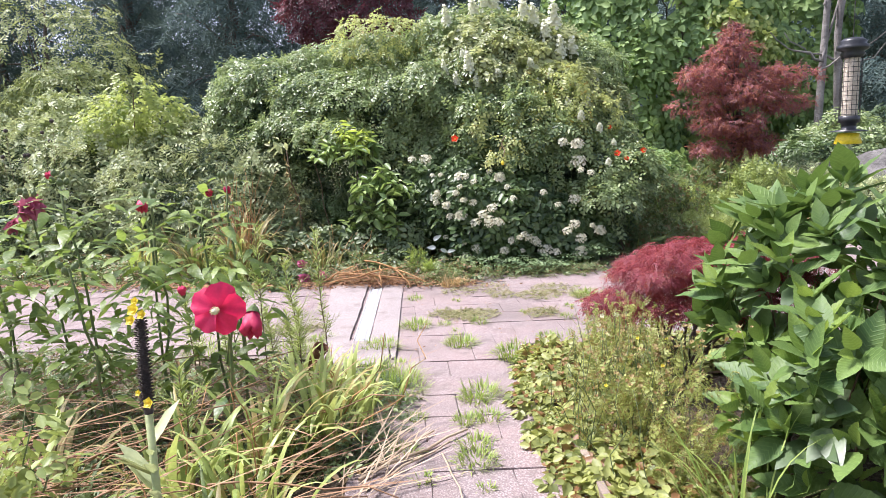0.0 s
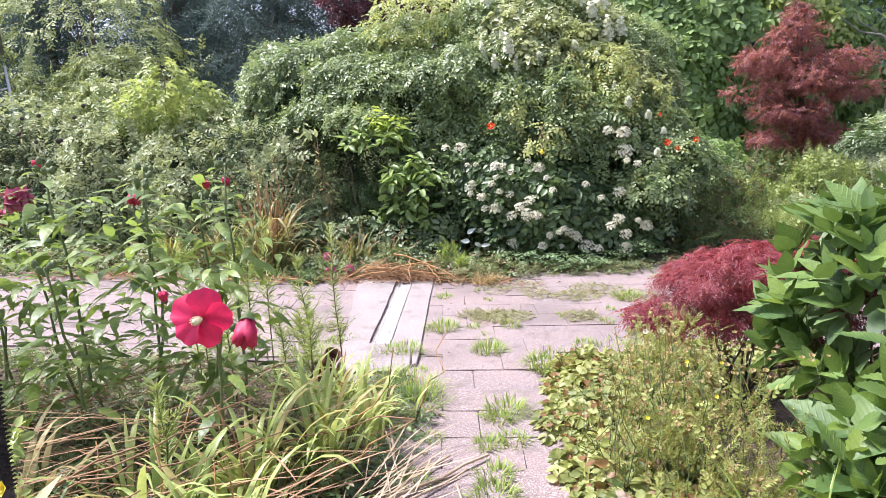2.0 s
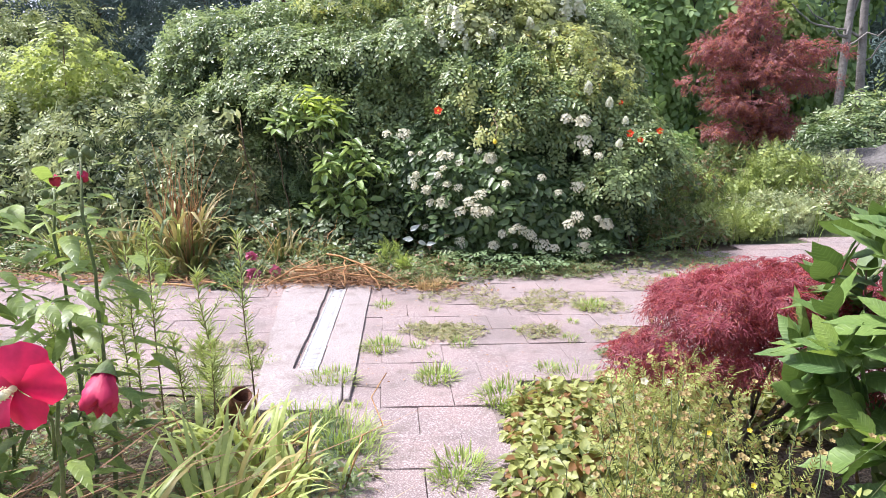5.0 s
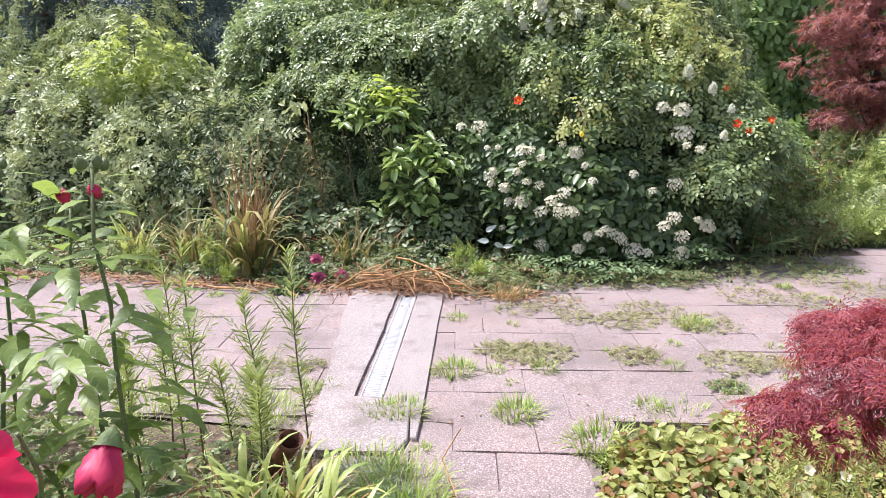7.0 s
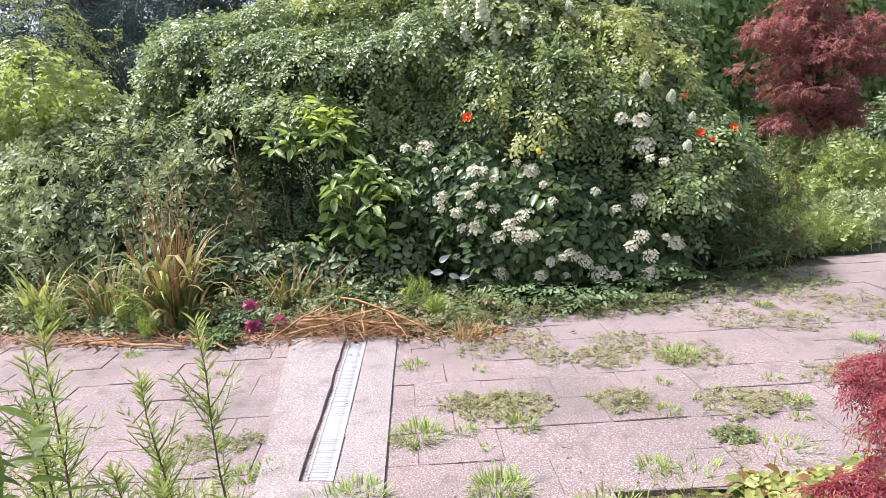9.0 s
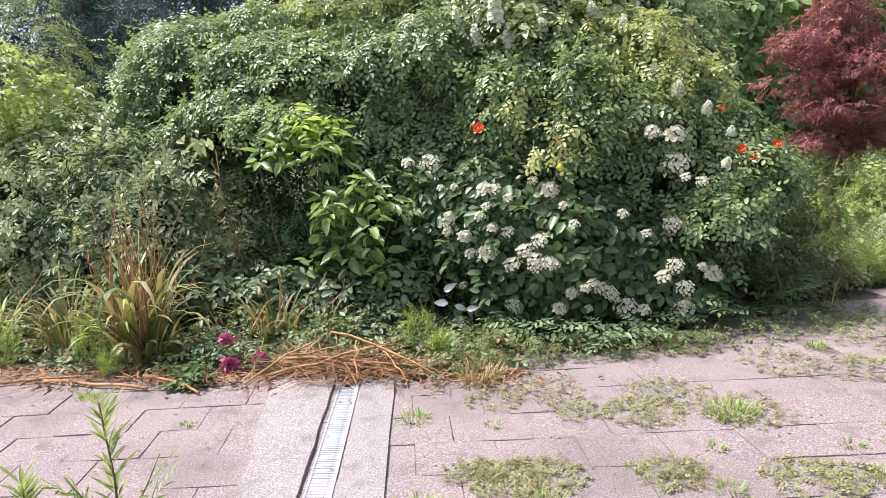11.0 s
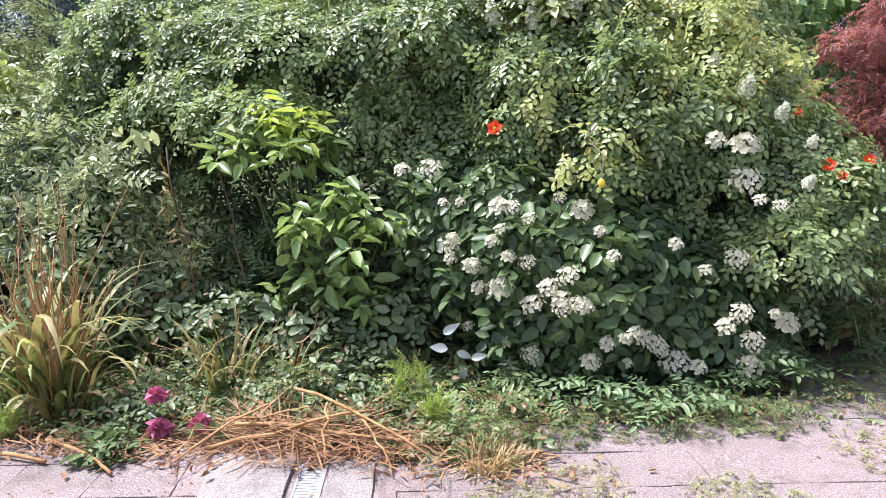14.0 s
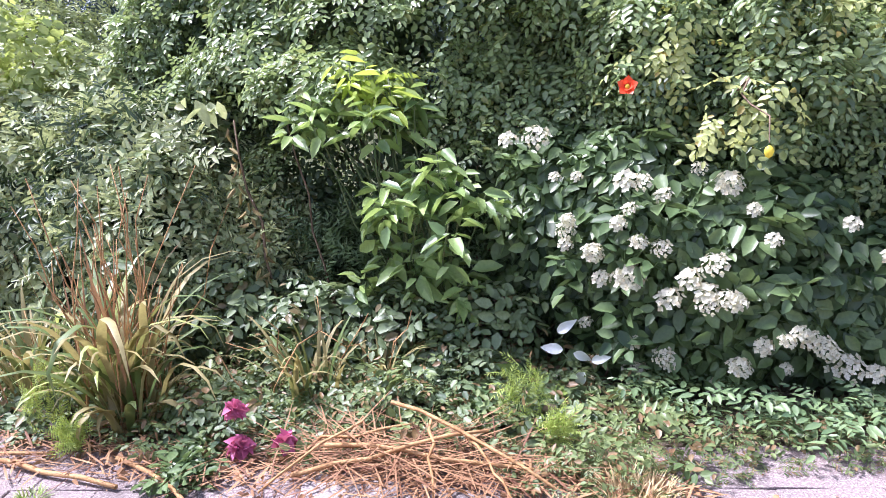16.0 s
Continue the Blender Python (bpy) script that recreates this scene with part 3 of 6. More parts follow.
grate = part("grate", strip(5.40, 7.34, 0.0, 0.012, -0.01, 0.006, "grate"), drain, "galvanised steel drain grate")
part("rail", strip(5.40, 7.34, 0.118, 0.132, -0.01, 0.008, "rail"), grate)
slat_me = prism("slat", [(-0.053, -0.0085), (0.053, -0.0085), (0.053, 0.0085), (-0.053, 0.0085)], -0.012, 0.004, M_STEEL, 0.001)
for i in range(82):
    y = 5.42 + i * 0.0232
    part("slat", slat_me, grate, m=Matrix.Translation((drain_x(y) + 0.065, y, 0)))

# ---- things ----
rose_spray = [spray(9, 0.046, 0.17, 0.62, 58, 0.2, s) for s in range(6)]
hyd_spray = [spray(6, 0.09, 0.16, 0.66, 65, 0.25, s + 10) for s in range(4)]
narrow_spray = [spray(15, 0.062, 0.24, 0.26, 50, 0.2, s + 20) for s in range(4)]
broad_spray = [spray(5, 0.085, 0.13, 0.66, 62, 0.2, s + 30) for s in range(4)]
vine_spray = [spray(6, 0.17, 0.32, 0.75, 60, 0.25, s + 40) for s in range(4)]
fir_spray = [spray(14, 0.15, 0.75, 0.2, 48, 0.15, s + 50) for s in range(3)]
tree_spray = [spray(8, 0.15, 0.42, 0.5, 55, 0.2, s + 60) for s in range(4)]
maple_spray = [spray(9, 0.10, 0.22, 0.28, 60, 0.35, s + 70) for s in range(4)]
pinnate = [spray(9, 0.075, 0.20, 0.42, 68, 0.12, s + 80) for s in range(3)]


def stems(name, parent, mat, roots, tips, r=0.012, sag=0.0, label="", sides=5):
    pieces = [tube(bent(a, b, sag, 6, 0.03), r, r * 0.4, sides) for a, b in zip(roots, tips)]
    v, q = joined(pieces)
    return part(name, quads_mesh(name, v, q, mat), parent, label, "stuff")


def random_stems(parent, lobes, n, mat, r=0.012, name="branch"):
    L = np.array(lobes)
    k = rng.integers(0, len(L), n)
    tip = L[k, :3] + unit(rng.normal(size=(n, 3)) + (0, 0, 0.5)) * L[k, 3:] * 0.85
    tip[:, 2] = np.maximum(tip[:, 2], 0.25)
    root = np.stack([L[k, 0] + rng.normal(size=n) * 0.3, L[k, 1] + rng.normal(size=n) * 0.3, np.full(n, -0.05)], -1)
    for i in range(n):
        root[i, 2] = ground_z(root[i, 0], root[i, 1]) - 0.04
    return stems(name, parent, mat, root, tip, r)


def front(lobes, x, z):
    """How near the lobes' skin comes at this x and height."""
    best = None
    for cx, cy, cz, rx, ry, rz in lobes:
        s = 1 - ((x - cx) / rx) ** 2 - ((z - cz) / rz) ** 2
        if s > 0:
            y = cy - ry * math.sqrt(s)
            best = y if best is None or y < best else best
    return best


# the great rose mound
MOUND = [(-1.6, 10.9, 1.25, 2.3, 2.0, 1.75), (-0.1, 10.7, 1.45, 1.7, 1.7, 1.75), (-3.3, 10.7, 0.9, 1.25, 1.4, 1.75),
         (-2.7, 10.4, 2.0, 1.1, 1.0, 0.85), (0.9, 10.5, 1.3, 1.1, 1.2, 1.7), (-1.9, 9.9, 1.9, 0.9, 0.9, 0.55), (-0.7, 9.9, 2.1, 0.9, 0.8, 0.6)]
mound = thing("rambling_rose", "huge arching rambling rose mound with small glossy leaves", "shrub", (-1.4, 10.6, 0))
foliage("foliage", MOUND, 7000, rose_spray, 1.05, M_ROSE, mound, up=0.9, hang=0.4, bumps=0.3, freq=1.35, depth=0.10, gaps=-0.12, back=0.35, hollow=(-2.5, -0.5, 9.95, 1.7))
foliage("arching_foliage", tiers(MOUND, 95, 0.5, 0.30, 2), 13500, rose_spray, 1.05, M_ROSE, mound, up=1.0, hang=0.35, bumps=0.25, freq=2.4, depth=0.08, back=0.35, under=-0.1, hollow=(-2.5, -0.5, 9.85, 1.6), label="arching canes thick with small leaves")
# inner leaves get the darker leaf colour that stands in for shade
foliage("inner_foliage", [(a, b, c, d * 0.84, e * 0.84, f * 0.86) for a, b, c, d, e, f in MOUND], 5000, rose_spray, 1.25, M_SHADELEAF, mound,
        up=0.6, hang=0.5, bumps=0.1, back=0.3, label="inner leaves in darker green for shade")
random_stems(mound, MOUND, 60, M_BROWNSTEM, 0.014, "cane")

# climbing rose over the hydrangea, with orange flowers
CLIMB = [(0.55, 9.55, 1.55, 1.05, 0.9, 0.62), (1.25, 9.6, 1.3, 0.8, 0.85, 0.75), (1.75, 9.4, 0.85, 0.55, 0.75, 0.75), (0.2, 9.4, 1.9, 0.6, 0.5, 0.35)]
climber = thing("climbing_rose", "climbing rose with orange-red flowers sprawling over a hydrangea", "shrub", (1.0, 9.6, 0))
foliage("foliage", CLIMB, 2000, rose_spray, 1.1, M_ROSE, climber, up=0.8, hang=0.4, bumps=0.22, freq=1.8, depth=0.08, gaps=-0.25, back=0.4)
foliage("arching_foliage", tiers(CLIMB, 34, 0.3, 0.18, 4, 0.5), 2900, rose_spray, 1.05, M_ROSE, climber, up=1.0, hang=0.35, bumps=0.25, freq=3.0, depth=0.1, back=0.4, under=-0.1)
foliage("inner_foliage", [(a, b, c, d * 0.8, e * 0.8, f * 0.8) for a, b, c, d, e, f in CLIMB], 1200, rose_spray, 1.3, M_SHADELEAF, climber, back=0.3)
foliage("yellowing_foliage", [(0.25, 8.75, 1.75, 0.18, 0.12, 0.22), (0.62, 8.5, 1.45, 0.2, 0.12, 0.14), (1.3, 9.0, 2.0, 0.35, 0.2, 0.3), (0.9, 8.75, 1.75, 0.3, 0.15, 0.2)],
        150, rose_spray, 1.0, M_YELLOWING, climber, hang=0.6, label="yellow-green leaves")
random_stems(climber, CLIMB, 26, M_BROWNSTEM, 0.010, "cane")


def rose_flower(size):
    """Cupped petals in two whorls round a yellow eye."""
    pet = []
    for ring, (n, tilt, s) in enumerate(((5, 0.35, 1.0), (5, 0.8, 0.72))):
        for i in range(n):
            a = 2 * math.pi * i / n + ring * 0.6
            lv, lq = leaf(size * s, 0.95, 0.3, -0.15)
            ax = np.array([[math.cos(a), math.sin(a), tilt]])
            R = turned(ax, np.array([[-math.cos(a) * tilt, -math.sin(a) * tilt, 1.0]]))[0]
            pet.append((lv @ R.T, lq))
    return joined(pet)


petals_me = quads_mesh("petals", *rose_flower(0.055), M_ORANGE)
eye_me = quads_mesh("eye", *lathe([(0.001, 0.022), (0.010, 0.020), (0.012, 0.012), (0.004, 0.004)], 8), M_YELLOW)


def orange_flower(p, s=1.0):
    m = frame_at(p, (1, 0, 0.2), (rng.uniform(-0.3, 0.3), -1, rng.uniform(0.1, 0.5)), s)
    f = part("flower", petals_me, climber, "orange-red rose flower", m=m)
    e = new("eye", eye_me)
    e.parent = f


for x, y, z, s in ((0.036, 8.14, 1.56, 0.95), (1.90, 8.62, 1.31, 0.9), (2.02, 8.72, 1.24, 0.7), (2.24, 8.9, 1.32, 0.85), (1.85, 9.0, 1.62, 0.6)):
    orange_flower((x, y, z), s)
fv, fq = lathe([(0.001, -0.035), (0.018, -0.025), (0.026, 0.0), (0.020, 0.022), (0.004, 0.034)], 9)
part("rose_hip", quads_mesh("rose_hip", fv * 0.75 + np.array([0.583, 7.99, 1.275]), fq, M_YELLOW), climber, "ripe yellow fruit hanging from a twig")
cv, cq = tube(bent((0.55, 8.6, 1.5), (0.583, 7.99, 1.31), 0.12), 0.006, 0.003)
part("twig", quads_mesh("twig", cv, cq, M_BROWNSTEM), climber)

# hydrangea with white lacy heads
HYD = [(0.55, 9.3, 0.55, 1.05, 0.95, 0.80), (1.2, 9.3, 0.42, 0.75, 0.85, 0.66), (0.05, 9.2, 0.80, 0.55, 0.75, 0.65), (-0.35, 9.1, 0.9, 0.3, 0.45, 0.5)]
hydrangea = thing("hydrangea", "broad dark-green hydrangea covered with white lacy flower heads", "shrub", (0.7, 9.3, 0))
foliage("foliage", HYD, 2700, hyd_spray, 1.0, M_HYD, hydrangea, up=0.55, hang=0.35, bumps=0.12, freq=2.0, depth=0.06, back=0.35, gaps=-0.75)
foliage("inner_foliage", [(a, b, c, d * 0.82, e * 0.82, f * 0.85) for a, b, c, d, e, f in HYD], 900, hyd_spray, 1.2, M_SHADELEAF, hydrangea, up=0.5, back=0.3)
random_stems(hydrangea, HYD, 30, M_BROWNSTEM, 0.009, "stem")


def flower_head(radius, tall, n, seed, petal=0.017):
    """Florets of four petals over a dome or cone."""
    r = np.random.default_rng(seed)
    out = []
    for i in range(n):
        s = (i + 0.5) / n
        a = i * 2.39996
        rad = radius * math.sqrt(s) * r.uniform(0.85, 1.1)
        h = tall * (1 - s) + r.uniform(-0.15, 0.15) * tall + r.uniform(-0.008, 0.008)
        nrm = unit(np.array([math.cos(a) * s, math.sin(a) * s, 0.8]) + r.normal(size=3) * 0.25)
        u1 = unit(np.cross(nrm, r.normal(size=3)))
        u2 = np.cross(nrm, u1)
        c = np.array([rad * math.cos(a), rad * math.sin(a), h])
        for k in range(4):
            b = k * math.pi / 2
            d = u1 * math.cos(b) + u2 * math.sin(b)
            e = np.cross(nrm, d)
            z = petal * r.uniform(0.8, 1.25)
            v = np.array([c, c + (d * 0.6 - e * 0.55) * z + nrm * 0.1 * z, c + d * 1.15 * z + nrm * 0.25 * z, c + (d * 0.6 + e * 0.55) * z + nrm * 0.1 * z])
            out.append((v, [(0, 1, 2, 3)]))
    return joined(out)


head_mes = [quads_mesh("flower_head", *flower_head(rd, tl, n, s), M_WHITE) for rd, tl, n, s in ((0.075, 0.045, 36, 1), (0.062, 0.03, 22, 2), (0.085, 0.03, 30, 3), (0.05, 0.035, 16, 4))]
cone_mes = [quads_mesh("flower_head", *joined([flower_head(rd, tl, n, s, 0.02), lathe([(0.8 * rd, 0.0), (0.5 * rd, 0.45 * tl), (0.006, 0.95 * tl)], 8)]), M_CREAM) for rd, tl, n, s in ((0.075, 0.22, 60, 5), (0.06, 0.17, 42, 6))]
HEADS = ((0.04, 1.12, 1.35), (0.21, 1.05, 0.8), (0.51, 1.09, 1.1), (0.61, 0.98, 0.8), (-0.25, 0.88, 0.75), (0.0, 0.93, 0.9), (0.20, 0.81, 0.7), (-0.12, 0.78, 0.85),
         (-0.08, 0.65, 1.0), (0.05, 0.66, 1.2), (0.43, 0.75, 0.9), (0.32, 0.68, 1.1), (0.23, 0.58, 1.2), (0.39, 0.62, 1.1), (0.52, 0.58, 1.1), (0.65, 0.36, 1.0),
         (0.85, 0.39, 0.9), (0.77, 0.22, 0.7), (1.04, 0.22, 1.2), (1.17, 0.19, 1.1), (1.45, 0.18, 1.2), (1.30, 0.45, 1.1), (1.46, 0.35, 0.9), (1.39, 0.80, 0.9), (1.68, 0.42, 1.1),
         (0.09, 0.14, 0.9), (0.56, 0.23, 0.9), (0.47, 0.09, 1.0), (-0.28, 0.06, 0.8), (0.91, 0.35, 0.8), (-0.31, 1.13, 0.7), (0.68, 0.85, 0.9))


def add_head(x, z, s, lobes, mes, parent, lift=0.0, label="white lacy flower head"):
    y = front(lobes, x, z)
    if y is None:
        y = 8.55
    m = frame_at((x, y - 0.17 - lift, z), (1, 0, rng.uniform(-0.2, 0.2)), (rng.uniform(-0.35, 0.35), -0.8, rng.uniform(0.5, 1.1)), s)
    part("flower_head", mes[rng.integers(0, len(mes))], parent, label, m=m)


for x, z, s in HEADS:
    add_head(x, z, s * 0.86, HYD, head_mes, hydrangea)
for i in range(24):
    add_head(rng.uniform(-0.4, 1.75), rng.uniform(0.12, 1.2), rng.uniform(0.45, 0.75), HYD, head_mes, hydrangea, 0.02)
for x, z, s in ((1.45, 1.24, 1.1), (1.27, 1.47, 1.1), (1.43, 1.44, 1.1), (-0.52, 1.34, 0.9), (-0.41, 1.33, 0.9), (1.03, 0.9, 0.8)):
    add_head(x, z, s, HYD + CLIMB, head_mes, hydrangea, 0.03)

# panicle hydrangea rising behind, cream cones at its top
PAN = [(0.8, 10.0, 1.9, 1.0, 0.75, 0.85), (0.3, 9.9, 2.3, 0.9, 0.7, 0.75), (1.35, 10.1, 1.7, 0.7, 0.7, 0.75), (0.7, 10.3, 2.6, 0.75, 0.6, 0.6)]
panicle = thing("panicle_hydrangea", "tall panicle hydrangea with cream-white cones above the rose mound", "shrub", (0.8, 10.1, 0))
foliage("foliage", PAN, 1800, rose_spray + broad_spray, 1.1, M_PAN, panicle, up=0.8, hang=0.35, bumps=0.2, freq=1.7, depth=0.1, back=0.4, gaps=-0.3)
foliage("arching_foliage", tiers(PAN, 34, 0.34, 0.22, 6, 1.2), 3000, rose_spray + broad_spray, 1.05, M_PAN, panicle, up=1.0, hang=0.3, bumps=0.25, freq=2.6, depth=0.1, back=0.4, under=-0.1)
foliage("inner_foliage", [(a, b, c, d * 0.8, e * 0.8, f * 0.8) for a, b, c, d, e, f in PAN], 1500, broad_spray, 1.2, M_SHADELEAF, panicle, back=0.3)
foliage("tip_foliage", [(1.35, 9.75, 2.15, 0.5, 0.35, 0.35), (0.5, 9.6, 2.6, 0.5, 0.3, 0.3), (-0.6, 9.5, 2.2, 0.25, 0.2, 0.2), (0.95, 9.55, 2.2, 0.5, 0.3, 0.4), (0.1, 9.5, 2.35, 0.4, 0.25, 0.3), (-1.2, 9.9, 3.0, 0.6, 0.5, 0.25)], 800, rose_spray, 1.0, M_YELLOWING, panicle, up=0.9, label="yellow-green young leaves")
random_stems(panicle, PAN, 24, M_BROWNSTEM, 0.012, "stem")
for x, y, z, s in ((-0.18, 9.2, 2.39, 1), (0.14, 9.15, 2.42, 1.3), (0.23, 9.15, 2.21, 1.2), (-0.03, 9.15, 2.25, 1.2), (-0.45, 9.2, 2.2, 1.0), (0.3, 10.0, 3.30, 1.7), (0.42, 10.05, 3.28, 1.5), (0.15, 10.0, 3.22, 1.4),
                   (0.82, 10.0, 3.15, 1.5), (0.95, 10.05, 3.05, 1.2), (1.22, 10.0, 3.0, 1.5), (1.1, 9.95, 2.85, 1.4), (1.45, 10.0, 2.62, 1.4), (1.3, 9.9, 2.6, 1.2), (1.72, 9.9, 2.2, 1.1), (1.6, 9.6, 1.9, 1.0), (-0.2, 9.9, 3.1, 1.1),
                   (1.0, 9.3, 2.1, 1.1), (0.8, 9.25, 1.95, 0.9)):
    m = frame_at((x, y - (0.22 if y > 9.5 else 0.05), z), (1, 0, 0.1), (rng.uniform(-0.3, 0.5), -0.5, 1.0), s * (0.85 if y > 9.5 else 0.72))
    part("flower_head", cone_mes[rng.integers(0, 2)], panicle, "cream-white flower cone", m=m)

for x, z, s in ((1.50, 1.75, 0.8), (1.72, 1.6, 0.7), (1.88, 1.42, 0.7), (1.35, 1.93, 0.8), (1.6, 1.92, 0.8), (0.5, 2.3, 0.9), (0.64, 2.12, 0.8), (1.15, 2.28, 0.9), (1.8, 1.2, 0.6), (0.9, 2.42, 0.9), (1.45, 2.2, 0.8), (0.05, 2.6, 0.9)):
    y = front(CLIMB + PAN, x, z) or 9.3
    part("flower_head", cone_mes[rng.integers(0, 2)], panicle, "cream-white flower cone", m=frame_at((x, y - 0.12, z), (1, 0, 0.1), (rng.uniform(-0.4, 0.5), -1.0, 0.7), s * 0.72))
foliage("tip_foliage", [(1.6, 9.25, 1.75, 0.4, 0.3, 0.35), (0.6, 9.3, 2.2, 0.5, 0.25, 0.3), (1.25, 9.35, 2.2, 0.4, 0.3, 0.3)], 330, rose_spray, 1.0, M_YELLOWING, panicle, up=0.9, label="yellow-green young leaves")

# pokeweed with bright leaves
poke = thing("pokeweed", "bright green pokeweed with broad smooth leaves", "shrub", (-1.15, 8.95, 0))
tips = []
for cx, cy, rx, ry, top, fall, m in ((-1.42, 8.72, 0.42, 0.28, 1.80, 0.34, 13), (-0.98, 8.5, 0.38, 0.26, 1.26, 0.30, 11), (-1.1, 8.6, 0.36, 0.2, 0.82, 0.3, 6)):
    for i in range(m):
        a, r = i * 2.4, math.sqrt((i + 0.3) / m)
        tips.append((cx + rx * r * math.cos(a), cy + ry * r * math.sin(a), top - fall * r * r + rng.uniform(-0.04, 0.04)))
P, A, N = [], [], []
for t in tips:
    for i in range(20):
        a = i * 2.4 + rng.uniform(0, 0.5)
        k = i / 20
        P.append((t[0] + math.cos(a) * 0.03, t[1] + math.sin(a) * 0.03, t[2] - k * 0.17))
        A.append((math.cos(a), math.sin(a), 0.25 - k * 0.7))
        N.append((-math.cos(a) * 0.4, -math.sin(a) * 0.4 - 0.2, 1.0))
P, A, N = np.array(P), np.array(A), np.array(N)
P = P + rng.normal(size=P.shape) * 0.035
A = A + rng.normal(size=A.shape) * 0.35
N = N + rng.normal(size=N.shape) * 0.35
young = np.repeat(np.array([t[2] > 1.68 for t in tips]), 20)
poke_leaves = [leaf(0.17, 0.46, 0.25, 0.4), leaf(0.13, 0.5, 0.2, 0.3), leaf(0.19, 0.44, 0.25, 0.45)]
part("young_leaves", scatter("young_leaves", poke_leaves, P[young], A[young], N[young], rng.uniform(0.55, 0.95, young.sum()), M_POKETIP), poke, "fresh yellow-green top leaves", "stuff")
P, A, N = P[~young], A[~young], N[~young]
part("foliage", scatter("foliage", [leaf(0.17, 0.52, 0.25, 0.35), leaf(0.14, 0.54, 0.2, 0.3), leaf(0.20, 0.48, 0.25, 0.4)], P, A, N, rng.uniform(0.5, 0.95, len(P)), M_POKE), poke, "", "stuff")
stems("stem", poke, M_STEM, [(-1.15 + rng.uniform(-0.15, 0.15), 9.0, -0.03) for t in tips], tips, 0.010)

# bare hanging vine stem in the hollow
vine = thing("dead_vine", "dry grey vine stem hanging with shrivelled leaves", "vine", (-2.2, 8.85, 0))
vv, vq = joined([tube(bent((-2.02, 8.75, -0.03), (-2.27, 8.85, 1.5), 0.0, 8, 0.03), 0.012, 0.007), tube(bent((-1.75, 8.9, 0.3), (-1.95, 8.9, 1.5), 0.0, 6, 0.02), 0.008, 0.005)])
part("stem", quads_mesh("stem", vv, vq, M_BROWNSTEM), vine)
n = 40
P = np.stack([np.linspace(-2.02, -2.27, n), np.full(n, 8.76), np.linspace(0.1, 1.45, n)], -1) + rng.normal(size=(n, 3)) * 0.02
part("dry_leaves", scatter("dry_leaves", [leaf(0.08, 0.35, 0.5, 0.4)], P, unit(rng.normal(size=(n, 3)) * 0.4 + (0, 0, -1)), rng.normal(size=(n, 3)), rng.uniform(0.6, 1.2, n), M_SEED), vine, "", "stuff")
hid = thing("silvery_shoot", "pale silvery-leaved shoot before the rose mound", "plant", (-2.28, 8.95, 0))
P = np.array([(-2.28, 8.5, 1.60)] * 12) + rng.normal(size=(12, 3)) * 0.05
part("leaves", scatter("leaves", [leaf(0.17, 0.45, 0.2, 0.4)], P, unit(rng.normal(size=(12, 3)) + (0, -0.3, -0.7)), rng.normal(size=(12, 3)) * 0.4 + (0, -0.5, 1), rng.uniform(0.6, 1.1, 12), M_ASTER), hid, "", "stuff")
stems("stem", hid, M_STEM, [(-2.25, 8.8, -0.03)], [(-2.28, 8.5, 1.62)], 0.006)

# asters and other tall weeds beside the mound
ASTERS = (((-3.15, 9.15, 0.55, 0.85, 0.65, 1.15), (-2.5, 9.2, 0.4, 0.5, 0.5, 0.8)), ((-4.3, 9.4, 0.6, 1.0, 0.8, 1.15), (-4.0, 10.0, 1.0, 1.0, 0.7, 1.0)), ((-5.6, 9.5, 0.6, 1.1, 0.9, 1.15), (-5.2, 10.3, 1.0, 1.1, 0.7, 1.0)), ((-7.1, 9.7, 0.7, 1.2, 1.0, 1.25),), ((-8.8, 10.2, 0.8, 1.3, 1.1, 1.4),))
for k, lobes in enumerate(ASTERS):
    a = thing("aster_clump", "tall leafy aster clump with pale green tips", "plant", (lobes[0][0], lobes[0][1], 0), "asters beside the rose")
    foliage("foliage", lobes, 3000 if k < 3 else 1700, narrow_spray[:1] + broad_spray + pinnate, 0.85, M_ASTER, a, up=0.6, hang=-0.2, bumps=0.25, freq=2.2, depth=0.10, seed=k, back=0.4, gaps=-0.6)
    foliage("inner_foliage", [(p, q, c, d * 0.8, e * 0.8, f * 0.8) for p, q, c, d, e, f in lobes], 700, narrow_spray, 1.3, M_SHADELEAF, a, hang=-0.3, back=0.3)
    random_stems(a, lobes, 26, M_BROWNSTEM, 0.006, "stem")
hollow = thing("shade_weeds", "dark upright weeds in the hollow under the rose", "plant", (-1.7, 9.2, 0))
foliage("foliage", [(-1.6, 9.6, 0.35, 0.9, 0.4, 0.65), (-2.4, 9.3, 0.4, 0.4, 0.4, 0.75), (-0.6, 9.5, 0.4, 0.5, 0.4, 0.6)], 700, narrow_spray, 1.0, M_COMP, hollow, hang=-0.6, bumps=0.3, back=0.3)
bramble = thing("bramble", "leafy green bramble at the foot of the rose mound", "shrub", (-1.7, 8.7, 0))
BR = [(-1.8, 8.65, 0.22, 0.45, 0.3, 0.32), (-1.25, 8.6, 0.2, 0.4, 0.3, 0.3), (-2.35, 8.7, 0.3, 0.35, 0.3, 0.36), (-0.7, 8.6, 0.25, 0.3, 0.25, 0.3), (-2.8, 8.5, 0.35, 0.3, 0.3, 0.42)]
foliage("foliage", BR, 560, broad_spray, 0.85, M_BRAMBLE, bramble, up=0.8, hang=0.2, bumps=0.3, freq=2.4, depth=0.25, gaps=-0.6, back=0.4)
random_stems(bramble, BR, 24, M_BROWNSTEM, 0.005, "stem")
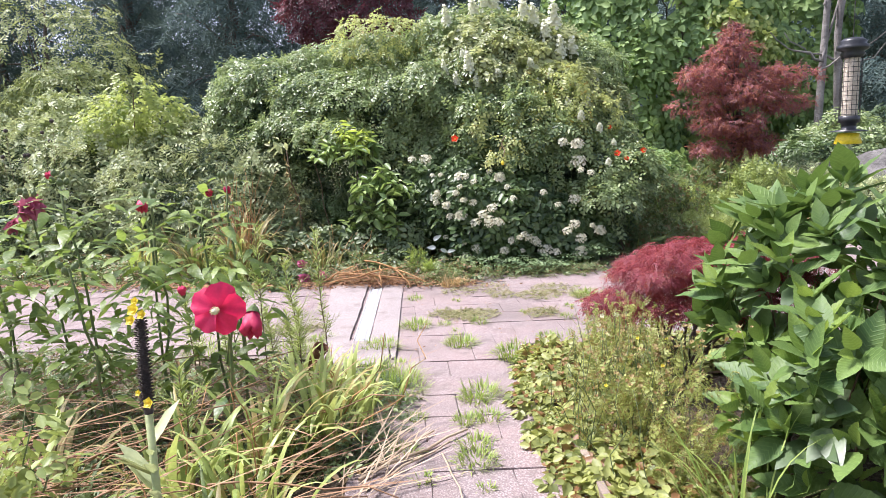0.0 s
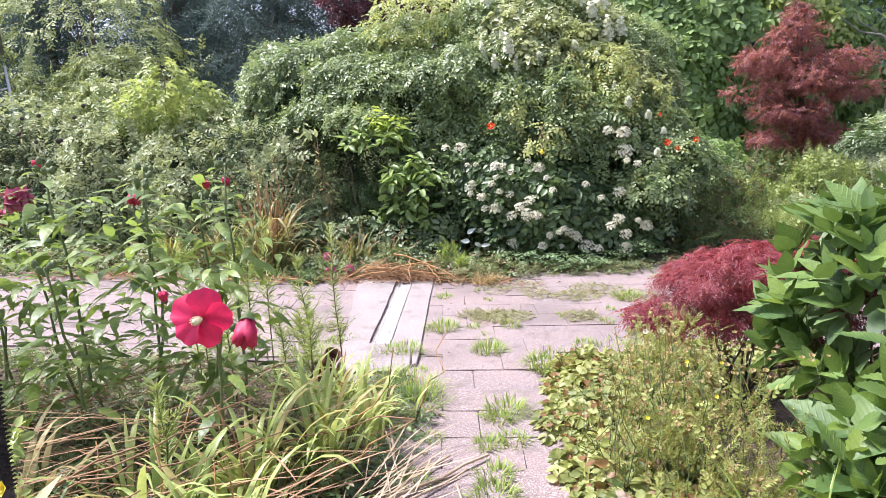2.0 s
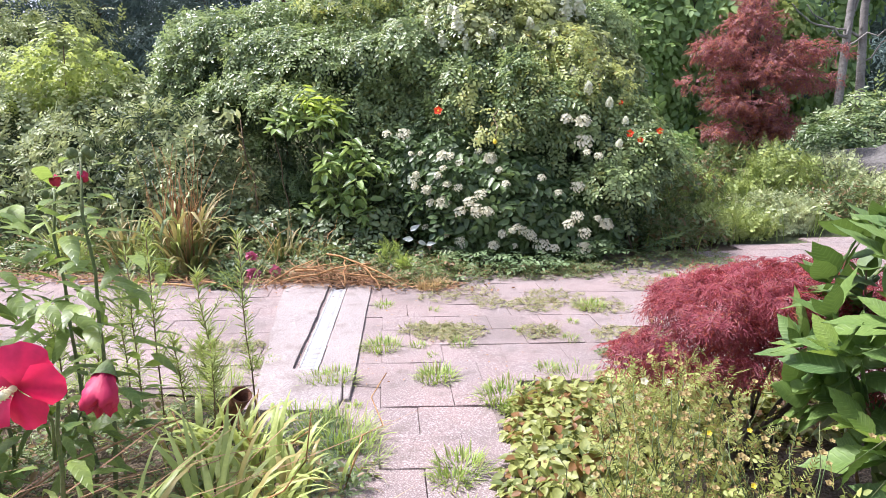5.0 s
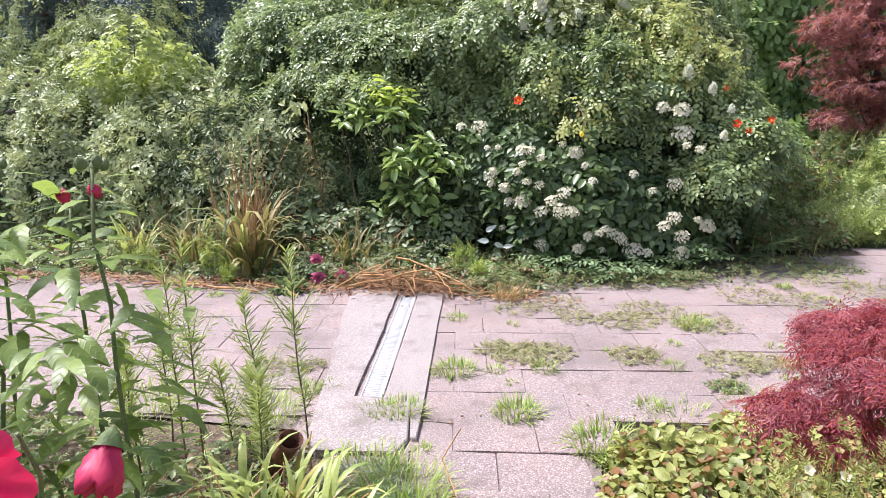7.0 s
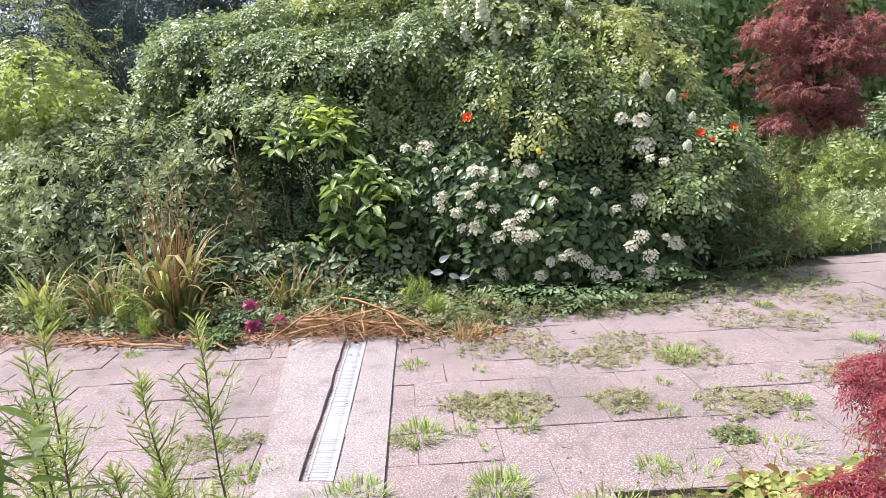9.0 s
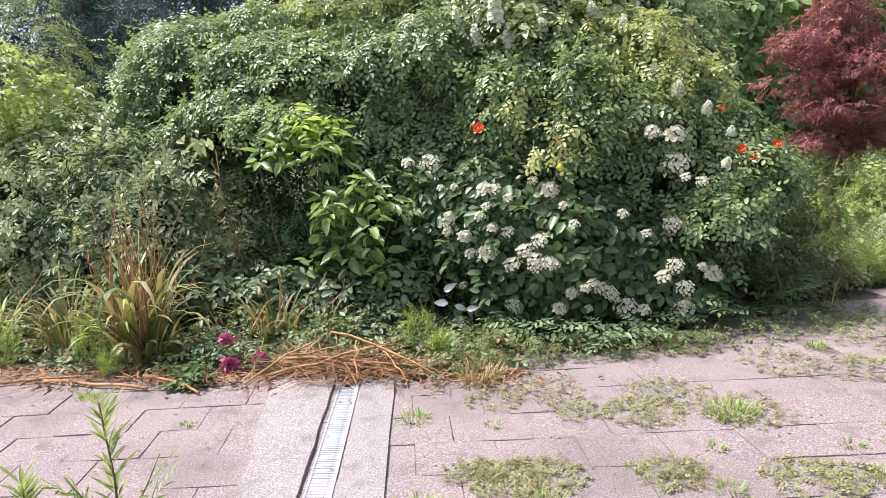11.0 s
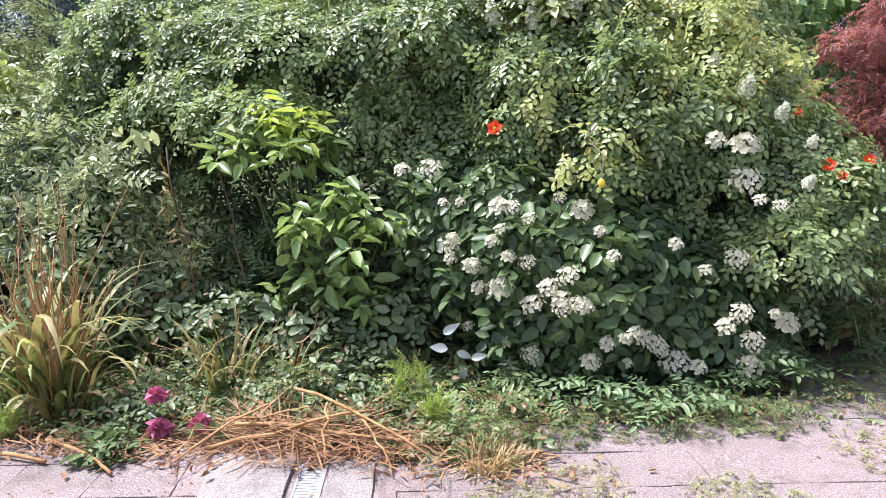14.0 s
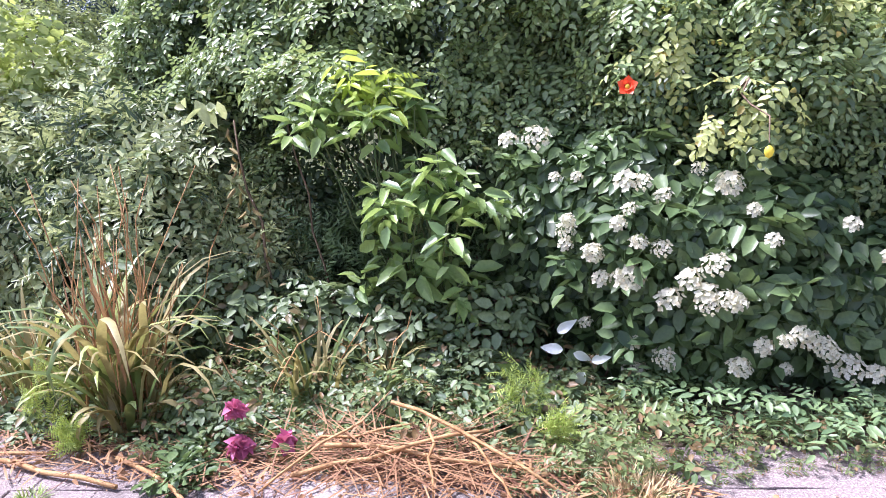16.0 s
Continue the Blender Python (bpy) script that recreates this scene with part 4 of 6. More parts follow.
tall = thing("narrow_weeds", "upright narrow-leaved weeds in the shade of the rose", "plant", (-1.9, 9.0, 0))
foliage("foliage", [(-1.75, 9.1, 0.4, 0.5, 0.25, 0.45), (-2.4, 9.15, 0.5, 0.3, 0.2, 0.45)], 120, narrow_spray, 0.85, M_COMP, tall, up=0.6, hang=-0.7, bumps=0.3, freq=2.4, depth=0.3, gaps=-0.5, back=0.4)
random_stems(tall, [(-1.75, 9.1, 0.4, 0.5, 0.25, 0.45), (-2.4, 9.15, 0.5, 0.3, 0.2, 0.45)], 16, M_STEM, 0.005, "stem")

sapling = thing("sapling", "young lime-green sapling with large thin leaves", "tree", (-4.75, 9.7, 0))
foliage("crown", [(-4.75, 9.5, 2.2, 0.4, 0.35, 0.38), (-5.2, 9.6, 1.9, 0.45, 0.4, 0.35), (-4.35, 9.6, 2.0, 0.3, 0.3, 0.3)], 330, vine_spray, 0.42, M_LIME, sapling, up=1.1, hang=0.1, bumps=0.3, depth=0.3)
stems("trunk", sapling, M_BROWNSTEM, [(-4.75, 9.7, -0.04)] * 4, [(-4.75, 9.5, 2.4), (-5.2, 9.6, 2.0), (-4.35, 9.6, 2.1), (-4.9, 9.5, 1.7)], 0.016)
thistle = thing("globe_thistle", "dry globe thistle stalks with dark round heads", "plant", (-6.2, 9.0, 0))
roots, tops = [], []
for i in range(9):
    x = -5.6 - i * 0.14 + rng.uniform(-0.05, 0.05)
    roots.append((x, 9.0, -0.03))
    tops.append((x + rng.uniform(-0.1, 0.1), 8.9, rng.uniform(1.55, 2.05)))
stems("stem", thistle, M_BROWNSTEM, roots, tops, 0.005)
hv, hq = lathe([(0.001, -0.03), (0.022, -0.018), (0.03, 0.0), (0.022, 0.018), (0.001, 0.03)], 8)
head_me = quads_mesh("seed_head", hv, hq, M_DARKSPIKE)
for t in tops:
    part("seed_head", head_me, thistle, "dark round seed head", m=Matrix.Translation(t))


def strap_clump(at, n, length, width, mat, label, dry=0, name="daylily", group="", limp=0.0):
    """Arching strap leaves from one crown, and upright dry stalks."""
    t = thing(name, label, "plant", (at[0], at[1], 0), group)
    az = rng.uniform(0, 2 * math.pi, n)
    b = np.stack([at[0] + np.cos(az) * 0.06 + rng.normal(size=n) * 0.05, at[1] + np.sin(az) * 0.06 + rng.normal(size=n) * 0.05, np.full(n, at[2] - 0.02)], -1)
    me = quads_mesh("leaves", *blades(b, az, rng.uniform(0.03, 0.45, n), length * rng.uniform(0.5, 1.15, n), width * rng.uniform(0.6, 1.2, n), rng.uniform(0.6, 2.4, n) + limp * rng.uniform(0, 1, n), 8), mat)
    part("leaves", me, t, "", "stuff")
    if dry:
        r = [(at[0] + rng.normal() * 0.09, at[1] + rng.normal() * 0.09, at[2] - 0.02) for i in range(dry)]
        e = [(p[0] + rng.normal() * 0.24, p[1] + rng.normal() * 0.12, length * rng.uniform(0.55, 1.2)) for p in r]
        stems("stalk", t, M_STALK, r, e, 0.0058, label="dry reddish-brown stalks")
    return t


M_STALK = solid_mat("dry_stalk", (0.34, 0.17, 0.06), (0.54, 0.33, 0.14), 15, 0.8)
clump = strap_clump((-2.55, 7.9, 0), 44, 1.12, 0.042, M_DRYBLADE, "half-dry daylily clump with drooping yellow-green straps", 36, limp=2.2)
n = 34
b = np.stack([-2.6 + rng.normal(size=n) * 0.13, 7.92 + rng.normal(size=n) * 0.1, np.full(n, -0.02)], -1)
part("withered_leaf", quads_mesh("withered_leaf", *blades(b, rng.uniform(0, 6.28, n), rng.uniform(0.0, 0.3, n), rng.uniform(0.6, 1.1, n), rng.uniform(0.008, 0.018, n), rng.uniform(-0.2, 1.3, n), 6), M_STRAW), clump, "withered brown leaves", "stuff")
strap_clump((-2.42, 7.74, 0), 30, 0.8, 0.048, M_DRYBLADE, "limp pale daylily straps bending to the litter", 0, limp=2.4)
strap_clump((-2.62, 7.8, 0), 26, 0.95, 0.036, M_BLADE, "arching green and yellow daylily straps", 0, limp=1.6)
strap_clump((-1.6, 8.15, 0), 40, 0.55, 0.024, M_DRYBLADE, "small daylily clump with yellowing leaves", 5)
strap_clump((-1.25, 8.25, 0), 34, 0.45, 0.024, M_DRYBLADE, "small withered daylily clump", 3)
strap_clump((-3.2, 7.95, 0), 60, 0.7, 0.03, M_DRYBLADE, "withered strap-leaved clump at the paving's edge", 8)
strap_clump((-3.9, 8.0, 0), 50, 0.6, 0.03, M_BLADE, "strap-leaved clump at the paving's edge", 4)


def carpet(name, label, category, spots, n, templates, size, mat, height, lift=0.6, parent=None, extra=None):
    """Low plants over overlapping round spots (x, y, r): leaves on an uneven cover of this height."""
    t = parent or thing(name, label, category, (spots[0][0], spots[0][1], 0), kind="stuff")
    S = np.array(spots, float)
    k = rng.choice(len(S), n, p=S[:, 2] ** 2 / (S[:, 2] ** 2).sum())
    a, r = rng.uniform(0, 2 * math.pi, n), np.sqrt(rng.random(n))
    x, y = S[k, 0] + np.cos(a) * r * S[k, 2], S[k, 1] + np.sin(a) * r * S[k, 2]
    p = np.stack([x, y, np.zeros(n)], -1)
    top = height * (1 - 0.93 * r ** 2) * (0.65 + 0.5 * lumps(p, 3.0, 4))
    p[:, 2] = 0.012 + np.maximum(top, 0.01) * np.sqrt(rng.random(n))
    ax = unit(rng.normal(size=(n, 3)) * (1, 1, 0.3) + (0, -0.2, 0.1))
    nr = unit(rng.normal(size=(n, 3)) * 0.4 + (0, -0.15, lift + 0.4))
    part(extra or "leaves", scatter("leaves", templates, p, ax, nr, size * rng.uniform(0.6, 1.2, n), mat), t, "", "stuff")
    return t


edge = [(x, float(far_edge(x)) + 0.42 + rng.uniform(-0.06, 0.06), 0.46) for x in np.arange(-8.4, 0.2, 0.42)]
carpet("groundcover", "mixed low groundcover along the paving's edge", "groundcover", edge + [(x, y + 0.5, 0.5) for x, y, r in edge], 5200, broad_spray + pinnate, 0.62, M_LOW, 0.34)
carpet("groundcover", "trailing dark ivy-like leaves among daylilies", "groundcover", [(-1.9, 7.9, 0.4), (-1.3, 8.0, 0.5), (-0.7, 8.1, 0.5), (-2.9, 7.9, 0.4), (-0.3, 8.2, 0.35)], 900, broad_spray, 0.6, M_BRAMBLE, 0.34)
pinnate_mes = [quads_mesh("leaf", v, q, M_COMP) for v, q in pinnate]


def seedling(x, y, h):
    """Four or five pinnate leaves spread from one short stem."""
    t = thing("seedling", "dark green pinnate seedling under the hydrangea", "plant", (x, y, 0), "seedlings under the hydrangea")
    part("stem", quads_mesh("stem", *tube(bent((x, y, -0.03), (x, y, h), 0, 4, 0.004), 0.004, 0.002, 4), M_STEM), t)
    a0 = rng.uniform(0, 6.28)
    for i in range(5):
        a = a0 + i * 1.3
        d = (math.cos(a), math.sin(a), rng.uniform(0.0, 0.35))
        part("leaf", pinnate_mes[i % 3], t, m=frame_at((x, y, h * (1 - 0.1 * i)), d, (-0.2 * d[0], -0.2 * d[1] - 0.15, 1), rng.uniform(0.55, 1.1)))


for i in range(24):
    x = -0.05 + 1.85 * (i + rng.uniform(0, 1)) / 24
    seedling(x, float(np.interp(x, (-0.1, 0.7, 1.2, 1.8), (8.15, 8.15, 8.2, 8.5))) + rng.normal() * 0.15, rng.uniform(0.05, 0.26))
carpet("creeping_weeds", "straggling low weeds spreading onto the paving", "groundcover", [(-0.25, 7.55, 0.22), (0.05, 7.6, 0.25), (0.35, 7.75, 0.2), (-0.1, 7.75, 0.3), (0.6, 7.9, 0.22), (0.85, 8.0, 0.24), (1.1, 8.05, 0.26), (1.35, 8.1, 0.25), (0.7, 8.15, 0.24), (1.2, 8.25, 0.22), (1.5, 8.1, 0.25), (1.9, 8.35, 0.3), (2.3, 8.6, 0.35), (2.7, 8.8, 0.35)], 1500, narrow_spray + broad_spray[:2], 0.36, M_LOW, 0.14)


def feathery(at, h, label):
    t = thing("feathery_weed", label, "plant", (at[0], at[1], 0), "feathery weeds")
    foliage("foliage", [(at[0], at[1], h * 0.5, h * 0.3, h * 0.3, h * 0.5)], 70, narrow_spray, 0.34, M_FEATHER, t, hang=-0.8, bumps=0.3, depth=0.3)
    stems("stem", t, M_STEM, [(at[0], at[1], -0.03)] * 3, [(at[0] + rng.normal() * 0.05, at[1], h * 0.9) for i in range(3)], 0.004)


for x, y, h in ((-0.45, 7.95, 0.36), (-2.75, 7.6, 0.36), (-2.5, 7.45, 0.18), (-0.25, 7.75, 0.2), (-3.5, 7.65, 0.3)):
    feathery((x, y), h, "feathery yellow-green weed at the paving's edge")

# heap of dry stalks on the paving's edge
straw = thing("straw_heap", "heap of dry reddish-brown stalks raked onto the paving", "straw", (-0.95, 7.5, 0))
n = 620
c = np.array([-0.95, 7.55])
P = np.stack([c[0] + rng.normal(size=n) * 0.36, c[1] + rng.normal(size=n) * 0.085, np.zeros(n)], -1)
P[:, 2] = 0.03 + 0.10 * rng.random(n) * np.exp(-((P[:, 0] - c[0]) / 0.36) ** 2)
az = rng.normal(size=n) * 1.1 + math.pi * rng.integers(0, 2, n)
part("dry_blade", quads_mesh("dry_blade", *blades(P, az, rng.uniform(1.2, 1.75, n), rng.uniform(0.15, 0.5, n), rng.uniform(0.003, 0.009, n), rng.uniform(-0.3, 0.5, n), 4), M_STRAW), straw, "", "stuff")
for a, b, r in (((-1.35, 7.36, 0.05), (-0.55, 7.62, 0.17), 0.011), ((-1.25, 7.5, 0.12), (-0.35, 7.52, 0.06), 0.012), ((-1.0, 7.7, 0.24), (-0.25, 7.42, 0.04), 0.010), ((-1.5, 7.48, 0.04), (-0.9, 7.66, 0.16), 0.009),
                ((-0.8, 7.62, 0.2), (-0.72, 7.3, 0.035), 0.008), ((-1.1, 7.58, 0.2), (-1.45, 7.25, 0.03), 0.007), ((-0.65, 7.6, 0.15), (-0.4, 7.3, 0.03), 0.007)):
    v, q = tube(bent(a, b, 0.02, 6, 0.012), r, r * 0.7)
    part("stalk", quads_mesh("stalk", v, q, M_STALK), straw, "stout dry stalk")
litter = thing("plant_litter", "dry stems and litter along the paving's edge", "litter", (-2.2, 7.4, 0), kind="stuff")
n = 1300
P = np.stack([rng.uniform(-5.5, 0.3, n), 7.45 + rng.normal(size=n) * 0.1, rng.uniform(0.012, 0.05, n)], -1)
flake = P[:500] + rng.normal(size=(500, 3)) * (0.3, 0.06, 0.0)
part("dry_leaves", scatter("dry_leaves", [leaf(0.05, 0.55, 0.5, 0.4), leaf(0.035, 0.6, 0.3, 0.5)], flake, rng.normal(size=(500, 3)) * (1, 1, 0.2), rng.normal(size=(500, 3)) * 0.4 + (0, 0, 1), rng.uniform(0.6, 1.3, 500), M_STRAW), litter, "", "stuff")
part("blades", quads_mesh("blades", *blades(P, rng.uniform(0, 6.28, n), rng.uniform(1.35, 1.6, n), rng.uniform(0.05, 0.22, n), rng.uniform(0.005, 0.014, n), rng.uniform(-0.1, 0.2, n), 3), M_STRAW), litter, "", "stuff")
for a, b, r in (((-2.95, 7.35, 0.02), (-2.1, 7.22, 0.02), 0.014), ((-2.25, 7.42, 0.03), (-1.7, 7.14, 0.02), 0.012), ((-3.3, 7.3, 0.02), (-2.6, 7.42, 0.03), 0.010)):
    v, q = tube(bent(a, b, 0.01, 5, 0.008), r, r * 0.8)
    s = thing("dry_stick", "pale dry stick lying on the paving's edge", "stick", a)
    part("stick", quads_mesh("stick", v, q, M_STALK), s)


def crumpled(p, size, mat, name, label, category="flower", squash=0.5):
    """A limp crumpled flower: creased petals folded over one another."""
    t = thing(name, label, category, (p[0], p[1], p[2]))
    out = []
    for i in range(26):
        lv, lq = broad_leaf(size * 0.72, size * 0.85, 0.12, 0.8, 0.8, 6)
        d = unit(rng.normal(size=(1, 3)) * (1, 1, squash))
        R = turned(d, rng.normal(size=(1, 3)) + (0, 0, 0.8))[0]
        out.append((lv @ R.T + np.array(p), lq))
    v, q = joined(out)
    part("petals", quads_mesh("petals", v, q, mat), t)
    return t


crumpled((-1.69, 7.54, 0.25), 0.075, M_FADED, "spent_flower", "limp magenta spent hibiscus flower in the leaves")
crumpled((-1.66, 7.50, 0.09), 0.085, M_FADED, "spent_flower", "limp magenta spent hibiscus flower on the litter")
crumpled((-1.45, 7.52, 0.11), 0.075, M_FADED, "spent_flower", "limp magenta spent hibiscus flower on the litter")
carpet("fallen_sprig", "dark green leafy sprig lying by the spent flowers", "sprig", [(-1.9, 7.42, 0.13), (-1.85, 7.3, 0.10)], 60, broad_spray, 0.7, M_HYD, 0.14)
wl_t = thing("white_leaf_weed", "stem of bleached white leaves beside the hydrangea", "plant", (-0.27, 8.36, 0))
P = np.array([(-0.30, 8.33, 0.36), (-0.27, 8.32, 0.27), (-0.22, 8.33, 0.25), (-0.13, 8.3, 0.22), (-0.17, 8.3, 0.17)])
part("white_leaves", scatter("white_leaves", [broad_leaf(0.125, 0.058, 0.02, 0.35, 0.45, 8)], P, np.array([(1, 0, 0.7), (-1, 0, 0.1), (0.8, 0, -0.3), (1, 0, 0.3), (-0.3, 0, -1.0)]), np.array([(0, -1, 0.5)] * 5) + rng.normal(size=(5, 3)) * 0.1, rng.uniform(0.75, 1.0, 5), M_WHITELEAF), wl_t, "bleached white leaves", "stuff")
stems("stem", wl_t, M_STEM, [(-0.27, 8.38, -0.03)] * 2, [(-0.27, 8.34, 0.34), (-0.15, 8.31, 0.22)], 0.005)
dock = thing("dock", "wide mottled dock leaf beside the hydrangea", "plant", (-0.42, 8.32, 0))
dv, dq = broad_leaf(0.34, 0.17, 0.06, 0.15, 0.1)
for k, (ax, s) in enumerate((((-0.5, -0.6, 0.9), 1.0), ((0.5, -0.7, 0.5), 0.8), ((-0.9, -0.3, 0.4), 0.7))):
    part("leaf", quads_mesh("leaf", dv * s, dq, M_HIB), dock, m=frame_at((-0.4, 8.3, 0.02), ax, (0, -0.6, 1)))

# weeds and shrubs beyond the bush, on the far side of the paving
for k, (x, y, h) in enumerate(((2.5, 9.6, 0.32), (3.2, 10.0, 0.35), (4.0, 10.5, 0.42), (4.9, 11.0, 0.45), (3.4, 11.0, 0.6), (5.8, 11.6, 0.55), (2.6, 10.6, 0.8), (4.4, 12.0, 0.85), (5.4, 12.4, 0.7), (3.8, 12.3, 0.8), (6.6, 11.2, 0.5))):
    w = thing("weed_thicket", "light green weedy grass and herbs past the paving", "plant", (x, y, 0), "weeds past the paving")
    g = ground_z(x, y)
    foliage("foliage", [(x, y, g + h * 0.35, 0.65, 0.5, h * 0.65)], 560, broad_spray + narrow_spray, 0.75, (M_LOW, M_WEEDGREEN, M_ASTER)[k % 3], w, hang=-0.7, bumps=0.35, freq=2.5, depth=0.25, seed=k)
    nb = 45
    b = np.stack([x + rng.normal(size=nb) * 0.35, y + rng.normal(size=nb) * 0.3, np.full(nb, g - 0.02)], -1)
    part("grass", quads_mesh("grass", *blades(b, rng.uniform(0, 6.28, nb), rng.uniform(0.05, 0.4, nb), h * rng.uniform(0.8, 1.4, nb), rng.uniform(0.008, 0.014, nb), rng.uniform(0.3, 1.4, nb), 5), M_GRASS), w, "", "stuff")
fern = thing("fern", "arching grey-green fern under the bush's edge", "fern", (2.1, 8.95, 0))
P = np.stack([np.full(14, 2.1), np.full(14, 8.9), np.full(14, 0.03)], -1)
az = rng.uniform(3.4, 6.6, 14)
fr = [spray(21, 0.07, 0.5, 0.28, 75, 0.1, 90)]
part("fronds", scatter("fronds", fr, P, np.stack([np.cos(az), np.sin(az), rng.uniform(0.4, 0.9, 14)], -1), np.array([(0, 0, 1.0)] * 14), rng.uniform(0.8, 1.2, 14), M_COMP), fern, "", "stuff")


def tree(name, label, base, height, r, lobes, n, templates, size, mat, bark=None, limbs=10, category="tree", kind="", group="", **kw):
    """Tapered trunk, limbs to the lobes, crown of sprays."""
    bark = bark or M_BARK
    g = ground_z(base[0], base[1]) - 0.08
    t = thing(name, label, category, (base[0], base[1], g), group, kind)
    v, q = tube(bent((base[0], base[1], g), (base[0] + r, base[1], g + height), 0, 8, r * 0.5), r, r * 0.25, 9)
    part("trunk", quads_mesh("trunk", v, q, bark), t)
    pieces = []
    for i in range(limbs):
        L = lobes[i % len(lobes)]
        z0 = g + height * rng.uniform(0.25, 0.8)
        tip = np.array(L[:3]) + unit(rng.normal(size=3)) * np.array(L[3:]) * 0.8
        pieces.append(tube(bent((base[0], base[1], min(z0, tip[2])), tip, height * 0.03, 6, 0.04), r * 0.3, r * 0.06, 5))
    v, q = joined(pieces)
    part("limb", quads_mesh("limb", v, q, bark), t, "", "stuff")
    foliage("crown", lobes, n, templates, size, mat, t, **kw)
    return t


# upright red maple
JM = [(4.25, 13.0, 2.8, 0.5, 0.5, 0.28), (3.8, 12.8, 2.4, 0.6, 0.5, 0.2), (4.9, 13.0, 2.38, 0.7, 0.5, 0.17), (4.4, 12.8, 2.1, 0.7, 0.6, 0.22), (3.7, 12.7, 1.95, 0.45, 0.4, 0.15), (5.0, 12.9, 1.95, 0.5, 0.4, 0.15), (4.2, 12.7, 1.62, 0.65, 0.55, 0.18), (4.55, 12.8, 1.25, 0.55, 0.5, 0.18), (4.0, 12.7, 1.2, 0.5, 0.45, 0.15), (4.3, 13.0, 3.1, 0.3, 0.3, 0.22)]
tree("red_maple", "upright Japanese maple with dark red leaves", (4.35, 13.0), 3.0, 0.06, JM, 3000, maple_spray, 0.55, M_JMAPLE, limbs=24, drape=0.4, up=1.0, hang=0.2, bumps=0.4, freq=2.5, depth=0.35, gaps=-0.5, back=0.8)

# shrubs and vines under the woods
VL = [(2.3, 16.0, 1.7, 1.6, 1.2, 1.9), (4.4, 16.6, 2.6, 1.8, 1.3, 2.8), (6.2, 17.5, 3.2, 1.6, 1.3, 2.6), (3.2, 16.5, 4.2, 1.8, 1.2, 2.0)]
tree("vine_covered_tree", "tree wrapped in broad-leaved wild grapevine", (4.2, 17.2), 6.0, 0.16, VL, 3300, vine_spray, 1.0, M_VINE, up=0.5, hang=0.6, bumps=0.3, freq=0.9, depth=0.12, gaps=-0.5, back=0.25)
for k, (x, y, rx, rz, mt) in enumerate(((1.2, 15.5, 1.2, 2.9, M_WOODS), (2.7, 13.2, 0.9, 1.1, M_VINE), (5.9, 14.0, 1.0, 1.1, M_HYD), (6.9, 14.6, 1.1, 1.5, M_ROSE), (8.8, 14.2, 1.1, 1.4, M_WOODS), (8.4, 15.5, 1.4, 1.6, M_WOODS), (3.0, 12.0, 0.8, 0.65, M_ROSE))):
    s = thing("shrub", "dense leafy shrub below the woods", "shrub", (x, y, 0), "shrubs below the woods")
    lob = [(x, y, rz * 0.5, rx, 0.9, rz * 0.62), (x + 0.5, y - 0.2, rz * 0.35, rx * 0.7, 0.7, rz * 0.45)]
    foliage("foliage", lob, 900, vine_spray if k in (1, 4) else tree_spray, 0.62, mt, s, up=0.7, hang=0.3, bumps=0.3, freq=1.4, seed=k, back=0.3)
    random_stems(s, lob, 10, M_BROWNSTEM, 0.012, "stem")
lime = thing("lime_shoot", "bright lime-green shoots in front of the vines", "vine", (5.2, 15.6, 0))
foliage("foliage", [(5.1, 15.3, 3.55, 0.4, 0.3, 0.35), (5.5, 15.4, 3.2, 0.3, 0.3, 0.25), (4.7, 15.2, 3.75, 0.25, 0.25, 0.2)], 130, vine_spray, 0.7, M_LIME, lime, up=0.8, hang=0.4, depth=0.3)
stems("stem", lime, M_BROWNSTEM, [(5.2, 15.6, 0.2)] * 3, [(5.1, 15.3, 3.7), (5.5, 15.4, 3.3), (4.7, 15.2, 3.8)], 0.02)
PL = [(-3.8, 16.3, 4.8, 1.2, 1.0, 1.0), (-2.9, 16.3, 4.7, 1.0, 1.0, 0.9), (-3.4, 16.4, 5.5, 1.3, 1.0, 0.8)]
tree("purple_plum", "purple-leaved plum tree behind the mound", (-3.4, 16.4), 4.9, 0.09, PL, 1500, tree_spray, 0.65, M_PLUM, up=0.7, bumps=0.25, depth=0.15, back=0.3)
for x, y, h, mt, k in ((-12.2, 18.6, 4.2, M_PALEGREEN, 1), (-14.2, 20.0, 6.8, M_PALEGREEN, 2), (-9.6, 15.0, 2.9, M_PALEGREEN, 3), (-7.6, 13.5, 2.2, M_ASTER, 4), (-9.6, 13.2, 1.9, M_WOODS, 5)):
    lob = [(x, y, h * 0.55, h * 0.42, h * 0.35, h * 0.45), (x + h * 0.25, y - 0.3, h * 0.4, h * 0.3, h * 0.28, h * 0.35), (x - h * 0.25, y, h * 0.7, h * 0.28, h * 0.25, h * 0.28)]
    tree("small_tree", "pale green broad-leaved tree before the conifers", (x, y), h * 0.8, 0.02 * h, lob, 1700, tree_spray, 0.75, mt, up=0.8, bumps=0.3, freq=0.9, depth=0.12, seed=k, back=0.3)

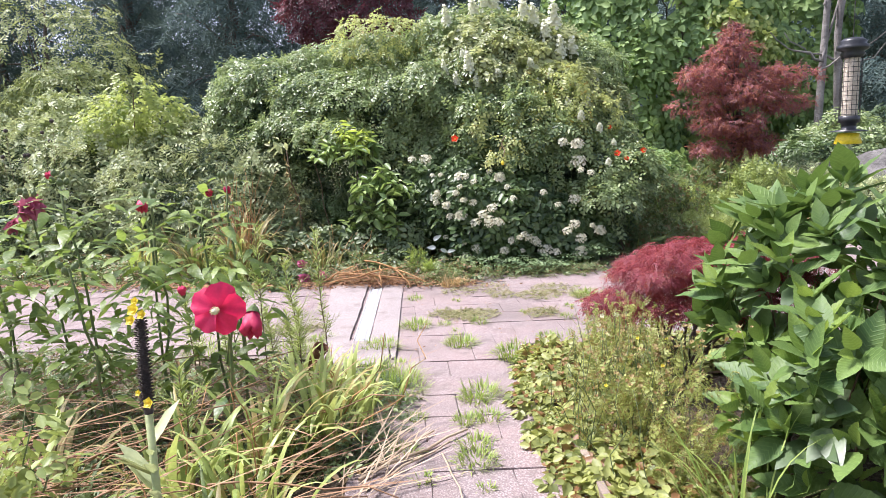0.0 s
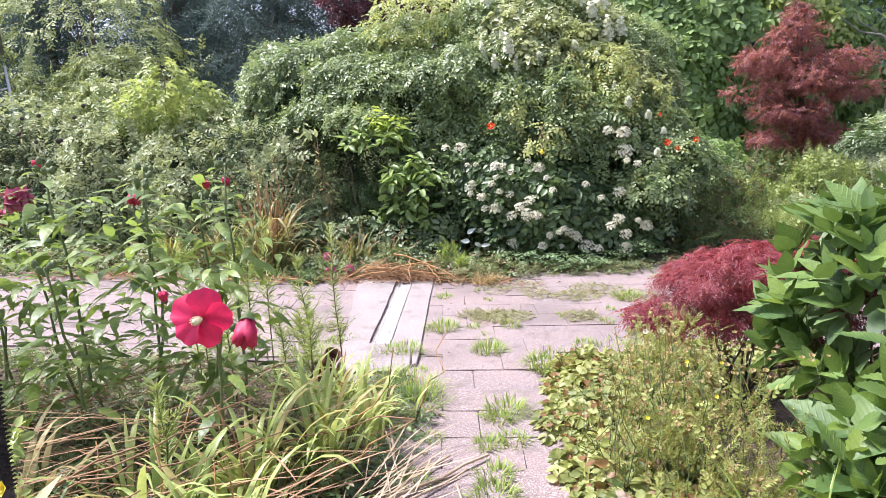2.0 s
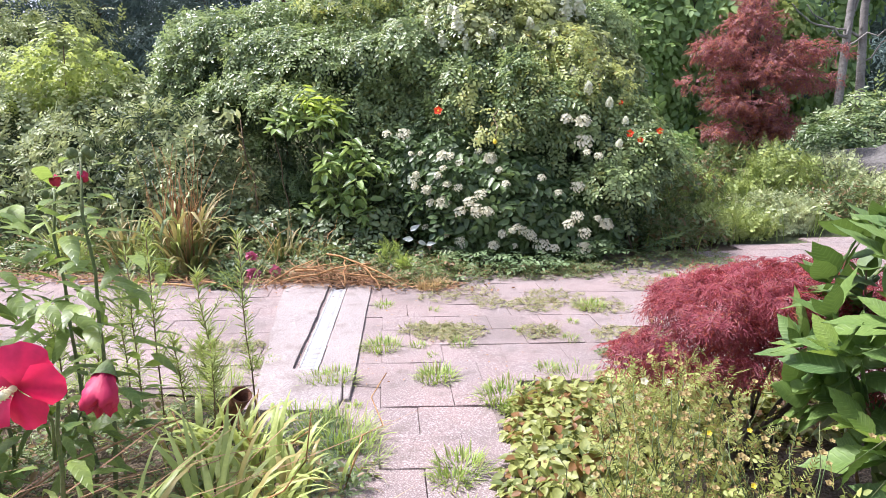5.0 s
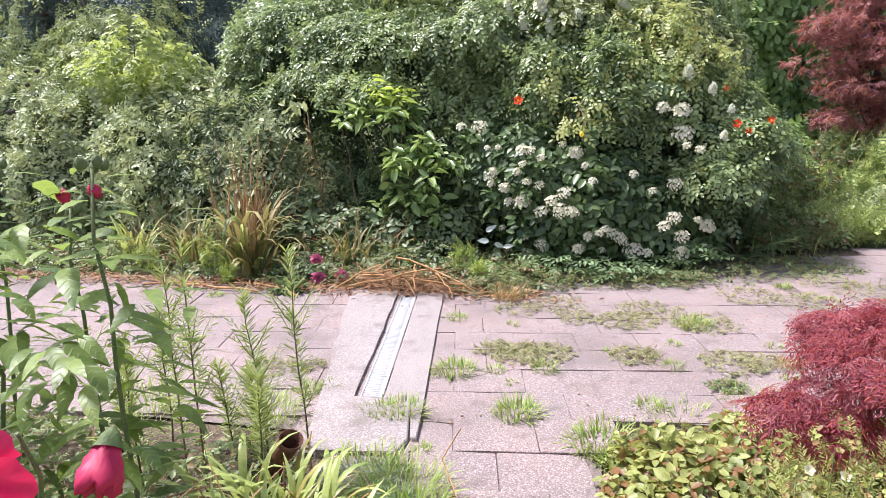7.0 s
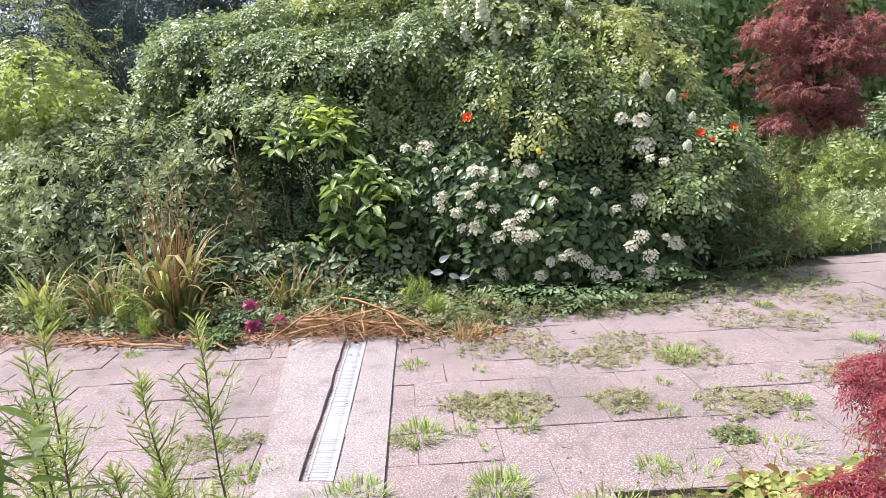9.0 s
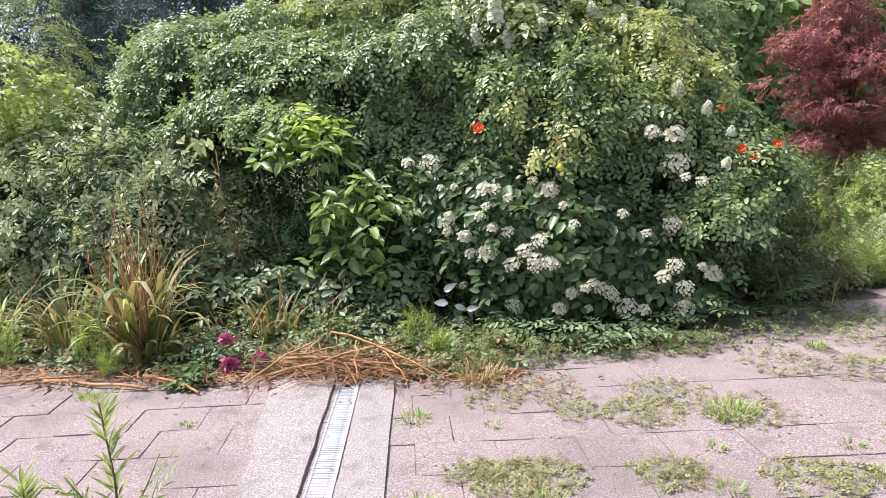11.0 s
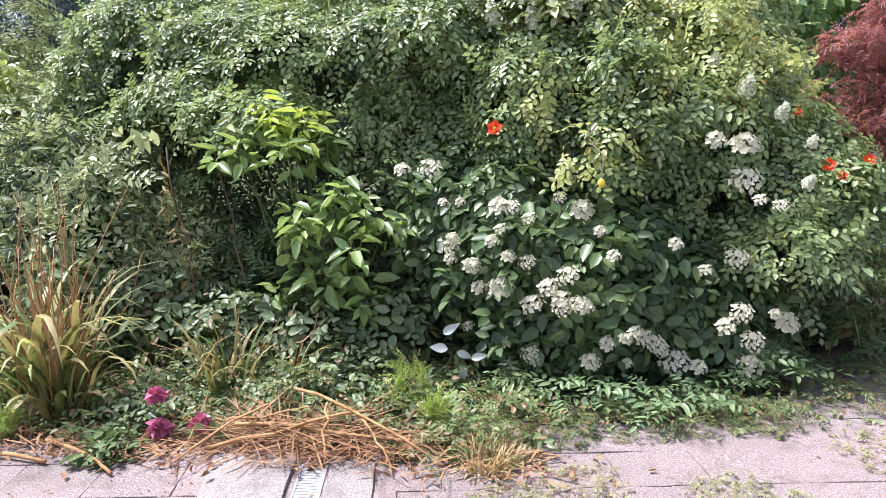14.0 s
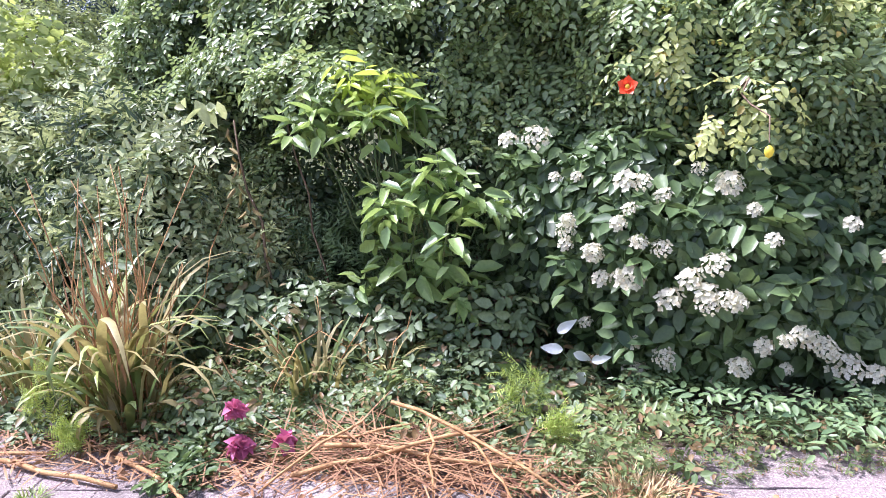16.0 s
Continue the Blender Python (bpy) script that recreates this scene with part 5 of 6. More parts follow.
# two bare grey trunks
for x, y, r, h, k in ((6.50, 15.0, 0.085, 9.0, 0), (6.80, 15.15, 0.085, 10.0, 1)):
    lob = [(x + 0.3, y + 1.0, h - 0.5, 2.0, 1.5, 1.2)]
    t = tree("bare_trunk_tree", "slender grey-barked tree with bare lower trunk", (x, y), h, r, lob, 350, tree_spray, 1.0, M_WOODS, M_GREYBARK, 5)
    v, q = tube(bent((x, y, 2.75), (x - 1.1, y - 0.4, 3.3), -0.1, 7, 0.04), 0.03, 0.008)
    part("dead_branch", quads_mesh("dead_branch", v, q, M_GREYBARK), t, "bare pale dead branch")
    v, q = tube(bent((x, y, 2.6 - k * 0.3), (x + 1.0, y - 0.3, 3.2), -0.05, 7, 0.04), 0.022, 0.006)
    part("dead_branch", quads_mesh("dead_branch", v, q, M_GREYBARK), t, "bare pale dead branch")

# boulders of the low ledge
for x, y, z, s in ((5.95, 12.9, 0.75, 0.62), (6.7, 12.7, 0.7, 0.75), (7.6, 12.7, 0.6, 0.7), (8.4, 12.9, 0.95, 0.7)):
    bm = bmesh.new()
    bmesh.ops.create_icosphere(bm, subdivisions=3, radius=1)
    for v in bm.verts:
        d = 1 + 0.35 * noise.noise(v.co * 1.3 + Vector((x, y, z))) + 0.08 * noise.noise(v.co * 5)
        v.co = Vector((v.co.x * d * s * 1.4, v.co.y * d * s, v.co.z * d * s * 0.75))
    me = bpy.data.meshes.new("boulder")
    bm.to_mesh(me)
    bm.free()
    me.materials.append(M_STONE)
    b = new("boulder", me)
    b.location = (x, y, ground_z(x, y) + s * 0.35)
    tagged(b, "weathered grey boulder in the bank", "boulder", "boulders of the bank")


# corner of the house, with a ladder beside it
M_SIDING = solid_mat("weathered_siding", (0.36, 0.31, 0.25), (0.46, 0.41, 0.34), 6, 0.85, fine=60)
M_ROOF = solid_mat("roof_shingle", (0.20, 0.20, 0.21), (0.28, 0.28, 0.29), 8, 0.9, fine=50)
M_TRIM = solid_mat("white_trim", (0.70, 0.70, 0.68), (0.78, 0.78, 0.76), 8, 0.6, fine=40, bump=0.1)
M_ALU = solid_mat("aluminium", (0.68, 0.69, 0.70), (0.78, 0.79, 0.80), 10, 0.4, 0.5, 0.1)
HX, HY, HZ = -11.25, 13.0, 3.95
house = thing("house", "low house corner with clapboard siding and grey roof", "house", (HX, HY, 0))
part("wall", prism("wall", [(-19, HY), (HX, HY), (HX, HY + 3.6), (-19, HY + 3.6)], -0.1, HZ, M_SIDING, 0), house)
board_front = prism("clapboard", [(-3.9, 0), (3.875, 0), (3.875, 0.02), (-3.9, 0.02)], 0, 0.125, M_SIDING, 0.006)
board_side = prism("clapboard", [(0, -1.8), (0.02, -1.8), (0.02, 1.8), (0, 1.8)], 0, 0.125, M_SIDING, 0.006)
for i in range(30):
    z = 0.25 + i * 0.122
    part("clapboard", board_front, house, m=pose(-15.13, HY - 0.022, z, 7, 0, 0))
    part("clapboard", board_side, house, m=pose(HX + 0.003, HY + 1.8, z, 0, 7, 0))
rv = [(-19.3, HY - 0.45, HZ - 0.12), (HX + 0.3, HY - 0.45, HZ - 0.12), (HX + 0.3, HY + 1.8, HZ + 1.1), (-19.3, HY + 1.8, HZ + 1.1), (HX + 0.3, HY + 4.05, HZ - 0.12), (-19.3, HY + 4.05, HZ - 0.12)]
rv = rv + [(x, y, z + 0.09) for x, y, z in rv]
rq = [(6, 7, 8, 9), (9, 8, 10, 11), (0, 3, 2, 1), (3, 5, 4, 2), (0, 1, 7, 6), (1, 2, 8, 7), (2, 4, 10, 8), (4, 5, 11, 10), (0, 6, 9, 3), (3, 9, 11, 5)]
part("roof", quads_mesh("roof", rv, rq, M_ROOF, False), house, "grey shingled roof")
gable = bpy.data.meshes.new("gable")
gable.from_pydata([(HX + 0.01, HY, HZ), (HX + 0.01, HY + 3.6, HZ), (HX + 0.01, HY + 1.8, HZ + 0.98)], [], [(0, 1, 2)])
gable.materials.append(M_SIDING)
part("gable", gable, house)
part("gutter", quads_mesh("gutter", *tube([(-19.3, HY - 0.52, HZ - 0.1), (-15, HY - 0.52, HZ - 0.11), (HX + 0.3, HY - 0.52, HZ - 0.12)], 0.06, 0.06, 8), M_TRIM), house, "white gutter")
part("downpipe", quads_mesh("downpipe", *tube([(HX + 0.1, HY - 0.5, HZ - 0.15), (HX + 0.06, HY - 0.3, HZ - 0.35), (HX + 0.05, HY - 0.08, HZ - 0.5), (HX + 0.05, HY - 0.08, 2.0), (HX + 0.05, HY - 0.08, 0.1)], 0.04, 0.04, 8), M_TRIM), house, "white downpipe")
house.rotation_euler = (0, 0, radians(43))
ladder = thing("ladder", "aluminium ladder leaning beside the house corner", "ladder", (-10.7, 12.8, 0))
A0, A1 = np.array((-10.66, 12.75, 0.1)), np.array((-11.08, 12.95, 3.1))
side = np.array((0.36, 0.0, 0.05))
for o in (0, 1):
    part("rail", quads_mesh("rail", *tube([A0 + side * o, (A0 + A1) / 2 + side * o, A1 + side * o], 0.028, 0.028, 6), M_ALU), ladder)
for i in range(10):
    p = A0 + (A1 - A0) * (i + 0.5) / 10
    part("rung", quads_mesh("rung", *tube([p, p + side * 0.5, p + side], 0.018, 0.018, 6), M_ALU), ladder)


# conifers of the woods
def conifer(x, y, h, seed):
    lob = []
    r = np.random.default_rng(seed)
    for i in range(16):
        s = i / 15
        a = i * 2.4
        rad = (1 - s) * 2.3 + 0.5
        lob.append((x + math.cos(a) * rad * 0.55, y + math.sin(a) * rad * 0.55, 1.2 + s * (h - 1.5), rad * 0.75, rad * 0.75, 0.55 + 0.25 * r.random()))
    return tree("conifer", "tall dark conifer in the woods", (x, y), h, 0.2, lob, 2100, fir_spray, 1.15, M_FIR, limbs=24, group="conifers of the woods", up=0.5, hang=0.5, bumps=0.25, freq=0.8, depth=0.25, seed=seed, back=0.35)


firs = [conifer(-9.0, 22.0, 11.0, 1), conifer(-13.5, 23.5, 13.0, 2), conifer(9.5, 21.5, 12.0, 3)]
for i, (x, y, k, s) in enumerate(((-5.5, 23.0, 1, 1.0), (-17.5, 22.0, 0, 1.15), (-1.8, 22.5, 0, 1.0), (1.8, 23.5, 2, 1.05), (5.5, 23.0, 1, 0.95), (13.0, 20.5, 0, 1.1), (-11.5, 27.0, 2, 1.3), (-7.0, 27.5, 0, 1.3), (-3.5, 27.0, 1, 1.2), (0.5, 28.0, 2, 1.2),
                                  (8.0, 27.0, 0, 1.3), (12.5, 26.5, 1, 1.3), (-16.5, 28.5, 1, 1.3), (-21.5, 26.0, 2, 1.2), (4.3, 28.0, 0, 1.3), (16.5, 24.0, 2, 1.2))):
    c = copy_thing(firs[k], Matrix.Translation((x, y, ground_z(x, y) - 0.08)) @ Matrix.Rotation(i * 1.3, 4, "Z"))
    c.scale = (s, s, s)
woods = thing("backdrop", "dense dark woodland closing the distance", "woods", (0, 40, 0), kind="structure")
foliage("far_foliage", [(x, 38 + (i % 3) * 2, 5 + (i % 2) * 3, 6, 3, 8) for i, x in enumerate(range(-40, 41, 7))], 5200, fir_spray, 2.8, M_FIR, woods, bumps=0.3, freq=0.3, back=0.1)

# ---- beds beside the path ----
hib = thing("hibiscus", "tall hardy hibiscus with one huge crimson-pink flower and dark buds", "plant", (-1.2, 3.6, 0))
hib_leaf = [leaf_data("leaf", M_HIB, l, w, 0.05, c, 0.12, 9, 0.05, 0.10) for l, w, c in ((0.15, 0.052, 0.45), (0.12, 0.042, 0.35), (0.175, 0.062, 0.55))]
bud_me = quads_mesh("green_bud", *lathe([(0.001, 0.0), (0.012, 0.006), (0.016, 0.02), (0.010, 0.036), (0.001, 0.044)], 7), M_STEM)
HIB_STEMS = [((-0.55, 3.35), (-0.42, 3.22), 0.92), ((-0.62, 3.75), (-0.68, 3.84), 1.42), ((-1.05, 3.7), (-1.1, 3.78), 1.36), ((-1.35, 3.6), (-1.5, 3.6), 1.46), ((-1.6, 3.75), (-1.78, 3.7), 1.36),
             ((-0.85, 3.9), (-0.92, 4.0), 1.28), ((-1.95, 3.7), (-2.1, 3.7), 1.40), ((-1.25, 3.95), (-1.32, 4.1), 1.40), ((-2.2, 3.9), (-2.35, 4.0), 1.3), ((-1.7, 3.4), (-1.85, 3.3), 1.15), ((-1.15, 3.35), (-1.2, 3.2), 1.05)]
nleaf = 0
for k, ((bx, by), (tx, ty), h) in enumerate(HIB_STEMS):
    pts = bent((bx, by, -0.03), (tx, ty, h), 0, 8, 0.012)
    v, q = tube(pts, 0.009, 0.005, 6)
    part("stem", quads_mesh("stem", v, q, M_STEM), hib)
    m = int(20 * h / 1.4)
    for i in range(m):
        s = 0.32 + 0.68 * (i + 0.5) / m
        p = np.array([np.interp(s, np.linspace(0, 1, 8), pts[:, c]) for c in range(3)])
        a = i * 2.4 + k
        d = (math.cos(a), math.sin(a), 0.35 if s > 0.85 else 0.12)
        if k == 0 and s > 0.7:
            continue
        pet = np.array(d) * (0.05 + 0.05 * (1 - s))
        part("leaf", hib_leaf[(i + k) % 3], hib, m=frame_at(p + pet, d, (-d[0] * 0.3, -d[1] * 0.3, 1), rng.uniform(0.6, 1.0) * (1.05 - 0.35 * (s > 0.9))))
    for i in range(5 if k else 0):
        a = i * 1.26 + k
        d = (math.cos(a), math.sin(a), 0.3)
        part("leaf", hib_leaf[i % 3], hib, m=frame_at((tx + d[0] * 0.04, ty + d[1] * 0.04, h - 0.03 - 0.02 * i), d, (0, 0, 1), 0.8))
        part("green_bud", bud_me, hib, m=frame_at((tx + math.cos(a) * 0.03, ty + math.sin(a) * 0.03, h + rng.uniform(-0.05, 0.02)), (1, 0, 0), (math.cos(a) * 0.5, math.sin(a) * 0.5, 1)))

BUSH = [(-0.75, 3.75, 0.95, 0.35, 0.35, 0.4), (-1.15, 3.7, 0.95, 0.4, 0.4, 0.42), (-1.6, 3.65, 0.95, 0.4, 0.4, 0.42), (-2.05, 3.75, 0.95, 0.4, 0.4, 0.4), (-0.9, 3.7, 0.5, 0.4, 0.4, 0.3), (-1.5, 3.6, 0.5, 0.5, 0.45, 0.3)]
P, N = cloud(BUSH, 760, bumps=0.3, freq=2.5, depth=0.35, floor=0.2, back=1.0)
free = np.linalg.norm(P - np.array((-0.42, 3.12, 0.88)), axis=1) > 0.3
P, N = P[free], N[free]
part("leaf_mass", scatter("leaf_mass", [broad_leaf(l, w, 0.05, c, 0.12, 6, 0.05, 0.1) for l, w, c in ((0.14, 0.048, 0.45), (0.12, 0.042, 0.35), (0.16, 0.056, 0.5))], P, unit(N * (0.7, 0.7, 0.15) + rng.normal(size=P.shape) * (0.6, 0.6, 0.18) + (0, 0, 0.05)), N * 0.15 + rng.normal(size=P.shape) * 0.22 + (0, 0, 1.0), rng.uniform(0.65, 1.1, len(P)), M_HIBMASS, True), hib, "", "stuff")


def hibiscus_flower(r):
    """Five broad overlapping ruffled petals, with radial creases."""
    out = []
    for i in range(5):
        a0 = i * 2 * math.pi / 5
        v, q = [], []
        nr, nc = 7, 9
        for a in range(nr + 1):
            s = a / nr
            for b in range(nc + 1):
                c = b / nc * 2 - 1
                ang = a0 + c * 0.80 * (0.8 + 0.2 * min(1, s * 1.6))
                rr = r * s * (1 - 0.26 * c * c * s + 0.03 * math.sin(c * 11 + i) * s) + 0.004
                z = 0.30 * r * (s ** 0.6) * 0.6 - 0.22 * r * s * s + 0.06 * r * math.sin(c * 8 + i) * s * s + 0.035 * r * math.cos(c * 26) * s + 0.28 * r * c * s
                v.append((rr * math.cos(ang), rr * math.sin(ang), z))
        for a in range(nr):
            for b in range(nc):
                k = a * (nc + 1) + b
                q.append((k, k + 1, k + nc + 2, k + nc + 1))
        out.append((np.array(v), np.array(q)))
    return out


m = frame_at((-0.41, 3.09, 0.875), (1, 0.28, 0.05), (0.42, -0.88, 0.12))
for i, (v, q) in enumerate(hibiscus_flower(0.118)):
    part("petal", quads_mesh("petal", v, q, M_PINK), hib, "crimson-pink ruffled petal", m=m)
v, q = joined([lathe([(0.001, 0.0), (0.010, 0.01), (0.008, 0.045), (0.012, 0.05), (0.013, 0.075), (0.006, 0.085), (0.001, 0.087)], 8)] +
              [(np.array([(x, y, z), (x + 0.004, y, z + 0.003), (x, y + 0.004, z + 0.006), (x - 0.004, y, z + 0.003)]), [(0, 1, 2, 3)]) for x, y, z in [(math.cos(i * 2.4) * 0.016, math.sin(i * 2.4) * 0.016, 0.04 + i * 0.001) for i in range(45)]])
part("stamen_column", quads_mesh("stamen_column", v, q, M_WHITE), hib, "cream stamen column", m=m)


def closed_bud(p, d, s, mat=None, label="closed dark pink flower"):
    """A rolled flower: spiral-creased petals in a green calyx."""
    prof = [(0.001, 0.0), (0.014, 0.004), (0.020, 0.02), (0.027, 0.04), (0.033, 0.06), (0.036, 0.078), (0.030, 0.092), (0.016, 0.088), (0.003, 0.075)]
    v, q = lathe(prof, 28)
    a = np.arctan2(v[:, 1], v[:, 0]) + v[:, 2] * 14
    v[:, :2] *= (1 + 0.16 * np.sin(a * 5) + 0.10 * np.sin(a * 9 + 1))[:, None]
    v[:, 2] += 0.10 * v[:, 2] * np.sin(a * 7)
    mm = frame_at(p, (1, 0.1, 0.1), d, s)
    b = part("closed_flower", quads_mesh("closed_flower", v, q, mat or M_DEEPPINK), hib, label, m=mm)
    cv, cq = lathe([(0.003, -0.02), (0.016, -0.004), (0.023, 0.014), (0.027, 0.022)], 10)
    c = new("calyx", quads_mesh("calyx", cv, cq, M_STEM))
    c.parent = b


closed_bud((-0.43, 3.49, 0.77), (0.8, -0.45, -0.45), 1.5)
closed_bud((-0.60, 3.15, 0.92), (-0.2, -0.3, 1), 0.5)
closed_bud((-1.14, 3.77, 1.33), (0.5, -0.4, -0.6), 0.85)
closed_bud((-0.68, 3.86, 1.33), (0.7, -0.3, 0.5), 0.5)
closed_bud((-0.78, 3.84, 1.31), (-0.8, -0.3, 0.4), 0.5)
closed_bud((-1.62, 3.7, 1.44), (0.3, -0.3, 0.8), 0.55)
f = crumpled((-1.76, 3.68, 1.30), 0.10, M_FADED, "wilting_flower", "wilting magenta hibiscus flower hanging on its stem")
crumpled((-1.88, 3.68, 1.2), 0.06, M_FADED, "wilting_flower", "shrivelled purple hibiscus flower hanging on its stem")
v, q = tube([(-0.5, 3.3, 0.55), (-0.45, 3.25, 0.7), (-0.43, 3.15, 0.86)], 0.006, 0.005)
part("flower_stalk", quads_mesh("flower_stalk", v, q, M_STEM), hib)
v, q = tube([(-0.55, 3.45, 0.55), (-0.48, 3.5, 0.74), (-0.44, 3.49, 0.77)], 0.006, 0.005)
part("flower_stalk", quads_mesh("flower_stalk", v, q, M_STEM), hib)

# mullein with a dark seed spike
mul = thing("mullein", "mullein stalk with dark seed spike and few yellow flowers", "plant", (0.19, 1.6, 0))
v, q = tube(bent((0.19, 1.6, -0.03), (0.203, 1.59, 1.07), 0, 6, 0.005), 0.012, 0.008, 7)
part("stalk", quads_mesh("stalk", v, q, M_ASTER), mul, "pale felted green stalk")
out = []
for i in range(300):
    z = 1.055 + 0.19 * i / 300
    a = i * 2.4
    rad = 0.0125 * (1 - 0.3 * i / 300) * rng.uniform(0.7, 1.2)
    lv, lq = leaf(0.009, 0.9, 0.6, 0.0)
    R = turned(np.array([[math.cos(a), math.sin(a), 0.4]]), np.array([[0, 0, 1.0]]))[0]
    out.append((lv @ R.T + np.array([0.203 + 0.03 * (z - 1.06), 1.59, z]) + np.array([math.cos(a) * rad, math.sin(a) * rad, 0]) * 0.7, lq))
out.append(tube([(0.203, 1.59, 1.04), (0.206, 1.59, 1.15), (0.209, 1.59, 1.25)], 0.010, 0.006, 7))
part("seed_spike", quads_mesh("seed_spike", *joined(out), M_DARKSPIKE), mul, "dark brown seed spike")
yf = quads_mesh("yellow_flower", *rose_flower(0.014), M_YELLOW)
for x, y, z, s in ((0.212, 1.57, 1.268, 1.15), (0.200, 1.575, 1.245, 1.0), (0.222, 1.58, 1.255, 0.9), (0.222, 1.568, 1.072, 1.0), (0.196, 1.575, 1.09, 0.6), (0.21, 1.58, 1.283, 0.8)):
    part("yellow_flower", yf, mul, "small yellow flower", m=frame_at((x, y, z), (1, 0, 0.2), (rng.uniform(-0.4, 0.6), -1, 0.5), s))
n = 26
az = rng.uniform(0, 6.28, n)
zz = rng.uniform(0.25, 0.98, n)
part("leaves", scatter("leaves", [leaf(0.13, 0.3, 0.3, 0.1), leaf(0.09, 0.3, 0.3, 0.1)], np.stack([np.full(n, 0.198), np.full(n, 1.595), zz], -1), np.stack([np.cos(az), np.sin(az), np.full(n, 1.1)], -1), np.stack([-np.cos(az), -np.sin(az), np.full(n, 1.0)], -1), rng.uniform(0.6, 1.1, n), M_ASTER), mul, "", "stuff")

# strap-leaved clumps in front of the hibiscus
for x, y, n, l, mt in ((-0.15, 3.55, 60, 0.55, M_BLADE), (-0.35, 3.2, 44, 0.6, M_BLADE), (-0.05, 3.95, 40, 0.42, M_BLADE), (-0.5, 2.8, 26, 0.6, M_BLADE), (-0.15, 2.7, 30, 0.55, M_BLADE), (-0.3, 4.15, 36, 0.42, M_BLADE), (-0.75, 2.5, 16, 0.5, M_DRYBLADE), (-0.1, 2.2, 34, 0.5, M_DRYBLADE), (-1.2, 2.9, 12, 0.6, M_DRYBLADE), (-0.38, 4.28, 30, 0.4, M_BLADE), (-0.55, 4.2, 26, 0.4, M_BLADE), (-0.7, 3.0, 18, 0.55, M_BLADE)):
    strap_clump((x, y, 0), n, l, 0.03, mt, "arching green strap leaves with yellow and dry tips", 2, "daylily", "daylilies by the path", 0.9)
# fallen dry stalks in the bed
dead = thing("dry_stalks", "tangle of fallen dry brown stalks in the bed", "straw", (-0.9, 3.0, 0))
n = 300
P = np.stack([rng.uniform(-2.4, -0.1, n), rng.uniform(1.9, 3.7, n), rng.uniform(0.03, 0.36, n)], -1)
part("stalk", quads_mesh("stalk", *blades(P, rng.normal(size=n) * 0.5 + 0.55 + math.pi * rng.integers(0, 2, n), rng.uniform(1.2, 1.6, n), rng.uniform(0.4, 1.0, n), rng.uniform(0.005, 0.012, n), rng.uniform(-0.15, 0.3, n), 5), M_TAN), dead, "", "stuff")
for i in range(34):
    a = np.array((rng.uniform(-1.9, -0.2), rng.uniform(2.0, 3.6), rng.uniform(0.05, 0.3)))
    g = rng.normal() * 0.5 + 0.55
    b = a + np.array((math.cos(g), math.sin(g) * 0.8, rng.uniform(-0.1, 0.35))) * rng.uniform(0.5, 1.0)
    v, q = tube(bent(a, b, 0.03, 6, 0.012), 0.0055, 0.003)
    part("stout_stalk", quads_mesh("stout_stalk", v, q, M_TAN), dead, "stout tan stalk")
# stalks fallen on the path
pst = thing("path_stalks", "pale dry stalks fallen across the path", "straw", (0.35, 3.4, 0))
n = 42
P = np.stack([rng.normal(size=n) * 0.07 + 0.2, rng.normal(size=n) * 0.2 + 3.2, rng.uniform(0.02, 0.09, n)], -1)
part("stalk", quads_mesh("stalk", *blades(P, rng.normal(size=n) * 0.45 + 1.1, rng.uniform(1.25, 1.62, n), rng.uniform(0.2, 0.55, n), rng.uniform(0.006, 0.012, n), rng.uniform(-0.2, 0.25, n), 5), M_PALESTALK), pst, "", "stuff")
for a, b, r in (((0.15, 3.2, 0.02), (0.60, 3.78, 0.02), 0.010), ((0.2, 3.12, 0.02), (0.52, 3.62, 0.02), 0.008), ((0.5, 3.5, 0.015), (0.72, 2.9, 0.015), 0.005), ((0.22, 3.35, 0.02), (0.42, 3.75, 0.02), 0.007)):
    v, q = tube(bent(a, b, 0.01, 6, 0.008), r, r * 0.7)
    part("stalk", quads_mesh("stalk", v, q, M_PALESTALK), pst, "stout pale stalk")


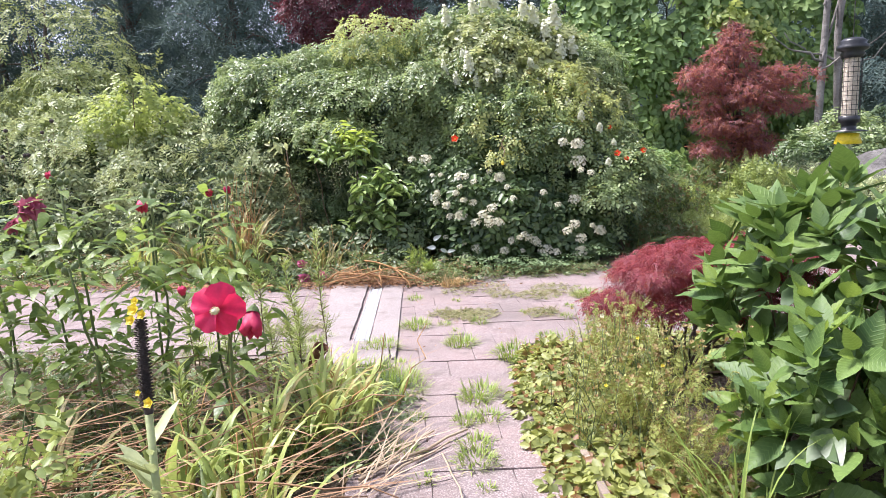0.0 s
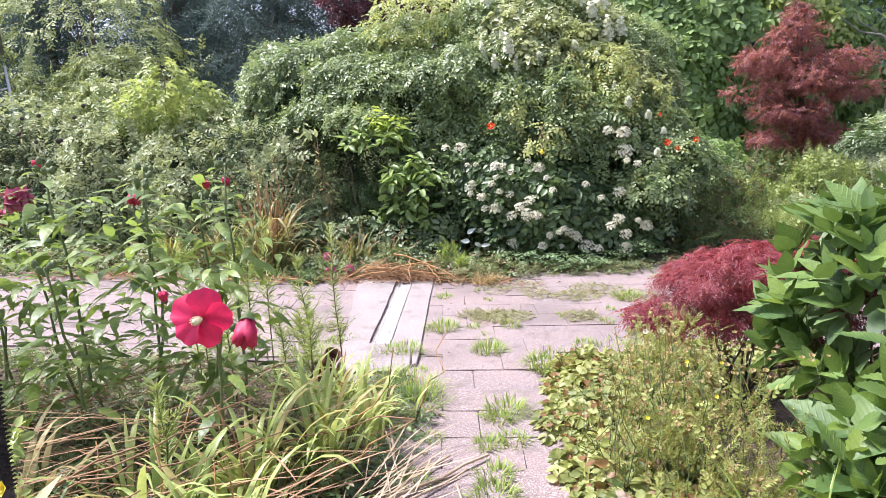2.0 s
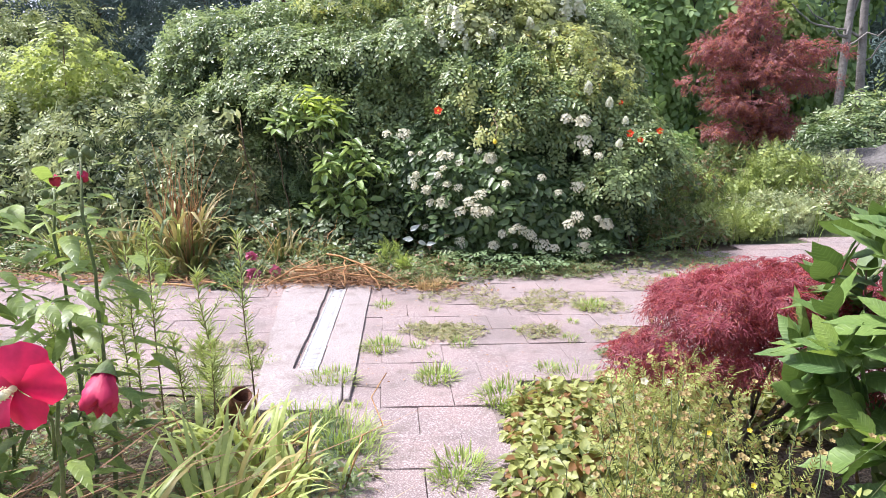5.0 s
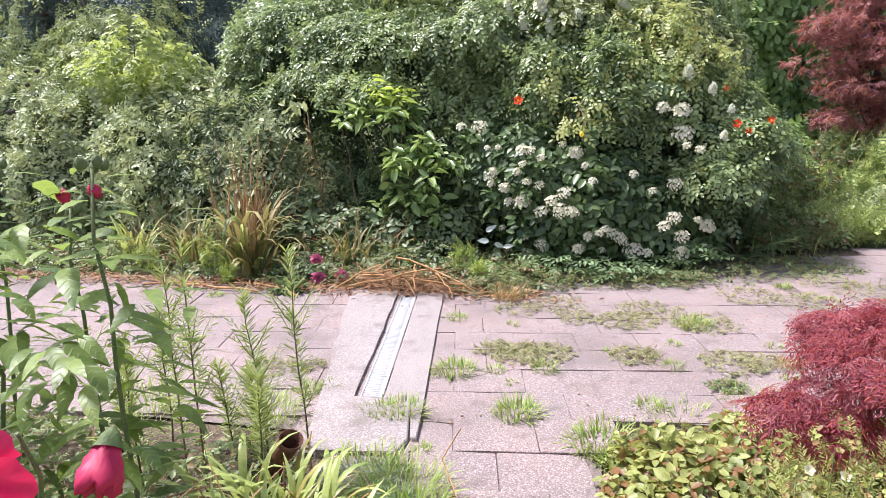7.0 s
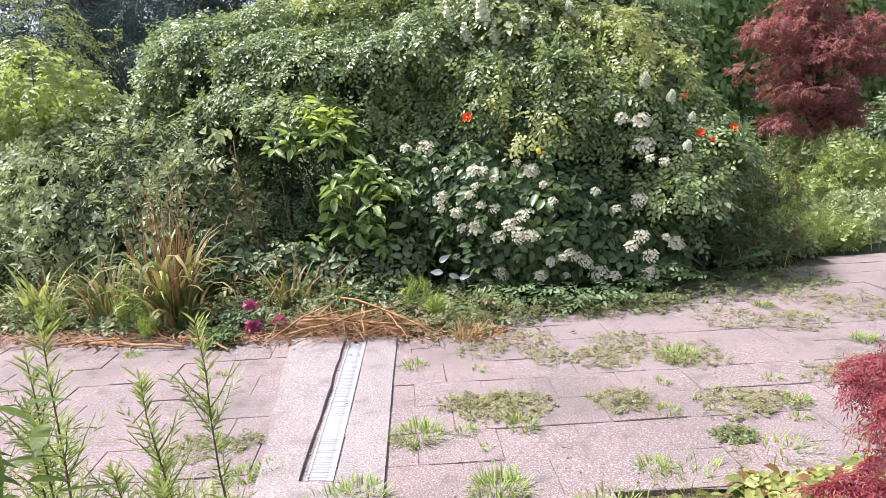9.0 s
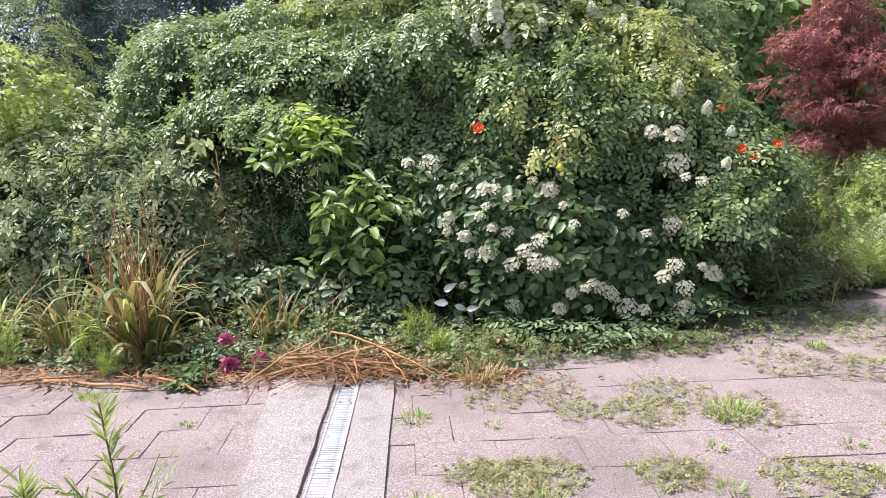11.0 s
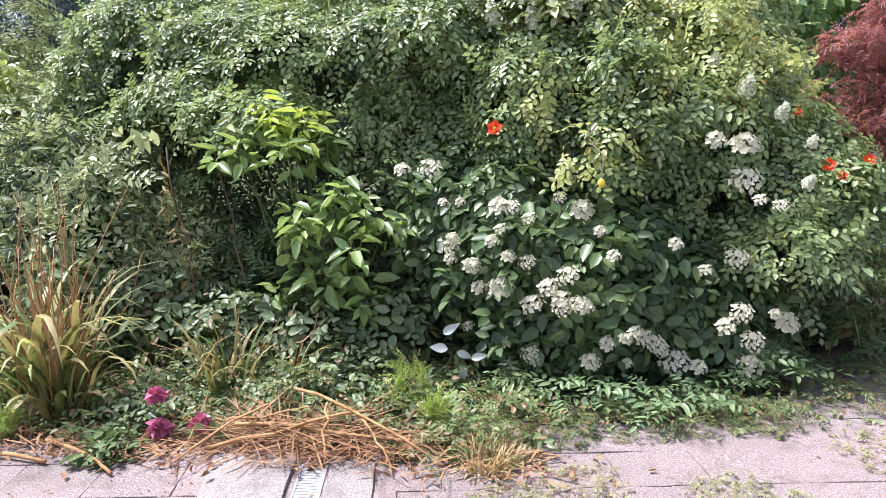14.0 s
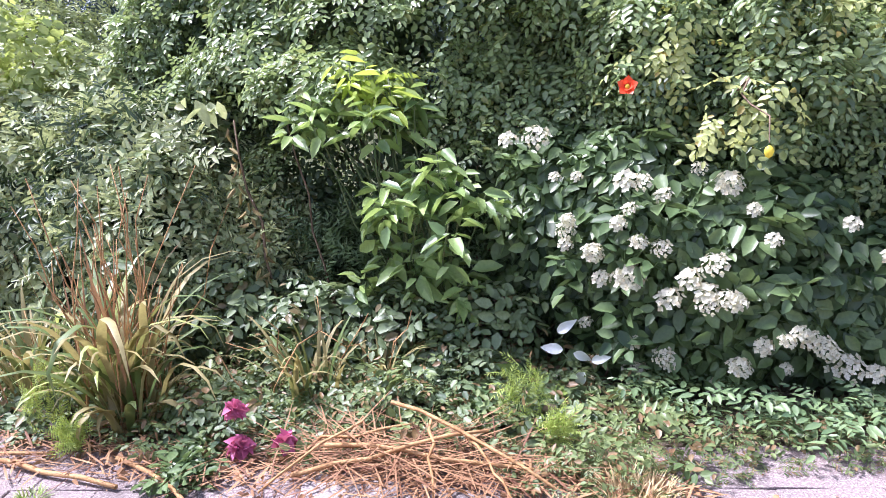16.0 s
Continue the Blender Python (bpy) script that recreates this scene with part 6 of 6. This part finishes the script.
def tall_weed(x, y, h, k):
    """Upright weed: one stem ringed with narrow leaves, denser towards its tip."""
    t = thing("tall_weed", "slender upright weed with narrow leaves by the paving", "plant", (x, y, 0), "weeds by the paving")
    top = (x + rng.normal() * 0.04, y + rng.normal() * 0.03, h)
    pts = bent((x, y, -0.03), top, 0, 7, 0.006)
    part("stem", quads_mesh("stem", *tube(pts, 0.005, 0.002, 5), M_BROWNSTEM), t)
    n = 130
    s = 0.15 + 0.85 * rng.random(n) ** 0.75
    p = np.stack([np.interp(s, np.linspace(0, 1, 7), pts[:, c]) for c in range(3)], -1)
    a = rng.uniform(0, 6.28, n)
    el = np.interp(s, (0, 1), (0.1, 1.3))
    part("leaves", scatter("leaves", [leaf(0.078, 0.14, 0.3, 0.12), leaf(0.06, 0.17, 0.3, 0.05)], p, np.stack([np.cos(a), np.sin(a), el], -1), np.stack([-np.cos(a) * 0.5, -np.sin(a) * 0.5, np.ones(n)], -1), rng.uniform(0.6, 1.1, n), M_WEEDGREEN), t, "", "stuff")
    for i in range(7 + k % 4):
        a = i * 2.4 + k
        z = h * rng.uniform(0.25, 0.8)
        b = (np.interp(z, pts[:, 2], pts[:, 0]), np.interp(z, pts[:, 2], pts[:, 1]), z)
        e = (b[0] + math.cos(a) * 0.10, b[1] + math.sin(a) * 0.10, z + 0.16)
        part("side_shoot", quads_mesh("side_shoot", *joined([tube(bent(b, e, -0.01, 4, 0.003), 0.003, 0.0015, 4)] + [(spray(15, 0.04, 0.19, 0.17, 46, 0.1, i)[0] @ turned(np.array([np.array(e) - b]), np.array([(0, 0, 1.0)]))[0].T + np.array(b), spray(15, 0.04, 0.19, 0.17, 46, 0.1, i)[1])]), M_WEEDGREEN), t)


for k, (x, y, h) in enumerate(((-0.76, 4.32, 1.08), (-0.44, 4.62, 1.0), (-0.64, 4.63, 0.80), (-0.98, 4.5, 0.92), (-1.12, 4.62, 0.72), (-0.86, 4.7, 0.45), (-0.58, 4.45, 0.5), (-0.72, 4.75, 0.4), (-1.3, 4.4, 0.7), (-1.45, 4.7, 0.55), (-0.55, 3.0, 0.62), (-1.05, 2.35, 0.7), (-0.95, 4.2, 0.7))):
    tall_weed(x, y, h, k)
# pale broad-leaved weed in the corner of the bed
pw = thing("pale_weed", "pale green broad-leaved weed in the bed", "plant", (-0.85, 2.45, 0))
foliage("foliage", [(-0.85, 2.45, 0.40, 0.10, 0.10, 0.22), (-1.0, 2.6, 0.45, 0.10, 0.10, 0.2)], 40, broad_spray, 0.62, M_WEEDGREEN, pw, up=1.0, hang=-0.2, depth=0.4)
stems("stem", pw, M_STEM, [(-0.85, 2.45, -0.03), (-1.0, 2.6, -0.03)], [(-0.85, 2.45, 0.6), (-1.0, 2.6, 0.6)], 0.006)
carpet("bed_weeds", "low weeds and dry litter under the hibiscus", "groundcover", [(-0.4, 3.6, 0.5), (-1.0, 3.2, 0.6), (-1.6, 3.6, 0.7), (-0.9, 4.2, 0.6), (-0.6, 2.5, 0.6), (-1.5, 2.6, 0.7), (-1.9, 4.3, 0.6), (0.05, 4.1, 0.2), (-2.6, 3.6, 0.7), (-0.05, 3.4, 0.25), (-2.8, 4.5, 0.6), (0.2, 2.2, 0.3)], 3400, broad_spray + narrow_spray, 0.5, M_LOW, 0.26)
carpet("bed_weeds", "yellow-green creeping plants at the path's edge", "groundcover", [(0.0, 4.4, 0.16), (0.1, 4.15, 0.14), (0.15, 3.85, 0.13), (0.08, 3.6, 0.2), (-0.15, 4.55, 0.2)], 420, narrow_spray, 0.3, M_COMP, 0.07)

# rusty pipe end
rp = thing("rusty_pipe", "rusty iron pipe end leaning out of the daylilies", "pipe", (-0.55, 4.45, 0))
v, q = lathe([(0.040, -0.05), (0.048, 0.10), (0.056, 0.30), (0.060, 0.335), (0.055, 0.335), (0.050, 0.29), (0.036, 0.0)], 16)
v[:, 0] *= 0.8
part("tube", quads_mesh("tube", v, q, M_RUST), rp, m=frame_at((-0.60, 4.45, 0.0), (0.80, -0.2, -0.56), (0.58, -0.12, 0.80)))

# ---- bed on the other side of the path ----
big = thing("bigleaf_hydrangea", "large bigleaf hydrangea bush with broad fresh green leaves", "shrub", (2.35, 3.4, 0))
BIG_SIZES = ((0.20, 0.095, 0.05), (0.165, 0.076, 0.02), (0.225, 0.105, 0.12))
big_leaf = [leaf_data("leaf", M_BIGHYD, l, w, 0.055, c, 0.26, 15) for l, w, c in BIG_SIZES]
big_young = [leaf_data("leaf", M_BIGYOUNG, l, w, 0.055, c - 0.05, 0.38, 15) for l, w, c in BIG_SIZES]
BIG = [(2.42, 3.6, 0.71, 0.55, 0.5, 0.54), (2.26, 3.1, 0.45, 0.42, 0.42, 0.5), (2.82, 3.3, 0.70, 0.5, 0.5, 0.53), (2.24, 3.95, 0.72, 0.42, 0.4, 0.41), (2.7, 3.95, 0.66, 0.5, 0.4, 0.46)]
P, N = cloud(BIG, 330, bumps=0.16, freq=2.2, depth=0.12, floor=0.14, back=0.8)
order = np.argsort(P[:, 0] + 0.5 * P[:, 1])
made, mp, ma, mn = 0, [], [], []
for p, nn in zip(P[order], N[order]):
    up = unit(nn * 0.6 + np.array([0, 0, 0.8]) + rng.normal(size=3) * 0.3)
    t1 = unit(np.cross(up, rng.normal(size=3)))
    t2 = np.cross(up, t1)
    a0 = rng.uniform(0, 6.28)
    for i in range(6):
        a = a0 + i * (math.pi / 2) + (math.pi / 4 if i > 3 else 0)
        d = t1 * math.cos(a) + t2 * math.sin(a) + up * (0.35 if i < 2 else 0.95 if i < 4 else 1.8)
        off = p + d * 0.015 - up * (0.06 if i < 2 else 0.0)
        s = rng.uniform(0.75, 1.1) if i < 4 else 0.55
        if made < 298:
            part("leaf", (big_young if i > 3 or (i > 1 and made % 3 and up[2] > 0.75) else big_leaf)[(made + i) % 3], big, m=frame_at(off, d, up - d * 0.2, s))
        else:
            mp.append(off), ma.append(d), mn.append((*(up - d * 0.2), s))
        made += 1
mn = np.array(mn)
part("leaf_mass", scatter("leaf_mass", [broad_leaf(l, w, 0.03, c, 0.16, 7) for l, w, c in BIG_SIZES], np.array(mp), np.array(ma), mn[:, :3], mn[:, 3], M_BIGMASS, True), big, "", "stuff")
# inner leaves use the darker green of M_HYD for the shaded inside
P, N = cloud([(a, b, c, d * 0.8, e * 0.8, f * 0.85) for a, b, c, d, e, f in BIG], 300, bumps=0.1, floor=0.1, back=1.0)
part("inner_leaf_mass", scatter("inner_leaf_mass", [broad_leaf(0.17, 0.09, 0.03, 0.25, 0.1, 6)], P, unit(N + rng.normal(size=P.shape) * 0.5), N + (0, 0, 0.8), rng.uniform(0.8, 1.2, len(P)), M_HYD), big, "inner leaves in darker green for shade", "stuff")
random_stems(big, BIG, 34, M_BROWNSTEM, 0.008, "stem")

lace = thing("laceleaf_maple", "low weeping laceleaf maple with crimson threadlike leaves", "shrub", (1.85, 4.45, 0))
LACE = [(1.66, 4.42, 0.72, 0.24, 0.26, 0.09), (1.92, 4.5, 0.81, 0.34, 0.36, 0.10), (2.25, 4.5, 0.76, 0.40, 0.36, 0.14), (1.78, 4.75, 0.70, 0.32, 0.30, 0.10), (1.52, 4.38, 0.60, 0.14, 0.16, 0.06), (2.05, 4.6, 0.62, 0.36, 0.34, 0.08), (1.46, 4.36, 0.52, 0.12, 0.14, 0.07), (1.36, 4.34, 0.58, 0.11, 0.12, 0.06), (1.75, 4.32, 0.55, 0.22, 0.18, 0.10), (2.1, 4.32, 0.56, 0.30, 0.22, 0.12)]


def lace_leaf(seed):
    """A threadlike leaf: seven narrow toothed fingers that fan out and hang."""
    r = np.random.default_rng(seed)
    out = []
    for i in range(7):
        a = radians((i - 3) * 24 + r.uniform(-6, 6))
        fv, fq = spray(9, 0.016, 0.085 * (1 - 0.09 * abs(i - 3)), 0.26, 34, 0.1, seed * 7 + i)
        R = turned(np.array([[math.cos(a), math.sin(a), -0.25]]), np.array([[0.2, 0, 1.0]]))[0]
        fv = fv @ R.T
        fv[:, 2] -= 5.0 * fv[:, 0] ** 2
        out.append((fv, fq))
    return joined(out)


foliage("foliage", LACE, 1500, [lace_leaf(k) for k in range(5)], 1.05, M_LACE, lace, up=0.8, hang=0.45, bumps=0.35, freq=4.5, depth=0.2, floor=0.38, gaps=-0.5, back=0.8, drape=0.5, under=-0.4)
stems("branch", lace, M_BARK, [(1.85, 4.5, -0.04)] * 14, [(1.95 + 0.36 * math.cos(i * 0.45), 4.5 + 0.28 * math.sin(i * 0.45), 0.58 + rng.uniform(-0.08, 0.1)) for i in range(14)], 0.012, 0.08)

carpet("strawberries", "strawberry plants with yellow-green and reddish leaves", "groundcover", [(1.15, 4.2, 0.35), (1.2, 4.7, 0.38), (1.3, 3.7, 0.38), (1.35, 3.3, 0.33), (1.5, 5.1, 0.35), (1.05, 5.0, 0.22), (1.7, 4.9, 0.4), (1.6, 3.0, 0.4), (1.45, 2.6, 0.3), (1.9, 5.2, 0.35), (2.3, 5.1, 0.35), (1.8, 2.5, 0.3)], 3600, [spray(3, 0.06, 0.028, 0.74, 62, 0.25, s + 5) for s in range(4)], 1.0, M_STRAWB, 0.21)
wort = thing("wort", "wispy herbs with brown seed heads and yellow flowers", "plant", (1.5, 3.6, 0))
n = 84
rx, ry = rng.normal(size=n) * 0.17 + 1.45, rng.normal(size=n) * 0.28 + 3.6
tops = [(x + rng.normal() * 0.07, y + rng.normal() * 0.07, rng.uniform(0.32, 0.72)) for x, y in zip(rx, ry)]
stems("stem", wort, M_STEM, [(x, y, -0.02) for x, y in zip(rx, ry)], tops, 0.003, sides=4)
foliage("foliage", [(1.45, 3.6, 0.26, 0.36, 0.5, 0.34), (1.45, 4.0, 0.32, 0.28, 0.3, 0.34), (1.6, 3.2, 0.25, 0.28, 0.3, 0.32)], 1900, narrow_spray + broad_spray[:1], 0.24, M_WORT, wort, hang=-0.9, bumps=0.5, freq=3.5, depth=0.45, drape=0.2)
sh = quads_mesh("seed_head", *rose_flower(0.016), M_SEED)
for i, t in enumerate(tops):
    for j in range(2):
        part("seed_head", sh, wort, "small brown seed head", m=frame_at((t[0] + rng.normal() * 0.03, t[1] + rng.normal() * 0.03, t[2] + rng.uniform(-0.04, 0.02)), (1, 0, 0), (rng.normal() * 0.4, -0.4, 1), rng.uniform(0.5, 0.95)))
for p in ((1.466, 3.586, 0.59), (1.56, 3.45, 0.5), (1.62, 3.7, 0.55), (1.3, 3.4, 0.42)):
    part("yellow_flower", yf, wort, "small yellow flower", m=frame_at(p, (1, 0, 0), (0.1, -0.8, 0.8), 0.75))
wf = quads_mesh("pale_flower", *rose_flower(0.018), M_WHITE)
for p in ((1.33, 3.95, 0.60), (1.40, 3.9, 0.62), (1.30, 3.85, 0.58)):
    part("pale_flower", wf, wort, "small pale flower", m=frame_at(p, (1, 0, 0), (0.1, -0.8, 0.8), 1.0))
# stalks of grass in front of the big leaves
strap_clump((1.75, 2.75, 0), 30, 0.55, 0.009, M_GRASS, "thin upright grass stalks before the hydrangea", 0, "grass_clump")

bd = thing("edging_board", "weathered timber edging board half sunk beside the path", "board", (1.17, 3.4, 0))
part("board", prism("board", [(1.14, 3.62), (1.175, 3.63), (1.36, 2.6), (1.325, 2.59)], -0.06, 0.10, M_BOARD, 0.005), bd)

# bird feeder on a hook
fd = thing("bird_feeder", "tube bird feeder with black cap, wire cage and yellow tray", "bird feeder", (3.13, 5.4, 1.40))
fd.scale = (0.78, 0.78, 0.78)
C = np.array([3.13, 5.4, -0.13])


def turned_part(name, prof, mat, label="", segs=24):
    v, q = lathe(prof, segs)
    return part(name, quads_mesh(name, v + C, q, mat), fd, label)


turned_part("tray", [(0.001, 1.535), (0.105, 1.525), (0.11, 1.53), (0.085, 1.615), (0.075, 1.62)], M_YELLOWPL, "bright yellow plastic tray")
turned_part("base", [(0.15, 1.632), (0.152, 1.638), (0.06, 1.65), (0.06, 1.70), (0.085, 1.715), (0.085, 1.765), (0.07, 1.77)], M_BLACK, "black base with perch ring")
turned_part("seed_tube", [(0.062, 1.76), (0.062, 2.28)], M_SEEDFILL, "clear tube filled with pale seed")
turned_part("cap", [(0.075, 2.26), (0.10, 2.29), (0.085, 2.31), (0.125, 2.33), (0.13, 2.355), (0.10, 2.375), (0.11, 2.395), (0.07, 2.425), (0.001, 2.435)], M_BLACK, "black domed cap")
cage = []
for i in range(14):
    a = i * 2 * math.pi / 14
    x, y = C[0] + 0.082 * math.cos(a), C[1] + 0.082 * math.sin(a)
    cage.append(tube([(x, y, 1.62), (x, y, 1.9), (x, y, 2.15)], 0.0022, 0.0022, 4))
for z in np.arange(1.65, 2.15, 0.04):
    ring = [(C[0] + 0.082 * math.cos(a), C[1] + 0.082 * math.sin(a), z) for a in np.linspace(0, 2 * math.pi, 19)]
    cage.append(tube(ring, 0.0022, 0.0022, 4))
part("cage", quads_mesh("cage", *joined(cage), M_IRON), fd, "black wire cage")
part("hanger", quads_mesh("hanger", *tube([(3.13, 5.4, 2.30), (3.13, 5.4, 2.45), (3.13, 5.4, 2.79)], 0.004, 0.004, 5), M_IRON), fd)
hook = thing("feeder_pole", "black iron shepherd's hook pole carrying the feeder", "pole", (3.55, 5.5, 0))
part("pole", quads_mesh("pole", *tube([(3.55, 5.5, -0.1), (3.55, 5.5, 1.2), (3.55, 5.5, 2.7), (3.5, 5.48, 2.9), (3.35, 5.45, 2.98), (3.2, 5.42, 2.93), (3.13, 5.4, 2.80)], 0.010, 0.007, 7), M_IRON), hook)

part("wire", quads_mesh("wire", *tube([(3.13, 5.4, 2.82), (3.13, 5.4, 2.6), (3.11, 5.4, 2.44)], 0.003, 0.003, 5), M_IRON), hook)
fd.location = (3.105, 5.4, 1.425)

# ---- grass tufts and creeping mats in the joints ----


def tuft_mesh(n, h, spread, seed):
    r = np.random.default_rng(seed)
    az = r.uniform(0, 6.28, n)
    d = np.sqrt(r.random(n)) * spread
    b = np.stack([np.cos(az) * d, np.sin(az) * d, np.full(n, -0.015)], -1)
    return quads_mesh("grass_tuft", *blades(b, az + r.normal(size=n) * 0.6, r.uniform(0.1, 1.15, n), h * r.uniform(0.6, 1.2, n), r.uniform(0.004, 0.007, n), r.uniform(0.3, 1.5, n), 4), M_GRASS)


tufts = [tuft_mesh(150, 0.075, 0.075, 1), tuft_mesh(100, 0.06, 0.055, 2), tuft_mesh(190, 0.085, 0.095, 3), tuft_mesh(60, 0.045, 0.04, 4)]
TUFTS = ((-0.26, 6.81, 1), (0.17, 6.74, 3), (1.4, 6.9, 2), (0.46, 5.96, 1), (-0.06, 5.83, 2), (0.34, 6.2, 3), (0.17, 5.89, 1), (0.29, 5.72, 3), (0.84, 6.3, 3), (1.2, 6.12, 1), (1.24, 6.52, 3), (1.85, 6.55, 3), (1.87, 6.26, 1), (1.82, 6.05, 3),
         (1.04, 5.55, 1), (2.61, 7.21, 1), (-0.82, 5.43, 0), (-0.72, 5.5, 1), (-0.32, 5.22, 2), (-0.22, 5.25, 2), (-2.44, 7.11, 1), (0.37, 5.35, 2), (2.49, 7.71, 3), (2.24, 8.03, 1),
         (0.62, 4.33, 2), (0.60, 4.22, 0), (0.58, 3.92, 0), (0.70, 3.98, 1), (0.66, 3.62, 0), (0.68, 3.45, 2), (0.28, 3.95, 1), (0.30, 3.52, 1), (0.75, 3.2, 3), (0.45, 3.25, 3), (0.85, 4.95, 1), (0.78, 5.1, 2), (-0.02, 4.92, 3), (-1.55, 6.72, 3))
for x, y, k in TUFTS:
    t = new("grass_tuft", tufts[k])
    s = rng.uniform(0.85, 1.25)
    t.matrix_basis = pose(x, y, 0, 0, 0, rng.uniform(0, 360)) @ Matrix.Diagonal((s, s, s, 1))
    tagged(t, "small yellow-green grass tuft growing in a paving joint", "grass", "tufts in the paving")
for x, y, s in ((0.02, 7.40, 1.5), (0.10, 7.46, 1.2), (-0.06, 7.62, 1.0)):
    t = new("dry_grass_tuft", tuft_mesh(160, 0.10, 0.06, int(s * 10)))
    t.data.materials[0] = M_BLOND
    t.matrix_basis = pose(x, y, 0, 0, 0, s * 90) @ Matrix.Diagonal((s, s, s, 1))
    tagged(t, "blond dry grass tuft at the paving's edge", "grass", "dry tufts at the edge")
for spots, n in ((((0.28, 6.17, 0.18), (0.42, 6.2, 0.2), (0.12, 6.22, 0.14)), 620), (((1.0, 6.25, 0.15),), 170), (((1.54, 6.22, 0.2), (1.72, 6.25, 0.16)), 300), (((0.95, 6.92, 0.22), (0.6, 6.95, 0.16)), 330), (((1.14, 7.17, 0.25), (1.5, 6.95, 0.22)), 380), (((-1.2, 5.68, 0.16), (-0.98, 5.75, 0.12)), 260), (((2.2, 6.6, 0.2), (2.5, 6.75, 0.2)), 260), (((2.3, 7.6, 0.25), (1.9, 7.7, 0.25)), 300), (((2.9, 7.9, 0.3), (2.6, 8.2, 0.25)), 330), (((0.15, 7.1, 0.18), (0.45, 7.25, 0.2)), 200)):
    carpet("weed_mat", "flat creeping weed mat spread over the paving", "weed", spots, int(n * 0.95), narrow_spray + broad_spray, 0.21, M_MAT, 0.035, 1.0)
carpet("weed_mat", "green creeping weed growing on the paving", "weed", [(1.46, 5.86, 0.09)], 90, broad_spray, 0.22, M_LOW, 0.05, 1.2)
grit = thing("paving_litter", "small dry leaf flakes and crumbs scattered over the paving", "litter", (0.5, 6.0, 0), kind="stuff")
n = 1500
P = np.stack([rng.uniform(-3.2, 3.2, n), 5.1 + 3.2 * rng.random(n) ** 0.8, np.full(n, 0.007)], -1)
P = P[[paved(x, y) for x, y, z in P]]
gap = np.stack([rng.normal(size=260) * 0.02, rng.uniform(5.4, 7.4, 260), np.full(260, -0.004)], -1)
gap[:, 0] += drain_x(gap[:, 1]) - 0.012
P = np.concatenate([P, gap])
n = len(P)
part("flakes", scatter("flakes", [leaf(0.022, 0.5, 0.4, 0.1), leaf(0.013, 0.7, 0.3, 0.1), leaf(0.035, 0.12, 0.2, 0.05)], P, rng.normal(size=(n, 3)) * (1, 1, 0.1), rng.normal(size=(n, 3)) * 0.3 + (0, 0, 1), rng.uniform(0.5, 1.2, n), M_STRAW), grit, "", "stuff")
# grass at the bed's edges
for x, y, n, h in ((0.0, 4.55, 260, 0.16), (0.1, 4.35, 160, 0.13), (-0.2, 4.65, 160, 0.14), (0.85, 5.2, 150, 0.08), (1.2, 5.45, 90, 0.09), (1.6, 5.7, 90, 0.09), (-0.9, 5.1, 160, 0.14), (-1.6, 5.1, 160, 0.16), (2.1, 5.75, 80, 0.10)):
    t = new("grass_tuft", tuft_mesh(n, h, 0.17, int(x * 100) % 97))
    t.location = (x, y, 0)
    tagged(t, "loose grass fringe at the bed's edge", "grass", "grass at the bed edges")

# ---- paving stones ----
def paver_mesh(w, d, seed):
    r = np.random.default_rng(seed)
    c = [Vector((0, 0, 0)), U * w, U * w + W * d, W * d]
    o = []
    for i in range(4):
        a, b = c[i], c[(i + 1) % 4]
        o += [tuple(a + Vector((r.uniform(-0.003, 0.003), r.uniform(-0.003, 0.003), 0)))[:2], tuple(a.lerp(b, r.uniform(0.35, 0.65)) + Vector((r.uniform(-0.003, 0.003), r.uniform(-0.003, 0.003), 0)))[:2]]
    return prism("paver", o, -0.05, 0.0, M_PAVER, 0.004)


PW, PD, GAP = 0.40, 0.325, 0.004
paver_mes = [paver_mesh(PW - GAP, PD - GAP, s) for s in range(6)]
O = Vector((0.0, 4.58, 0))
rest = []
for j in range(-26, 22):
    for i in range(-26, 24):
        p = O + U * (i * PW + (j % 2) * PW / 2) + W * (j * PD)
        c = p + U * PW / 2 + W * PD / 2
        if not any(paved(c.x + o, c.y + b) for o in (-0.14, 0, 0.14) for b in (-0.16, 0)):
            continue
        m = Matrix.Translation(p + Vector((0, 0, rng.uniform(-0.004, 0.004)))) @ Euler((rng.normal() * 0.004, rng.normal() * 0.004, rng.normal() * 0.003)).to_matrix().to_4x4()
        if -3.4 < c.x < 3.0 and 2.4 < c.y < 9:
            part("paver", paver_mes[rng.integers(0, 6)], pavement, m=m)
        else:
            rest.append((m, rng.integers(0, 6)))
bm = bmesh.new()
for m, k in rest:
    n0 = len(bm.verts)
    bm.from_mesh(paver_mes[k])
    bm.verts.ensure_lookup_table()
    for v in bm.verts[n0:]:
        v.co = m @ v.co
me = bpy.data.meshes.new("far_pavers")
bm.to_mesh(me)
bm.free()
me.materials.append(M_PAVER)
part("far_pavers", me, pavement, "", "stuff")
